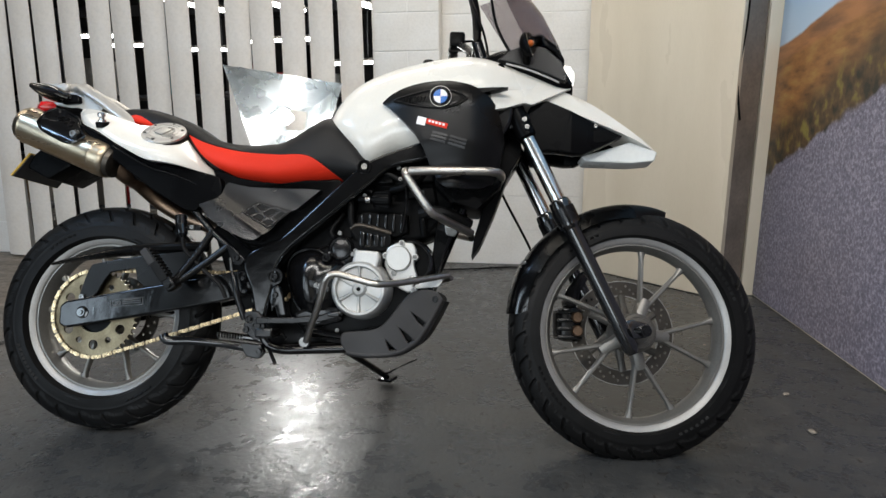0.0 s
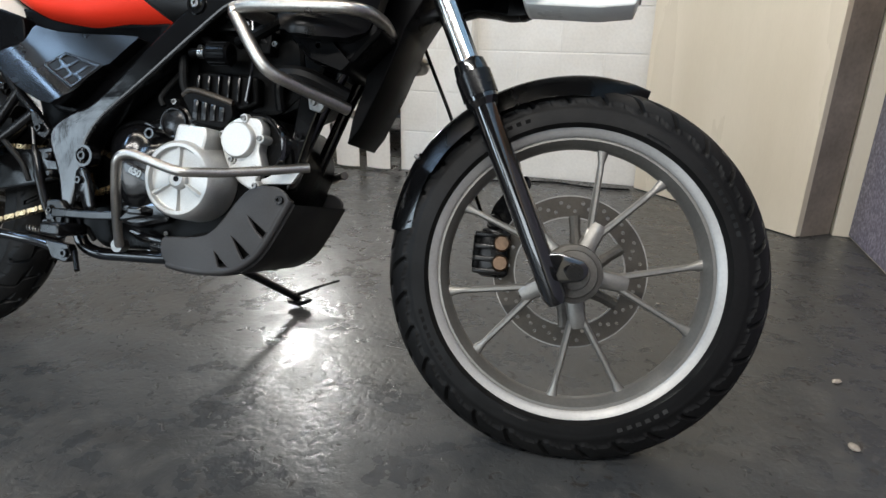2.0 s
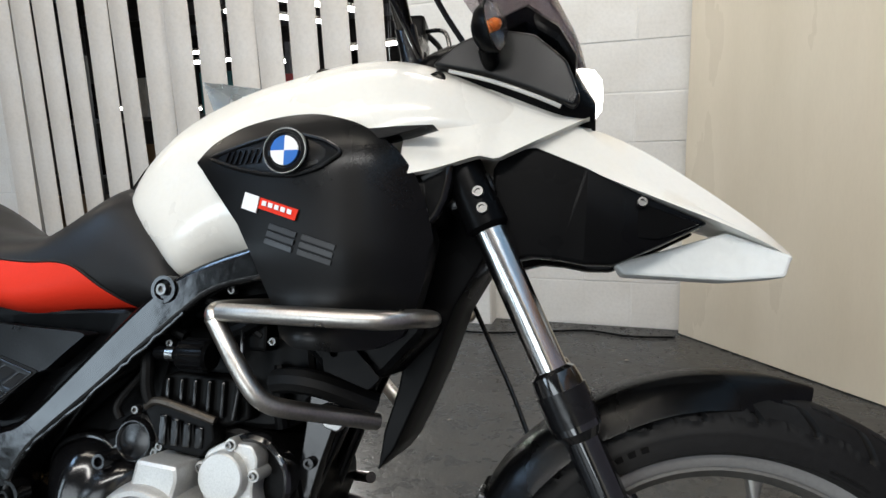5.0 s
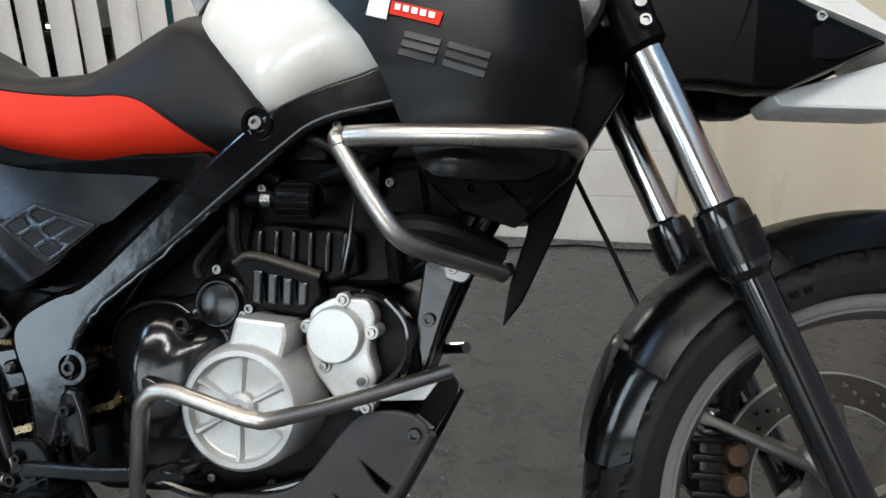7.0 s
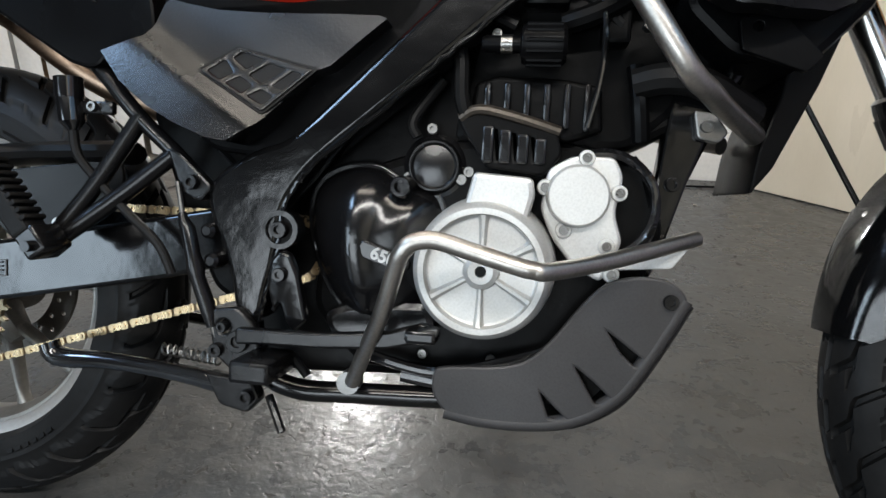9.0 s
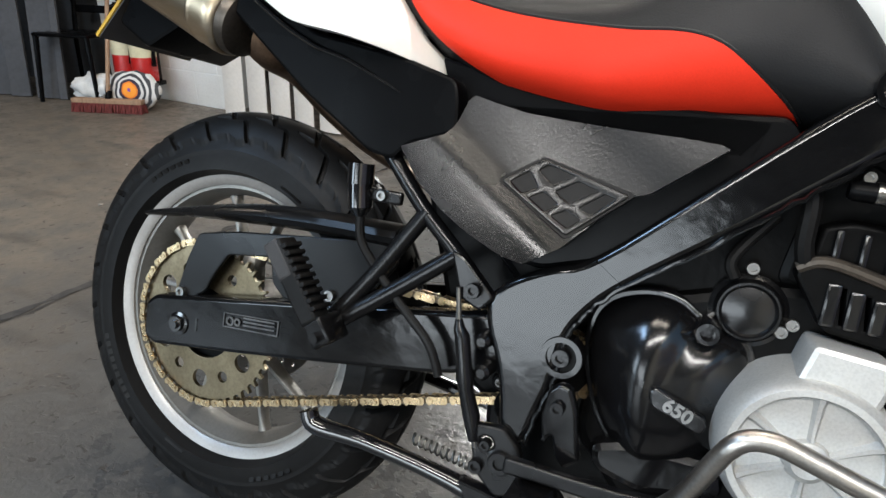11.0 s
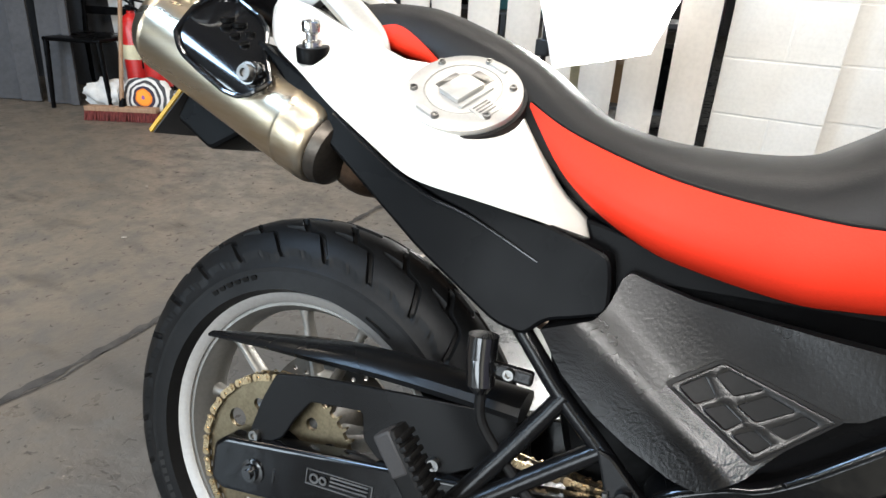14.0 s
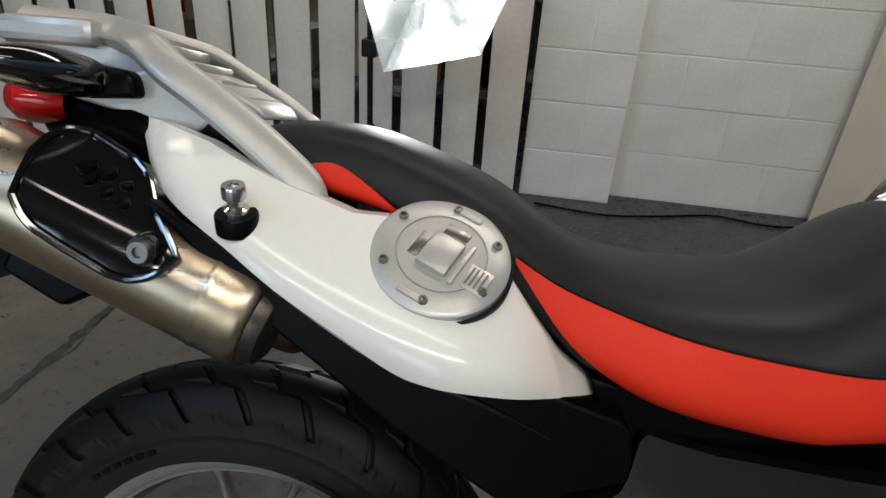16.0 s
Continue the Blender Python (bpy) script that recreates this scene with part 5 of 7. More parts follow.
relay = part("brake_reservoir", tube([(0.262, -0.14, 0.575), (0.262, -0.14, 0.56), (0.266, -0.14, 0.535), (0.267, -0.14, 0.525)], [0.012, 0.0145, 0.0145, 0.006], 1, 18, smooth=False), M_BLACKG, BIKE, "small black brake fluid reservoir")
part("reservoir_cap", tube([(0.2605, -0.14, 0.585), (0.262, -0.14, 0.562)], 0.0155, 1, 18, smooth=False), M_BLACKG, relay)
part("reservoir_bracket", box(0.27, 0.315, -0.138, -0.128, 0.545, 0.56, 0.003), M_BLACKS, relay)
part("bolt", hexbolt(0.292, -0.138, 0.553, 0.006, 0.006), M_STEEL, relay)
part("reservoir_hose", tube([(0.267, -0.14, 0.53), (0.272, -0.14, 0.50), (0.292, -0.14, 0.475), (0.335, -0.14, 0.435), (0.375, -0.14, 0.40), (0.392, -0.138, 0.366)], 0.0055, 6, 10), M_RUBBER, relay)
master = part("brake_master_cylinder", tube([(0.408, -0.145, 0.438), (0.41, -0.145, 0.428), (0.415, -0.145, 0.42), (0.422, -0.145, 0.39), (0.426, -0.145, 0.375), (0.428, -0.145, 0.365), (0.44, -0.145, 0.335), (0.447, -0.145, 0.31)], [0.004, 0.0065, 0.0085, 0.0085, 0.0105, 0.0085, 0.0095, 0.006], 1, 16, smooth=False), M_BLACKS, BIKE, "black rear brake master cylinder")
part("push_rod", tube([(0.402, -0.145, 0.472), (0.409, -0.145, 0.43)], 0.003, 1, 8, smooth=False), M_STEEL, master)
part("pedal_rod", tube([(0.446, -0.145, 0.315), (0.458, -0.143, 0.28)], 0.004, 1, 8, smooth=False), M_STEEL, master)
for u, w in ((0.436, 0.418), (0.441, 0.384)):
    part("mount_lug", lathe([(0, -0.143), (0.005, -0.143), (0.009, -0.139), (0.01, -0.12)], 14, (u, 0, w)), M_BLACKS, master)
bm = pillow(rounded([(0.518, 0.392), (0.528, 0.402), (0.540, 0.400), (0.550, 0.377), (0.560, 0.325), (0.545, 0.312), (0.535, 0.322), (0.528, 0.345), (0.520, 0.331), (0.514, 0.361)], 0.004), -0.152, -0.142, 0.004)
bmesh.ops.rotate(bm, cent=(0.535, -0.147, 0.36), matrix=Matrix.Rotation(radians(5), 3, "X") @ Matrix.Rotation(radians(-4), 3, "Z"), verts=bm.verts)
heel = part("heel_plate", bm, M_FRAME, BIKE, "gloss black heel plate")
part("bolt", hexbolt(0.530, -0.154, 0.376, 0.0075, 0.006), M_BLACKS, heel)
peg_plate = part("peg_bracket", plate(rounded([(0.442, 0.33), (0.478, 0.335), (0.50, 0.315), (0.51, 0.27), (0.48, 0.255), (0.45, 0.28)], 0.008), [[(0.462 + 0.008 * math.cos(a), 0.312 + 0.008 * math.sin(a)) for a in np.linspace(0, 6.28, 12, endpoint=False)]], -0.148, -0.136, 0.003), M_BLACKS, BIKE, "black footpeg bracket")
for u, w, r in ((0.481, 0.297, 0.013), (0.455, 0.285, 0.008), (0.462, 0.312, 0.006)):
    part("bolt", hexbolt(u, -0.148, w, r, 0.007), M_BLACKS, peg_plate)
pedal = part("brake_pedal", pillow(rounded([(0.49, 0.318), (0.56, 0.319), (0.60, 0.321), (0.657, 0.327), (0.695, 0.339), (0.706, 0.333), (0.70, 0.320), (0.658, 0.309), (0.583, 0.303), (0.52, 0.302), (0.49, 0.300)], 0.004), -0.176, -0.166, 0.003), M_BLACKS, BIKE, "flat black brake pedal")
part("pedal_tip", box(0.680, 0.712, -0.20, -0.165, 0.322, 0.336, 0.004), M_BLACKS, pedal)
part("pedal_spring", tube([(0.54, -0.14, 0.285), (0.56, -0.14, 0.262)], 0.005, 1, 8, smooth=False), M_DARK, pedal)
foot = part("rider_peg", box(0.50, 0.545, -0.21, -0.14, 0.268, 0.292, 0.005), M_BLACKS, BIKE, "black rider footpeg")
part("peg_stub", tube([(0.515, -0.14, 0.235), (0.538, -0.155, 0.20)], 0.005, 1, 8, smooth=False), M_BLACKS, foot)
part("brass_fitting", lathe([(0, -0.10), (0.007, -0.10), (0.008, -0.085), (0.011, -0.085), (0.011, -0.06)], 12, (0.578, 0, 0.366)), M_BRASS, BIKE, "brass fitting")

# --- stands
cs = part("centre_stand", tube([(0.222, -0.125, 0.268), (0.236, -0.125, 0.252), (0.30, -0.122, 0.252), (0.38, -0.12, 0.246), (0.44, -0.12, 0.238), (0.484, -0.12, 0.226)], [0.012, 0.0125, 0.0105, 0.0105, 0.012, 0.012], 5, 14), M_BLACKG, BIKE, "black centre stand folded up")
part("stand_shoe", plate(rounded([(0.43, 0.252), (0.49, 0.246), (0.50, 0.225), (0.485, 0.208), (0.45, 0.215)], 0.006), [], -0.132, -0.112, 0.003), M_BLACKS, cs)
part("bolt", hexbolt(0.484, -0.132, 0.228, 0.009, 0.007), M_BLACKS, cs)
part("stand_arm", tube([(0.26, 0.12, 0.26), (0.38, 0.12, 0.246), (0.484, 0.12, 0.226)], 0.0105, 4, 12), M_BLACKG, cs)
spring = []
for k in range(90):
    a = 2 * math.pi * k / 9
    spring.append((0.36 + 0.075 * k / 90 + 0, -0.105 + 0.0065 * math.cos(a), 0.268 - 0.008 * k / 90 + 0.0065 * math.sin(a)))
part("stand_spring", tube(spring, 0.0014, 1, 5, smooth=False), M_STEEL, cs)
SF = (0.748, 0.372, 0.112)
ss = part("side_stand", tube([(0.60, 0.10, 0.245), (0.66, 0.20, 0.20), SF], [0.013, 0.011, 0.010], 4, 12), M_BLACKS, BIKE, "black side stand holding the machine up")
bm = box(-0.028, 0.028, -0.022, 0.022, -0.006, 0.006, 0.004)
bmesh.ops.transform(bm, matrix=Matrix.Translation((0.75, 0.375, 0.106)) @ pose(0, 0, 0, 16, 0, -30), verts=bm.verts)
part("stand_foot", bm, M_BLACKS, ss)
part("stand_loop", tube([(0.745, 0.36, 0.12), (0.80, 0.40, 0.15), (0.835, 0.42, 0.165), (0.842, 0.405, 0.168), (0.80, 0.375, 0.15), (0.745, 0.345, 0.125)], 0.0028, 5, 8), M_BLACKS, ss)
for sgn in (-1, 1):
    part("cradle_tube", tube([(0.47, 0.10 * sgn, 0.33), (0.49, 0.10 * sgn, 0.255), (0.53, 0.10 * sgn, 0.233), (0.60, 0.10 * sgn, 0.234), (0.72, 0.10 * sgn, 0.24), (0.80, 0.09 * sgn, 0.25), (0.88, 0.07 * sgn, 0.33), (0.94, 0.05 * sgn, 0.46), (1.0, 0.045 * sgn, 0.60), (1.09, 0.04 * sgn, 0.77), (1.12, 0.03 * sgn, 0.84)], 0.0125, 6, 12), M_FRAME, frame_part)

# --- engine
CASE = rounded([(0.54, 0.33), (0.55, 0.45), (0.60, 0.50), (0.70, 0.535), (0.80, 0.545), (0.92, 0.52), (0.945, 0.44), (0.90, 0.32), (0.80, 0.262), (0.60, 0.262)], 0.02)
engine = part("engine", plate(CASE, [], -0.085, 0.12, 0.012), M_DARK, BIKE, "black single-cylinder engine with silver clutch cover")
CC = (0.749, 0.394)
part("clutch_cover", lathe([(0, -0.150), (0.056, -0.150), (0.058, -0.151), (0.060, -0.160), (0.066, -0.160), (0.071, -0.155), (0.0745, -0.14), (0.077, -0.115), (0.080, -0.08)], 72, (CC[0], 0, CC[1])), M_COVER, engine, "silver cast clutch cover with six ribs")
part("cover_hub", lathe([(0, -0.157), (0.005, -0.157), (0.006, -0.160), (0.013, -0.161), (0.018, -0.157), (0.020, -0.149)], 32, (CC[0], 0, CC[1])), M_COVER, engine)
# Solid dark disc that reads as the shade of a hole in the hub.
part("hub_hole_disc", lathe([(0, -0.1612), (0.005, -0.1612), (0.005, -0.158), (0, -0.158)], 16, (CC[0], 0, CC[1])), M_DARK, engine)
for k in range(6):
    a = radians(60 * k + 30)
    d, t = Vector((math.cos(a), 0, math.sin(a))), Vector((-math.sin(a), 0, math.cos(a)))
    c0 = Vector((CC[0], 0, CC[1]))
    rings = []
    for r, b, h in ((0.016, 0.0024, -0.156), (0.03, 0.0028, -0.155), (0.05, 0.0035, -0.1555), (0.059, 0.0045, -0.158)):
        q = c0 + d * r
        rings.append([q + t * b * 1.6 + Vector((0, -0.149, 0)), q + t * b * 0.5 + Vector((0, h, 0)), q - t * b * 0.5 + Vector((0, h, 0)), q - t * b * 1.6 + Vector((0, -0.149, 0))])
    part("cover_rib", loft(rings), M_COVER, engine)
part("cover_tower", plate(rounded([(0.722, 0.44), (0.735, 0.497), (0.797, 0.493), (0.80, 0.475), (0.79, 0.435)], 0.006), [], -0.148, -0.08, 0.006), M_COVER, engine)
PC = (0.845, 0.477)
pump = part("pump_plate", plate(rounded([(0.806, 0.462), (0.812, 0.505), (0.838, 0.520), (0.882, 0.520), (0.892, 0.50), (0.885, 0.46), (0.895, 0.43), (0.875, 0.385), (0.845, 0.40), (0.82, 0.43)], 0.008), [], -0.112, -0.075, 0.004), M_COVER, engine, "silver water pump cover")
part("pump_disc", lathe([(0, -0.126), (0.0305, -0.126), (0.0325, -0.124), (0.034, -0.115), (0.034, -0.10)], 48, (PC[0], 0, PC[1])), M_COVER, pump, "round brushed silver cover")
for u, w in ((0.810, 0.485), (0.852, 0.518), (0.888, 0.482), (0.832, 0.440), (0.878, 0.425), (0.885, 0.395)):
    lug = part("pump_lug", lathe([(0, -0.116), (0.008, -0.116), (0.009, -0.112), (0.009, -0.08)], 16, (u, 0, w)), M_COVER, pump)
    part("bolt", hexbolt(u, -0.116, w, 0.0052, 0.005), M_STEEL, pump)
bm = lathe([(0.052, -0.10), (0.057, -0.104), (0.062, -0.10), (0.062, -0.07), (0.052, -0.07)], 56, (0.872, 0, 0.468), closed=True)
part("alternator_rim", bm, M_BLACKG, engine, "gloss black case rim")
OC = (0.684, 0.504)
oil = part("oil_filter_cover", lathe([(0, -0.0945), (0.012, -0.094), (0.0235, -0.0915), (0.0245, -0.0935), (0.0265, -0.0955), (0.0285, -0.0955), (0.0305, -0.0925), (0.032, -0.088), (0.0365, -0.085), (0.038, -0.06)], 48, (OC[0], 0, OC[1])), M_CASE, engine, "gloss black round oil filter cover")
for u, w in ((0.680, 0.546), (0.716, 0.490), (0.724, 0.499), (0.655, 0.49)):
    part("bolt", hexbolt(u, -0.086, w, 0.0062, 0.006), M_STEEL, oil)
GEAR = spline([(0.541, 0.467, 0), (0.558, 0.49, 0), (0.59, 0.502, 0), (0.622, 0.500, 0), (0.650, 0.484, 0), (0.690, 0.470, 0), (0.70, 0.43, 0), (0.695, 0.38, 0), (0.672, 0.340, 0), (0.634, 0.318, 0), (0.598, 0.320, 0), (0.566, 0.35, 0), (0.547, 0.392, 0), (0.538, 0.43, 0)], 5, True)


def gear_v(u, w, s):
    """A domed casing with a rounded upright ridge and a hollow behind it."""
    ridge = 0.598 + 2.0 * (w - 0.41) ** 2
    dome = max(0.0, 1 - s ** 2.2) ** 0.6
    return -0.08 - 0.040 * dome - (0.012 * math.exp(-((u - ridge) / 0.024) ** 2) + 0.008 * math.exp(-((u - 0.66) / 0.04) ** 2)) * dome


rings = []
for s in np.linspace(1, 0.02, 18):
    ring_ = []
    for q in GEAR:
        u, w = 0.615 + (q.x - 0.615) * s, 0.412 + (q.y - 0.412) * s
        ring_.append((u, gear_v(u, w, s), w))
    rings.append(ring_)
gear = part("gear_cover", loft(rings), M_CASE, engine, "rounded black gearbox cover")
part("gear_cover_flange", pillow([(0.615 + (q.x - 0.615) * 1.05, 0.412 + (q.y - 0.412) * 1.05) for q in GEAR], -0.087, -0.06, 0.004), M_CASE, engine)
part("case_socket", lathe([(0.0, -0.112), (0.0065, -0.112), (0.0068, -0.121), (0.0105, -0.121), (0.0125, -0.117), (0.0135, -0.09)], 20, (0.652, 0, 0.478)), M_CASE, engine)
part("gear_cover_foot", plate(rounded([(0.56, 0.33), (0.60, 0.345), (0.69, 0.35), (0.70, 0.31), (0.62, 0.29), (0.57, 0.30)], 0.015), [], -0.105, -0.07, 0.01), M_CASE, engine)
tag = part("number_plate_cast", plate(rounded([(0.612, 0.413), (0.616, 0.418), (0.664, 0.400), (0.668, 0.394), (0.664, 0.383), (0.615, 0.399)], 0.005), [], -0.1365, -0.11, 0.0015), M_CASE, gear, "raised black oval with white figures")
font = bpy.data.curves.new("figures", "FONT")
font.offset = 0.0006
font.body, font.size, font.extrude, font.align_x, font.align_y = "650", 0.019, 0.0006, "CENTER", "CENTER"
txt = new("figures", font)
txt.data.materials.append(M_STEEL)
txt.parent = tag
txt.matrix_local = Matrix.Translation((0.640, -0.1370, 0.4005)) @ pose(0, 0, 0, 90, 19, 0)
# cylinder, head and what hangs about them
head = part("cylinder", plate(rounded([(0.70, 0.53), (0.71, 0.60), (0.73, 0.70), (0.93, 0.73), (0.955, 0.58), (0.90, 0.53)], 0.02), [], -0.075, 0.09, 0.01), M_DARK, engine, "dark cast cylinder and head")
part("head_shield", plate(rounded([(0.712, 0.552), (0.73, 0.566), (0.82, 0.546), (0.826, 0.52), (0.806, 0.496), (0.745, 0.503)], 0.006), [[(0.752 + 0.02 * k, 0.545 - 0.004 * k), (0.755 + 0.02 * k, 0.545 - 0.004 * k), (0.759 + 0.02 * k, 0.512), (0.756 + 0.02 * k, 0.512)] for k in range(3)], -0.112, -0.08, 0.003), M_DARK, head, "dusty finned shield")
part("shield_top", tube([(0.714, -0.108, 0.556), (0.735, -0.112, 0.566), (0.78, -0.112, 0.557), (0.822, -0.108, 0.545)], 0.006, 4, 10), M_PIPE, head, "dusty bronze shield rim")
for k in range(4):
    part("shield_rib", box(0.739 + 0.019 * k, 0.752 + 0.019 * k, -0.1155, -0.108, 0.508, 0.549 - 0.004 * k, 0.003), M_CASE, head)
part("head_block", pillow(rounded([(0.722, 0.560), (0.727, 0.598), (0.75, 0.606), (0.826, 0.603), (0.864, 0.597), (0.868, 0.548), (0.83, 0.535), (0.775, 0.545), (0.742, 0.556)], 0.006), -0.098, -0.07, 0.006), M_DARK, head)
for k in range(6):
    u = 0.738 + 0.0215 * k
    part("fin", box(u, u + 0.0075, -0.106, -0.09, 0.556 - 0.002 * k, 0.597, 0.003), M_CASE, head)
plug = lathe([(0, -0.05), (0.007, -0.05), (0.009, -0.046), (0.009, -0.01), (0.0195, -0.008), (0.021, -0.004), (0.021, 0.034), (0.018, 0.038), (0, 0.038)], 28, (0.785, -0.125, 0.632), "x")
cap_part = part("sensor_cap", plug, M_BLACKP, engine, "ribbed black sensor cap")
for k in range(12):
    a = 2 * math.pi * k / 12
    part("cap_rib", rod((0.782, -0.125 + 0.021 * math.cos(a), 0.632 + 0.021 * math.sin(a)), (0.818, -0.125 + 0.021 * math.cos(a), 0.632 + 0.021 * math.sin(a)), 0.0022, 6), M_BLACKP, cap_part)
part("cap_band", lathe([(0.0092, -0.03), (0.0098, -0.03), (0.0098, -0.018), (0.0092, -0.018)], 20, (0.785, -0.125, 0.632), "x", closed=True), M_STEEL, cap_part)
hoses = [([(0.70, -0.10, 0.66), (0.712, -0.112, 0.62), (0.715, -0.11, 0.575), (0.728, -0.10, 0.545)], 0.0085, M_RUBBER),
         ([(0.855, -0.115, 0.70), (0.862, -0.118, 0.65), (0.86, -0.116, 0.60), (0.85, -0.11, 0.55)], 0.0035, M_BLACKG),
         ([(0.90, -0.09, 0.60), (0.93, -0.10, 0.605), (0.97, -0.095, 0.60), (1.03, -0.06, 0.575)], 0.017, M_RUBBER),
         ([(0.90, -0.08, 0.62), (0.905, -0.09, 0.58), (0.91, -0.085, 0.54)], 0.010, M_DARK),
         ([(0.74, -0.10, 0.70), (0.79, -0.115, 0.71), (0.84, -0.11, 0.69), (0.88, -0.10, 0.66)], 0.007, M_RUBBER),
         ([(0.69, -0.09, 0.60), (0.66, -0.10, 0.555), (0.665, -0.10, 0.535)], 0.006, M_RUBBER),
         ([(0.90, -0.10, 0.52), (0.925, -0.10, 0.49), (0.925, -0.095, 0.44), (0.90, -0.09, 0.40)], 0.005, M_BLACKG),
         ([(0.62, -0.11, 0.285), (0.70, -0.115, 0.272), (0.78, -0.11, 0.29), (0.84, -0.10, 0.31)], 0.0065, M_BLACKG),
         ([(0.66, -0.10, 0.262), (0.72, -0.105, 0.258), (0.78, -0.10, 0.265)], 0.009, M_BLACKG),
         ([(0.82, -0.10, 0.66), (0.86, -0.11, 0.672), (0.90, -0.10, 0.70), (0.92, -0.09, 0.72)], 0.012, M_DARK),
         ([(0.70, -0.095, 0.68), (0.74, -0.11, 0.668), (0.77, -0.11, 0.655)], 0.008, M_DARK)]
for pts, r, m in hoses:
    part("hose", tube(pts, r, 6, 10), m, engine)
for u, w in ((0.845, 0.69), (0.735, 0.665), (0.75, 0.645), (0.71, 0.635), (0.905, 0.655), (0.84, 0.72)):
    part("bolt", hexbolt(u, -0.112, w, 0.0055, 0.007), M_STEEL, engine)
for u, w, du, dw in ((0.72, 0.69, 0.045, 0.03), (0.86, 0.64, 0.03, 0.045), (0.90, 0.685, 0.035, 0.03), (0.775, 0.68, 0.05, 0.028)):
    part("connector_block", box(u, u + du, -0.105, -0.06, w, w + dw, 0.005), M_DARK, engine)
down = part("front_downtube", plate(rounded([(0.945, 0.615), (0.99, 0.611), (0.985, 0.56), (0.965, 0.50), (0.945, 0.43), (0.932, 0.39), (0.892, 0.392), (0.927, 0.456)], 0.006), [], -0.075, -0.04, 0.003), M_FRAME, BIKE, "black front downtube")
part("bolt", hexbolt(0.948, -0.075, 0.495, 0.008, 0.008), M_BLACKS, down)
part("bar_lug", plate(rounded([(0.962, 0.575), (0.985, 0.572), (1.0, 0.552), (0.99, 0.54), (0.968, 0.545)], 0.005), [], -0.088, -0.075, 0.002), M_STEEL, down)
part("bolt", hexbolt(0.976, -0.088, 0.558, 0.007, 0.006), M_STEEL, down)
part("alloy_bracket", plate(rounded([(0.885, 0.398), (0.95, 0.404), (0.968, 0.43), (0.93, 0.428), (0.89, 0.415)], 0.004), [], -0.10, -0.09, 0.001), M_COVER, down)

# dark air box and inner panels behind the frame
part("air_box", plate(rounded([(0.42, 0.50), (0.30, 0.60), (0.40, 0.67), (0.66, 0.70), (0.90, 0.78), (1.05, 0.78), (0.96, 0.56), (0.90, 0.53), (0.70, 0.52), (0.58, 0.46), (0.50, 0.42)], 0.02), [], -0.07, 0.09, 0.01), M_DARK, BIKE, "dark air box between the frame rails")
part("inner_panel", plate(rounded([(0.315, 0.60), (0.40, 0.675), (0.68, 0.69), (0.70, 0.665), (0.57, 0.535), (0.48, 0.505), (0.43, 0.51), (0.37, 0.555)], 0.01), [], -0.118, -0.08, 0.006), M_BLACKP, BIKE, "black inner side panel")
part("rear_shock", tube([(0.40, 0, 0.46), (0.44, 0, 0.66)], 0.035, 1, 20, smooth=False), M_DARK, BIKE, "dark rear shock absorber")
part("inner_fender", plate(rounded([(0.31, 0.56), (0.36, 0.42), (0.40, 0.34), (0.46, 0.30), (0.50, 0.36), (0.46, 0.50), (0.36, 0.60)], 0.01), [], -0.06, 0.06, 0.01), M_DARK, BIKE, "dark inner fender")

part("lower_case", plate(rounded([(0.42, 0.40), (0.56, 0.43), (0.62, 0.33), (0.84, 0.30), (0.86, 0.262), (0.70, 0.248), (0.50, 0.238), (0.43, 0.28)], 0.012), [], -0.05, 0.08, 0.008), M_DARK, engine, "dark lower engine casting")
for k, (u, w) in enumerate(((0.45, 0.36), (0.58, 0.31), (0.64, 0.30), (0.68, 0.285), (0.76, 0.285), (0.62, 0.335))):
    part("case_boss", lathe([(0, -0.085), (0.009, -0.085), (0.012, -0.08), (0.013, -0.04)], 16, (u, 0, w)), M_DARK, engine)
    part("bolt", hexbolt(u, -0.085, w, 0.0055, 0.005), M_STEEL, engine)
# --- skid plate: two slotted sides joined by a belly
SKID = softened([(0.699, 0.276), (0.708, 0.284), (0.785, 0.288), (0.818, 0.309), (0.862, 0.373), (0.888, 0.393), (0.93, 0.398), (0.955, 0.388), (0.965, 0.370), (0.943, 0.326), (0.901, 0.257), (0.864, 0.232), (0.825, 0.222), (0.761, 0.220), (0.718, 0.227), (0.699, 0.251)])
SLOTS = [rounded(q, 0.002, 2) for q in ([(0.818, 0.264), (0.830, 0.252), (0.848, 0.236), (0.828, 0.237)], [(0.853, 0.295), (0.872, 0.281), (0.895, 0.261), (0.876, 0.257), (0.868, 0.270)], [(0.884, 0.336), (0.902, 0.323), (0.926, 0.306), (0.914, 0.301), (0.900, 0.313)])]
skid = part("skid_plate", plate(SKID, SLOTS, -0.128, -0.120, 0.003), M_GREYP, BIKE, "dark grey plastic engine guard with three slots")
part("skid_side", plate(SKID, SLOTS, 0.120, 0.128, 0.003), M_GREYP, skid)
edge = [(0.965, 0.37), (0.943, 0.326), (0.922, 0.288), (0.901, 0.257), (0.864, 0.232), (0.825, 0.222), (0.761, 0.220), (0.718, 0.227)]
edge = softened(edge, False)
bm = bmesh.new()
cols = []
for v in (-0.121, -0.118, 0.118, 0.121):
    cols.append([bm.verts.new((u + (0.006 if abs(v) < 0.12 else 0), v, w - (0.004 if abs(v) < 0.12 else 0))) for u, w in edge])
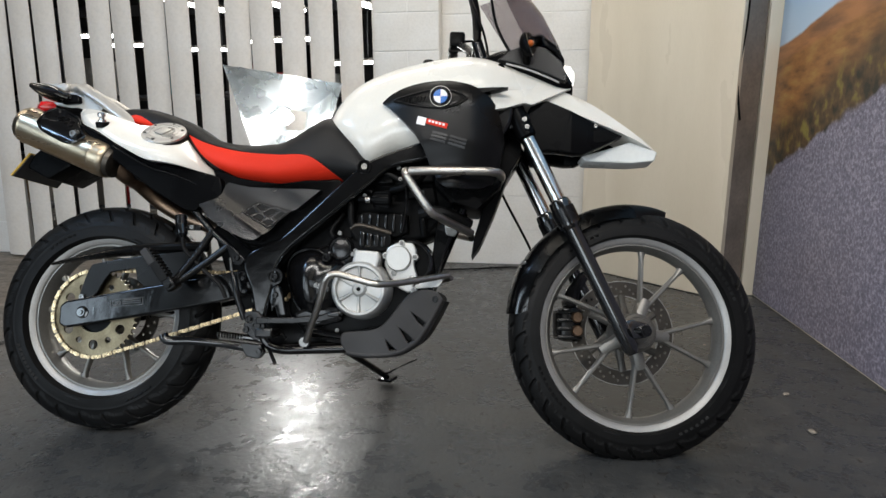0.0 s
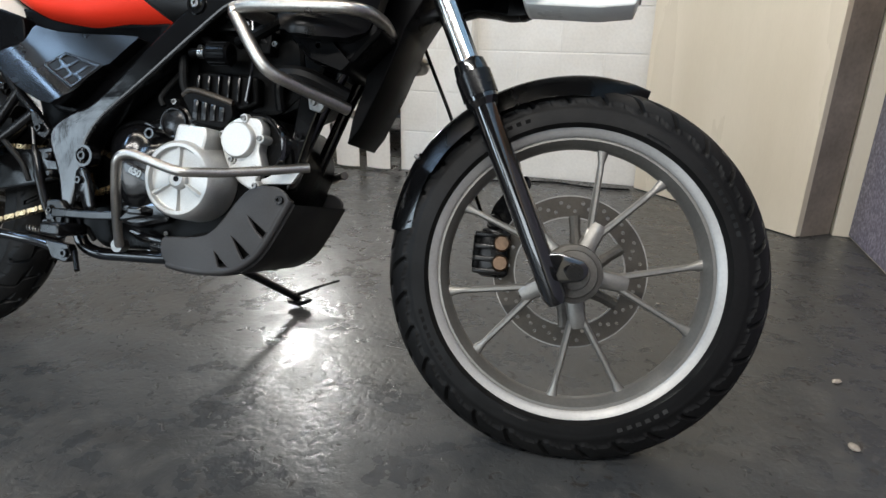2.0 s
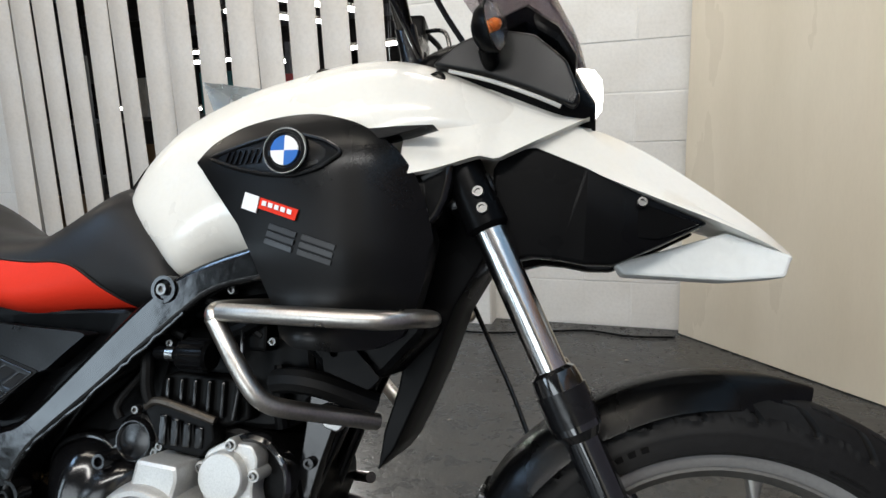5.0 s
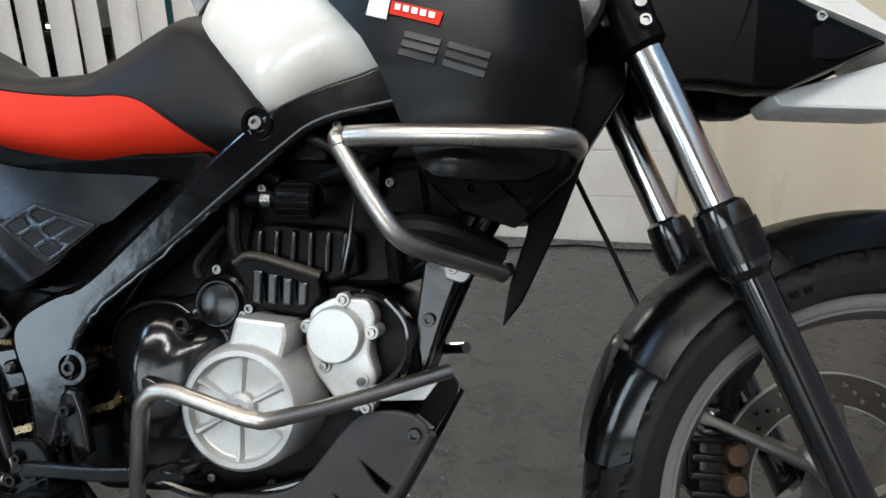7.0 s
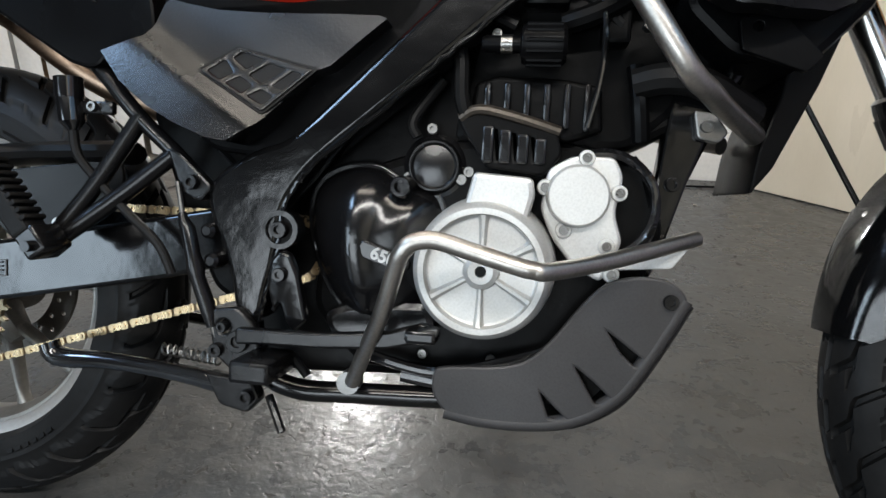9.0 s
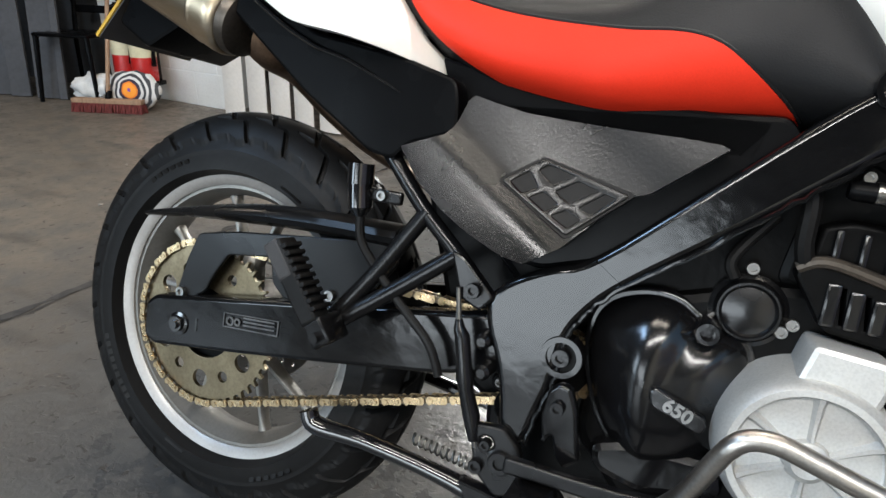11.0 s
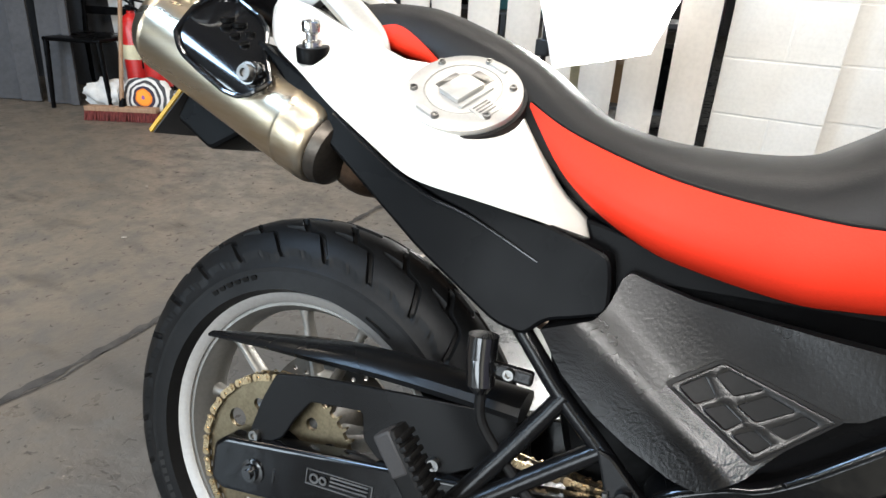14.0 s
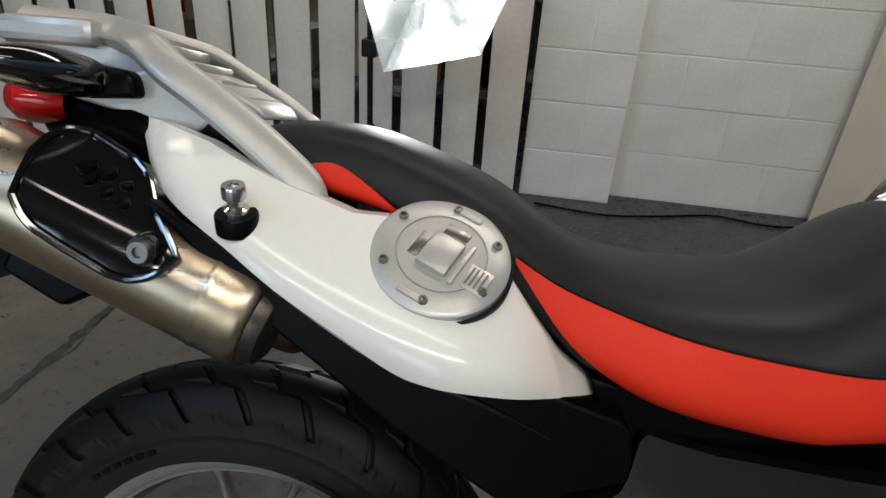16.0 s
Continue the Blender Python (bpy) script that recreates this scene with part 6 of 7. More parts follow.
for a, b in zip(cols, cols[1:]):
    for i in range(len(edge) - 1):
        bm.faces.new((a[i], a[i + 1], b[i + 1], b[i]))
bmesh.ops.solidify(bm, geom=list(bm.faces), thickness=0.006)
part("skid_belly", bm, M_GREYP, skid)
part("skid_edge", tube([(u - 0.004, -0.1205, w + 0.004) for u, w in edge], 0.0085, 2, 12), M_GREYP, skid)
part("bolt", hexbolt(0.945, -0.128, 0.372, 0.008, 0.006), M_BLACKS, skid)
# dark plates inside the slots
part("skid_liner", plate(rounded([(0.80, 0.25), (0.85, 0.34), (0.91, 0.36), (0.925, 0.31), (0.86, 0.245)], 0.01), [], -0.112, -0.108), M_DARK, skid)

# --- crash bars
UP = [(1.10, -0.03, 0.69), (1.113, -0.11, 0.693), (1.108, -0.165, 0.694), (1.09, -0.198, 0.692), (1.044, -0.208, 0.692), (0.933, -0.208, 0.693), (0.88, -0.198, 0.693)]
STUB = [(0.89, -0.10, 0.70), (0.875, -0.15, 0.698), (0.868, -0.19, 0.694), (0.873, -0.197, 0.682)]
DOWN = [(0.868, -0.195, 0.687), (0.901, -0.195, 0.637), (0.925, -0.192, 0.603), (0.94, -0.183, 0.588), (0.955, -0.168, 0.581), (0.981, -0.13, 0.571), (1.034, -0.06, 0.553)]
LOWB = [(0.609, -0.13, 0.257), (0.632, -0.165, 0.303), (0.657, -0.20, 0.352), (0.674, -0.222, 0.400), (0.680, -0.228, 0.414), (0.689, -0.23, 0.424), (0.702, -0.23, 0.428), (0.717, -0.23, 0.4275), (0.742, -0.23, 0.421), (0.788, -0.23, 0.409), (0.803, -0.229, 0.4065), (0.818, -0.222, 0.4055), (0.875, -0.17, 0.414), (0.976, -0.085, 0.437)]
for sgn in (1, -1):
    flip = lambda pts: [(u, v * sgn, w) for u, v, w in pts]
    cb = part("crash_bar", tube(flip(UP), 0.0112, 8, 18), M_BARS, BIKE, "satin steel crash bar")
    part("bar_strut", tube(flip(DOWN), 0.0112, 8, 18), M_BARS, cb)
    part("bar_stub", tube(flip(STUB), 0.0112, 6, 18), M_BARS, cb)
    part("lower_bar", tube(flip(LOWB), 0.0087, 6, 18), M_BARS, cb)
    part("bar_end", lathe([(0, 0.0), (0.013, 0.0), (0.013, 0.02), (0, 0.02)], 20, (0.604, -0.132 if sgn > 0 else 0.112, 0.255)), M_STEEL, cb)

# --- inner deflector under the headstock
bm = plate(rounded([(1.085, 0.86), (1.165, 0.86), (1.172, 0.775), (1.152, 0.742), (1.131, 0.706), (1.118, 0.667), (1.098, 0.61), (1.058, 0.518), (1.035, 0.487), (1.042, 0.54), (1.06, 0.60), (1.075, 0.70)], 0.006), [], -0.055, 0.09, 0.003)
part("inner_deflector", bm, M_BLACKP, BIKE, "black rubber splash deflector")
part("radiator", plate(rounded([(1.0, 0.75), (1.05, 0.76), (1.085, 0.66), (1.04, 0.62)], 0.01), [], -0.12, 0.14, 0.004), M_DARK, BIKE, "dark radiator")

# --- silencer and pipe
A, Bp = Vector((-0.218, -0.107, 0.846)), Vector((0.052, -0.110, 0.734))
ax = (Bp - A).normalized()
prof = [(-0.005, 0.03), (-0.004, 0.044), (0.0, 0.0485), (0.012, 0.0525), (0.016, 0.0535), (0.018, 0.0525), (0.021, 0.0525), (0.08, 0.0525), (0.16, 0.0525), (0.2345, 0.0525), (0.2365, 0.0527), (0.2385, 0.0534), (0.2405, 0.0534), (0.2425, 0.0527), (0.2445, 0.0525), (0.263, 0.0525), (0.267, 0.0523), (0.274, 0.0515), (0.280, 0.049), (0.282, 0.046)]
bm = tube([A + ax * d for d, r in prof], [r for d, r in prof], 1, 48, smooth=False)
muffler = part("muffler", bm, M_MUFFLER, BIKE, "round bronze-tinted steel muffler")
part("muffler_mouth", tube([A - ax * 0.0045, A + ax * 0.01], 0.026, 1, 28, smooth=False), M_DARK, muffler)
end_prof = [(0.276, 0.0465), (0.286, 0.046), (0.294, 0.043), (0.299, 0.034), (0.300, 0.02)]
part("muffler_end", tube([A + ax * d for d, r in end_prof], [r for d, r in end_prof], 1, 40, smooth=False), M_PIPE, muffler, "dark brown muffler end cap")
part("muffler_neck", tube([A + ax * 0.27 + Vector((0, 0.02, 0.0)), Vector((0.055, -0.06, 0.715)), Vector((0.06, 0.0, 0.70)), Vector((0.10, 0.045, 0.652)), Vector((0.165, 0.055, 0.612)), Vector((0.26, 0.05, 0.578)), Vector((0.36, 0.03, 0.55))], [0.03, 0.03, 0.027, 0.024, 0.022, 0.021, 0.02], 5, 24), M_BRONZE, muffler, "burnt bronze exhaust pipe")
sh_hi = lin([(-0.146, 0.853), (-0.142, 0.885), (-0.132, 0.908), (-0.111, 0.908), (-0.073, 0.888), (-0.054, 0.868), (-0.042, 0.840), (-0.017, 0.804), (-0.012, 0.796)])
sh_lo = lin([(-0.146, 0.851), (-0.142, 0.826), (-0.125, 0.808), (-0.102, 0.795), (-0.066, 0.777), (-0.05, 0.773), (-0.034, 0.775), (-0.018, 0.785), (-0.012, 0.795)])


bm = bmesh.new()
grid = []
for u in np.linspace(-0.146, -0.012, 36):
    mid = A.z + (u - A.x) * ax.z / ax.x
    lo_, hi_ = sh_lo(u) - mid, max(sh_hi(u), sh_lo(u) + 0.0005) - mid
    R_, turn = 0.0585, 0.8   # wraps the barrel, then stands off it straight up
    row = []
    for h in np.linspace(lo_, hi_, 16):
        th, up = min(h / R_, turn), max(h - R_ * turn, 0)
        row.append(bm.verts.new((u, A.y - R_ * math.cos(th) + up * math.sin(turn), mid + R_ * math.sin(th) + up * math.cos(turn))))
    grid.append(row)
for p, q in zip(grid, grid[1:]):
    for k in range(15):
        bm.faces.new((p[k], q[k], q[k + 1], p[k + 1]))
bmesh.ops.recalc_face_normals(bm, faces=bm.faces)
bmesh.ops.solidify(bm, geom=list(bm.faces), thickness=0.004)
shield = part("heat_shield", bm, M_BLACKG, muffler, "gloss black muffler heat shield")


def on_shield(u, w, out=0.0):
    """A point on the heat shield at the height w along its wrap."""
    mid = A.z + (u - A.x) * ax.z / ax.x
    th, up = min((w - mid) / 0.0585, 0.8), max(w - mid - 0.0585 * 0.8, 0)
    n_ = Vector((0, -math.cos(th), math.sin(th)))
    return Vector((u, A.y, mid)) + n_ * (0.0585 + out) + Vector((0, math.sin(0.8), math.cos(0.8))) * up


edge_us = list(np.linspace(-0.143, -0.014, 16))
loop = [on_shield(u, sh_lo(u) + 0.002, 0.0025) for u in edge_us] + [on_shield(u, sh_hi(u) - 0.002, 0.0025) for u in reversed(edge_us)]
part("shield_rim", tube(loop + loop[:1], 0.003, 2, 8), M_BLACKG, shield)
# Dark discs laid on the shield stand in for the shade in its holes.
for u, w, r_ in ((-0.082, 0.848, 0.0058), (-0.066, 0.839, 0.0058), (-0.098, 0.858, 0.0065), (-0.070, 0.858, 0.0055), (-0.088, 0.868, 0.0085), (-0.104, 0.872, 0.0085)):
    c_ = on_shield(u, w, 0.0012)
    hole = lathe([(0, 0.0008), (r_ * 0.8, 0.0008), (r_, 0.0004), (r_, -0.004)], 18, axis="z")
    bmesh.ops.transform(hole, matrix=Matrix.Translation(c_) @ (c_ - Vector((c_.x, A.y, A.z + (u - A.x) * ax.z / ax.x))).to_track_quat("Z", "Y").to_matrix().to_4x4(), verts=hole.verts)
    part("shield_hole_disc", hole, M_DARK, shield)
part("shield_washer", lathe([(0.0, -0.168), (0.012, -0.168), (0.0135, -0.164), (0.0135, -0.15)], 24, (-0.036, 0, 0.800)), M_BLACKG, shield)
part("bolt", lathe([(0.0, -0.171), (0.004, -0.171), (0.0045, -0.174), (0.0085, -0.174), (0.0095, -0.17), (0.0095, -0.162)], 20, (-0.036, 0, 0.800)), M_STEEL, shield)

# --- rear rack, grab rail, lamps and plate
RAIL = [(u, v + 0.006, w - 0.02) for u, v, w in ((-0.23, -0.035, 1.0), (-0.16, -0.04, 0.998), (-0.126, -0.046, 0.993), (-0.088, -0.075, 0.984), (-0.052, -0.095, 0.962), (-0.017, -0.10, 0.941), (0.023, -0.104, 0.914), (0.052, -0.108, 0.893), (0.072, -0.112, 0.876), (0.08, -0.114, 0.86))]


def strap(pts, half, thick):
    """A flat bar with rounded edges along a line, its broad face turned out and up."""
    line_ = spline(pts, 6)
    rings = []
    for i, p in enumerate(line_):
        d = (line_[min(i + 1, len(line_) - 1)] - line_[max(i - 1, 0)]).normalized()
        n_ = Vector((0.15, -0.75, 0.65))
        n_ = (n_ - d * n_.dot(d)).normalized()
        t_ = d.cross(n_)
        rings.append([p + t_ * half * math.copysign(abs(math.cos(f)) ** 0.6, math.cos(f)) + n_ * thick * math.copysign(abs(math.sin(f)) ** 0.6, math.sin(f)) for f in [2 * math.pi * k / 16 for k in range(16)]])
    return loft(rings)


rack = part("grab_rail", strap(RAIL, 0.0165, 0.009), M_RAIL, BIKE, "grey alloy grab rail and luggage rack")
part("grab_arm", mirrored(strap(RAIL, 0.0165, 0.009)), M_RAIL, rack)
part("rack_block", box(-0.235, -0.14, -0.062, 0.062, 0.958, 0.983, 0.008), M_RAIL, rack)
part("rack_plate", plate(rounded([(-0.20, 0.965), (-0.09, 0.958), (-0.04, 0.942), (0.012, 0.918), (0.02, 0.905), (-0.04, 0.92), (-0.10, 0.93), (-0.20, 0.942)], 0.006), [], -0.05, 0.05, 0.004), M_RAIL, rack)
for k in range(4):
    part("rack_rib", box(-0.088 + 0.026 * k, -0.078 + 0.026 * k, -0.045, 0.045, 0.955 - 0.013 * k, 0.968 - 0.014 * k, 0.003), M_RAIL, rack)
part("rack_strut", plate(rounded([(-0.175, 0.925), (-0.16, 0.935), (-0.10, 0.938), (-0.07, 0.945), (-0.02, 0.905), (-0.05, 0.878), (-0.09, 0.898), (-0.17, 0.915)], 0.006), [], -0.07, -0.055, 0.003), M_RAIL, rack)


def pod():
    rings = []
    for s in np.linspace(0, 1, 14):
        r = 0.024 * math.sin(math.pi * (0.05 + 0.72 * s)) ** 0.7
        c = Vector((-0.17, -0.166, 0.937)).lerp(Vector((-0.128, -0.076, 0.930)), s)
        rings.append([c + Vector((0.55, -0.25, 0)) * r * 1.9 * math.cos(f) + Vector((0, 0, 1)) * r * 0.85 * math.sin(f) for f in np.linspace(0, 2 * math.pi, 18, endpoint=False)])
    return loft(rings)


ind = part("rear_indicator", pod(), M_BLACKG, BIKE, "black rear indicator pod")
part("indicator_stalk", plate(rounded([(-0.15, 0.946), (-0.09, 0.938), (-0.085, 0.916), (-0.14, 0.912)], 0.008), [], -0.086, -0.054, 0.004), M_BLACKP, ind)
part("bolt", hexbolt(-0.1165, -0.086, 0.930, 0.0075, 0.006), M_STEEL, ind)
part("rear_indicator_left", mirrored(pod()), M_BLACKG, BIKE, "black rear indicator pod")
tl = lathe([(0, -0.03), (0.014, -0.029), (0.026, -0.02), (0.030, -0.005), (0.03, 0.02), (0, 0.025)], 28, (0, 0, 0))
bmesh.ops.transform(tl, matrix=Matrix.Translation((-0.205, -0.04, 0.908)) @ pose(0, 0, 0, 0, 0, -60) @ Matrix.Diagonal((1.5, 1, 0.8, 1)), verts=tl.verts)
part("tail_lamp", tl, M_REDLENS, BIKE, "red tail lamp lens")
ph = part("plate_holder", plate(rounded([(-0.16, 0.83), (-0.235, 0.775), (-0.255, 0.735), (-0.19, 0.70), (-0.12, 0.74)], 0.01), [], -0.05, 0.11, 0.006), M_BLACKP, BIKE, "black number plate holder")
bm = box(-0.003, 0.003, -0.095, 0.095, -0.04, 0.045, 0.001)
bmesh.ops.transform(bm, matrix=Matrix.Translation((-0.276, 0.045, 0.742)) @ pose(0, 0, 0, 0, 39, 0), verts=bm.verts)
part("number_plate", bm, M_YELLOW, ph, "yellow number plate seen from behind")
bm = box(0.0035, 0.006, -0.093, 0.093, -0.038, 0.043, 0.001)
bmesh.ops.transform(bm, matrix=Matrix.Translation((-0.276, 0.045, 0.742)) @ pose(0, 0, 0, 0, 39, 0), verts=bm.verts)
part("plate_back", bm, M_GREYP, ph)

# --- beak, cowl, screen and bars
B_U = [1.215, 1.285, 1.336, 1.387, 1.462, 1.515, 1.543]
b_top = fine(B_U, [0.972, 0.957, 0.938, 0.910, 0.858, 0.818, 0.793])
b_ridge = fine(B_U, [0.950, 0.943, 0.908, 0.871, 0.831, 0.806, 0.788])
b_low = fine(B_U, [0.915, 0.889, 0.867, 0.846, 0.818, 0.796, 0.781])
b_wide = fine(B_U, [0.090, 0.090, 0.087, 0.083, 0.066, 0.046, 0.030])
b_edge = fine(B_U, [0.072, 0.070, 0.064, 0.058, 0.045, 0.032, 0.022])
b_crown = fine(B_U, [0.040, 0.034, 0.030, 0.028, 0.024, 0.018, 0.012])


def beak_ring(u):
    """A crisp-edged section: two sloping sides, two bevels and a narrow crown."""
    right = [(-b_wide(u) + 0.012, b_low(u) - 0.002), (-b_wide(u), b_low(u)), (-b_wide(u) + 0.002, b_low(u) + 0.004), (-b_edge(u) - 0.002, b_ridge(u) - 0.004), (-b_edge(u) + 0.002, b_ridge(u) + 0.001), (-b_crown(u) - 0.004, b_top(u) - 0.003), (-b_crown(u) + 0.004, b_top(u))]
    return [(u, v, w) for v, w in right] + [(u, -v, w) for v, w in reversed(right)]


beak = part("beak", loft([beak_ring(u) for u in np.linspace(1.215, 1.543, 34)]), M_WHITE, BIKE, "white pointed front beak with crisp edges", smooth=22)
# the shoulder of the tank cover that ends in a point over the beak
h_lo = lin([(1.085, 0.862), (1.12, 0.872), (1.173, 0.893), (1.194, 0.890), (1.204, 0.896), (1.25, 0.922), (1.303, 0.952)])
h_hi = fine([1.085, 1.13, 1.18, 1.23, 1.27, 1.303], [0.995, 0.998, 0.994, 0.982, 0.968, 0.955])


def shoulder_v(u, w):
    lo, hi = h_lo(u), h_hi(u)
    k = min(1.0, max(0.0, (w - lo) / max(hi - lo, 0.001)))
    out = float(np.interp(u, [1.085, 1.13, 1.18, 1.24, 1.303], [-0.168, -0.148, -0.128, -0.105, -0.077]))
    return out * (1 - 0.42 * k ** 1.8) + 0.004 * math.sin(math.pi * k)


for sgn in (-1, 1):
    bm = side_skin(np.linspace(1.085, 1.303, 30), h_lo, h_hi, shoulder_v, 14, 0.016)
    part("tank_shoulder", bm if sgn < 0 else mirrored(bm), M_WHITE, tank, "white pointed shoulder of the tank cover")
LIP = rounded([(1.335, 0.772), (1.40, 0.79), (1.468, 0.812), (1.541, 0.785), (1.533, 0.758), (1.471, 0.752), (1.345, 0.757)], 0.005)
part("beak_lip", plate(LIP, [], -0.04, 0.04, 0.004), M_LIP, beak, "milky translucent lower lip")
BS = rounded([(1.185, 0.885), (1.20, 0.908), (1.238, 0.912), (1.30, 0.885), (1.374, 0.848), (1.442, 0.819), (1.385, 0.79), (1.333, 0.766), (1.30, 0.766), (1.265, 0.772), (1.235, 0.774), (1.205, 0.766), (1.186, 0.80)], 0.005)
for sgn in (-1, 1):
    bm = plate(BS, [], -0.092, -0.05, 0.004, lambda p: (p.x, p.y * (1 - max(0, p.x - 1.3) * 1.6), p.z))
    side = part("beak_side", bm if sgn < 0 else mirrored(bm), M_BLACKP, BIKE, "black plastic beak underside panel")
    if sgn < 0:
        part("side_tip", plate(rounded([(1.355, 0.846), (1.432, 0.817), (1.385, 0.797), (1.33, 0.80)], 0.004), [], -0.083, -0.07, 0.002), M_BLACKP, side)
        part("bolt", hexbolt(1.366, -0.086, 0.842, 0.006, 0.006), M_STEEL, side)
c_top = fine([1.06, 1.12, 1.20, 1.27, 1.31], [1.062, 1.078, 1.075, 1.05, 0.99])
c_bot = fine([1.06, 1.12, 1.20, 1.27, 1.31], [1.02, 1.0, 0.97, 0.94, 0.94])
c_half = fine([1.06, 1.12, 1.20, 1.27, 1.31], [0.05, 0.085, 0.095, 0.085, 0.06])
cowl = part("headlamp_cowl", body(np.linspace(1.06, 1.31, 20), c_half, c_top, c_bot, 2.6, 28, 0.2), M_BLACKP, BIKE, "black instrument and headlamp cowl")
bm = bmesh.new()
rows = []
for s in np.linspace(0, 1, 14):
    u0 = float(np.interp(s, [0, 0.35, 0.7, 1], [1.312, 1.285, 1.235, 1.165]))
    w0 = float(np.interp(s, [0, 0.35, 0.7, 1], [0.985, 1.09, 1.19, 1.29]))
    half = float(np.interp(s, [0, 0.35, 0.7, 1], [0.07, 0.12, 0.135, 0.10]))
    rows.append([bm.verts.new((u0 - 0.115 * abs(f) ** 1.7, half * f, w0 - 0.01 * f * f)) for f in np.linspace(-1, 1, 15)])
for a, b in zip(rows, rows[1:]):
    for i in range(14):
        bm.faces.new((a[i], a[i + 1], b[i + 1], b[i]))
bmesh.ops.solidify(bm, geom=list(bm.faces), thickness=0.003)


def tinted(name, colour, rough=0.03):
    m = bpy.data.materials.new(name)
    m.use_nodes = True
    b = m.node_tree.nodes["Principled BSDF"]
    b.inputs["Base Color"].default_value = (*colour, 1)
    b.inputs["Roughness"].default_value = rough
    b.inputs["Transmission Weight"].default_value = 1.0
    b.inputs["IOR"].default_value = 1.1
    return m


for sgn in (-1, 1):
    wing = pillow(rounded([(1.100, 1.024), (1.135, 1.052), (1.18, 1.068), (1.235, 1.056), (1.275, 1.02), (1.292, 0.972), (1.285, 0.960), (1.23, 0.985), (1.17, 1.008)], 0.006), -0.098, -0.08, 0.004)
    part("cowl_wing", wing if sgn < 0 else mirrored(wing), M_PANELB, cowl, "black angular cowl wing")
    # Pale strip added where a bright gap shows under the wing.
    part("cowl_gap_line", tube([(1.125, 0.099 * sgn, 1.013), (1.18, 0.100 * sgn, 0.997), (1.235, 0.097 * sgn, 0.976), (1.268, 0.092 * sgn, 0.962)], 0.0028, 4, 8), M_RAIL, cowl, "thin pale line in place of the bright gap under the cowl")
part("windscreen", bm, tinted("smoked_screen", (0.42, 0.36, 0.38)), BIKE, "smoked plastic windscreen")
part("screen_mount", loft([ring(u, 0.075, t, t - 0.05, 2.6, 20) for u, t in ((1.17, 1.10), (1.22, 1.12), (1.262, 1.09), (1.285, 1.05))]), M_BLACKP, cowl)
lens = lathe([(0, -0.02), (0.03, -0.018), (0.05, -0.008), (0.055, 0.01), (0.05, 0.03)], 28, (0, 0, 0))
bmesh.ops.scale(lens, vec=(0.72, 1, 0.72), verts=lens.verts)
bmesh.ops.transform(lens, matrix=Matrix.Translation((1.30, 0, 1.005)) @ pose(0, 0, 0, 0, -12, 90) @ Matrix.Diagonal((1.25, 1, 0.95, 1)), verts=lens.verts)
part("headlamp_lens", lens, glow("lit_headlamp", (1.0, 0.96, 0.88), 6.0), cowl, "lit clear headlamp")
M_CLEAR = tinted("clear_indicator_lens", (0.9, 0.88, 0.86), 0.12)
M_BULB = mat("amber_bulb", (0.85, 0.18, 0.02), 0.3, 0, 0.1, 20, 100, 0)
for sgn in (-1, 1):
    at = Matrix.Translation((1.184, 0.127 * sgn, 1.056)) @ Matrix.Rotation(radians(18 * sgn), 4, "Z") @ Matrix.Rotation(radians(-14), 4, "Y")
    shell = lathe([(0, -0.026), (0.012, -0.024), (0.022, -0.015), (0.026, -0.002), (0.026, 0.001), (0.0, 0.001)], 26, axis="x")
    glass = lathe([(0.0, 0.002), (0.0245, 0.002), (0.023, 0.009), (0.014, 0.016), (0.0, 0.018)], 26, axis="x")
    bulb = lathe([(0.0, 0.0015), (0.008, 0.0015), (0.008, 0.006), (0.004, 0.011), (0, 0.0115)], 16, axis="x")
    for b_ in (shell, glass):
        bmesh.ops.transform(b_, matrix=at @ Matrix.Diagonal((1, 0.8, 1.35, 1)), verts=b_.verts)
    bmesh.ops.transform(bulb, matrix=at, verts=bulb.verts)
    fi = part("front_indicator", shell, M_BLACKP, BIKE, "black front indicator pod")
    part("indicator_lens", glass, M_CLEAR, fi, "clear indicator lens")
    part("indicator_bulb", bulb, M_BULB, fi, "amber bulb")
    part("indicator_stalk", tube([(1.176, 0.12 * sgn, 1.032), (1.178, 0.105 * sgn, 1.022), (1.18, 0.09 * sgn, 1.02)], 0.010, 3, 12), M_BLACKP, fi)
bar = part("handlebar", steered(tube([(0.985, -0.33, 1.215), (0.992, -0.22, 1.22), (1.03, -0.12, 1.15), (1.04, -0.05, 1.10), (1.04, 0.05, 1.10), (1.03, 0.12, 1.15), (0.992, 0.22, 1.22), (0.985, 0.33, 1.215)], 0.0125, 6, 14)), M_BLACKS, BIKE, "black handlebar")
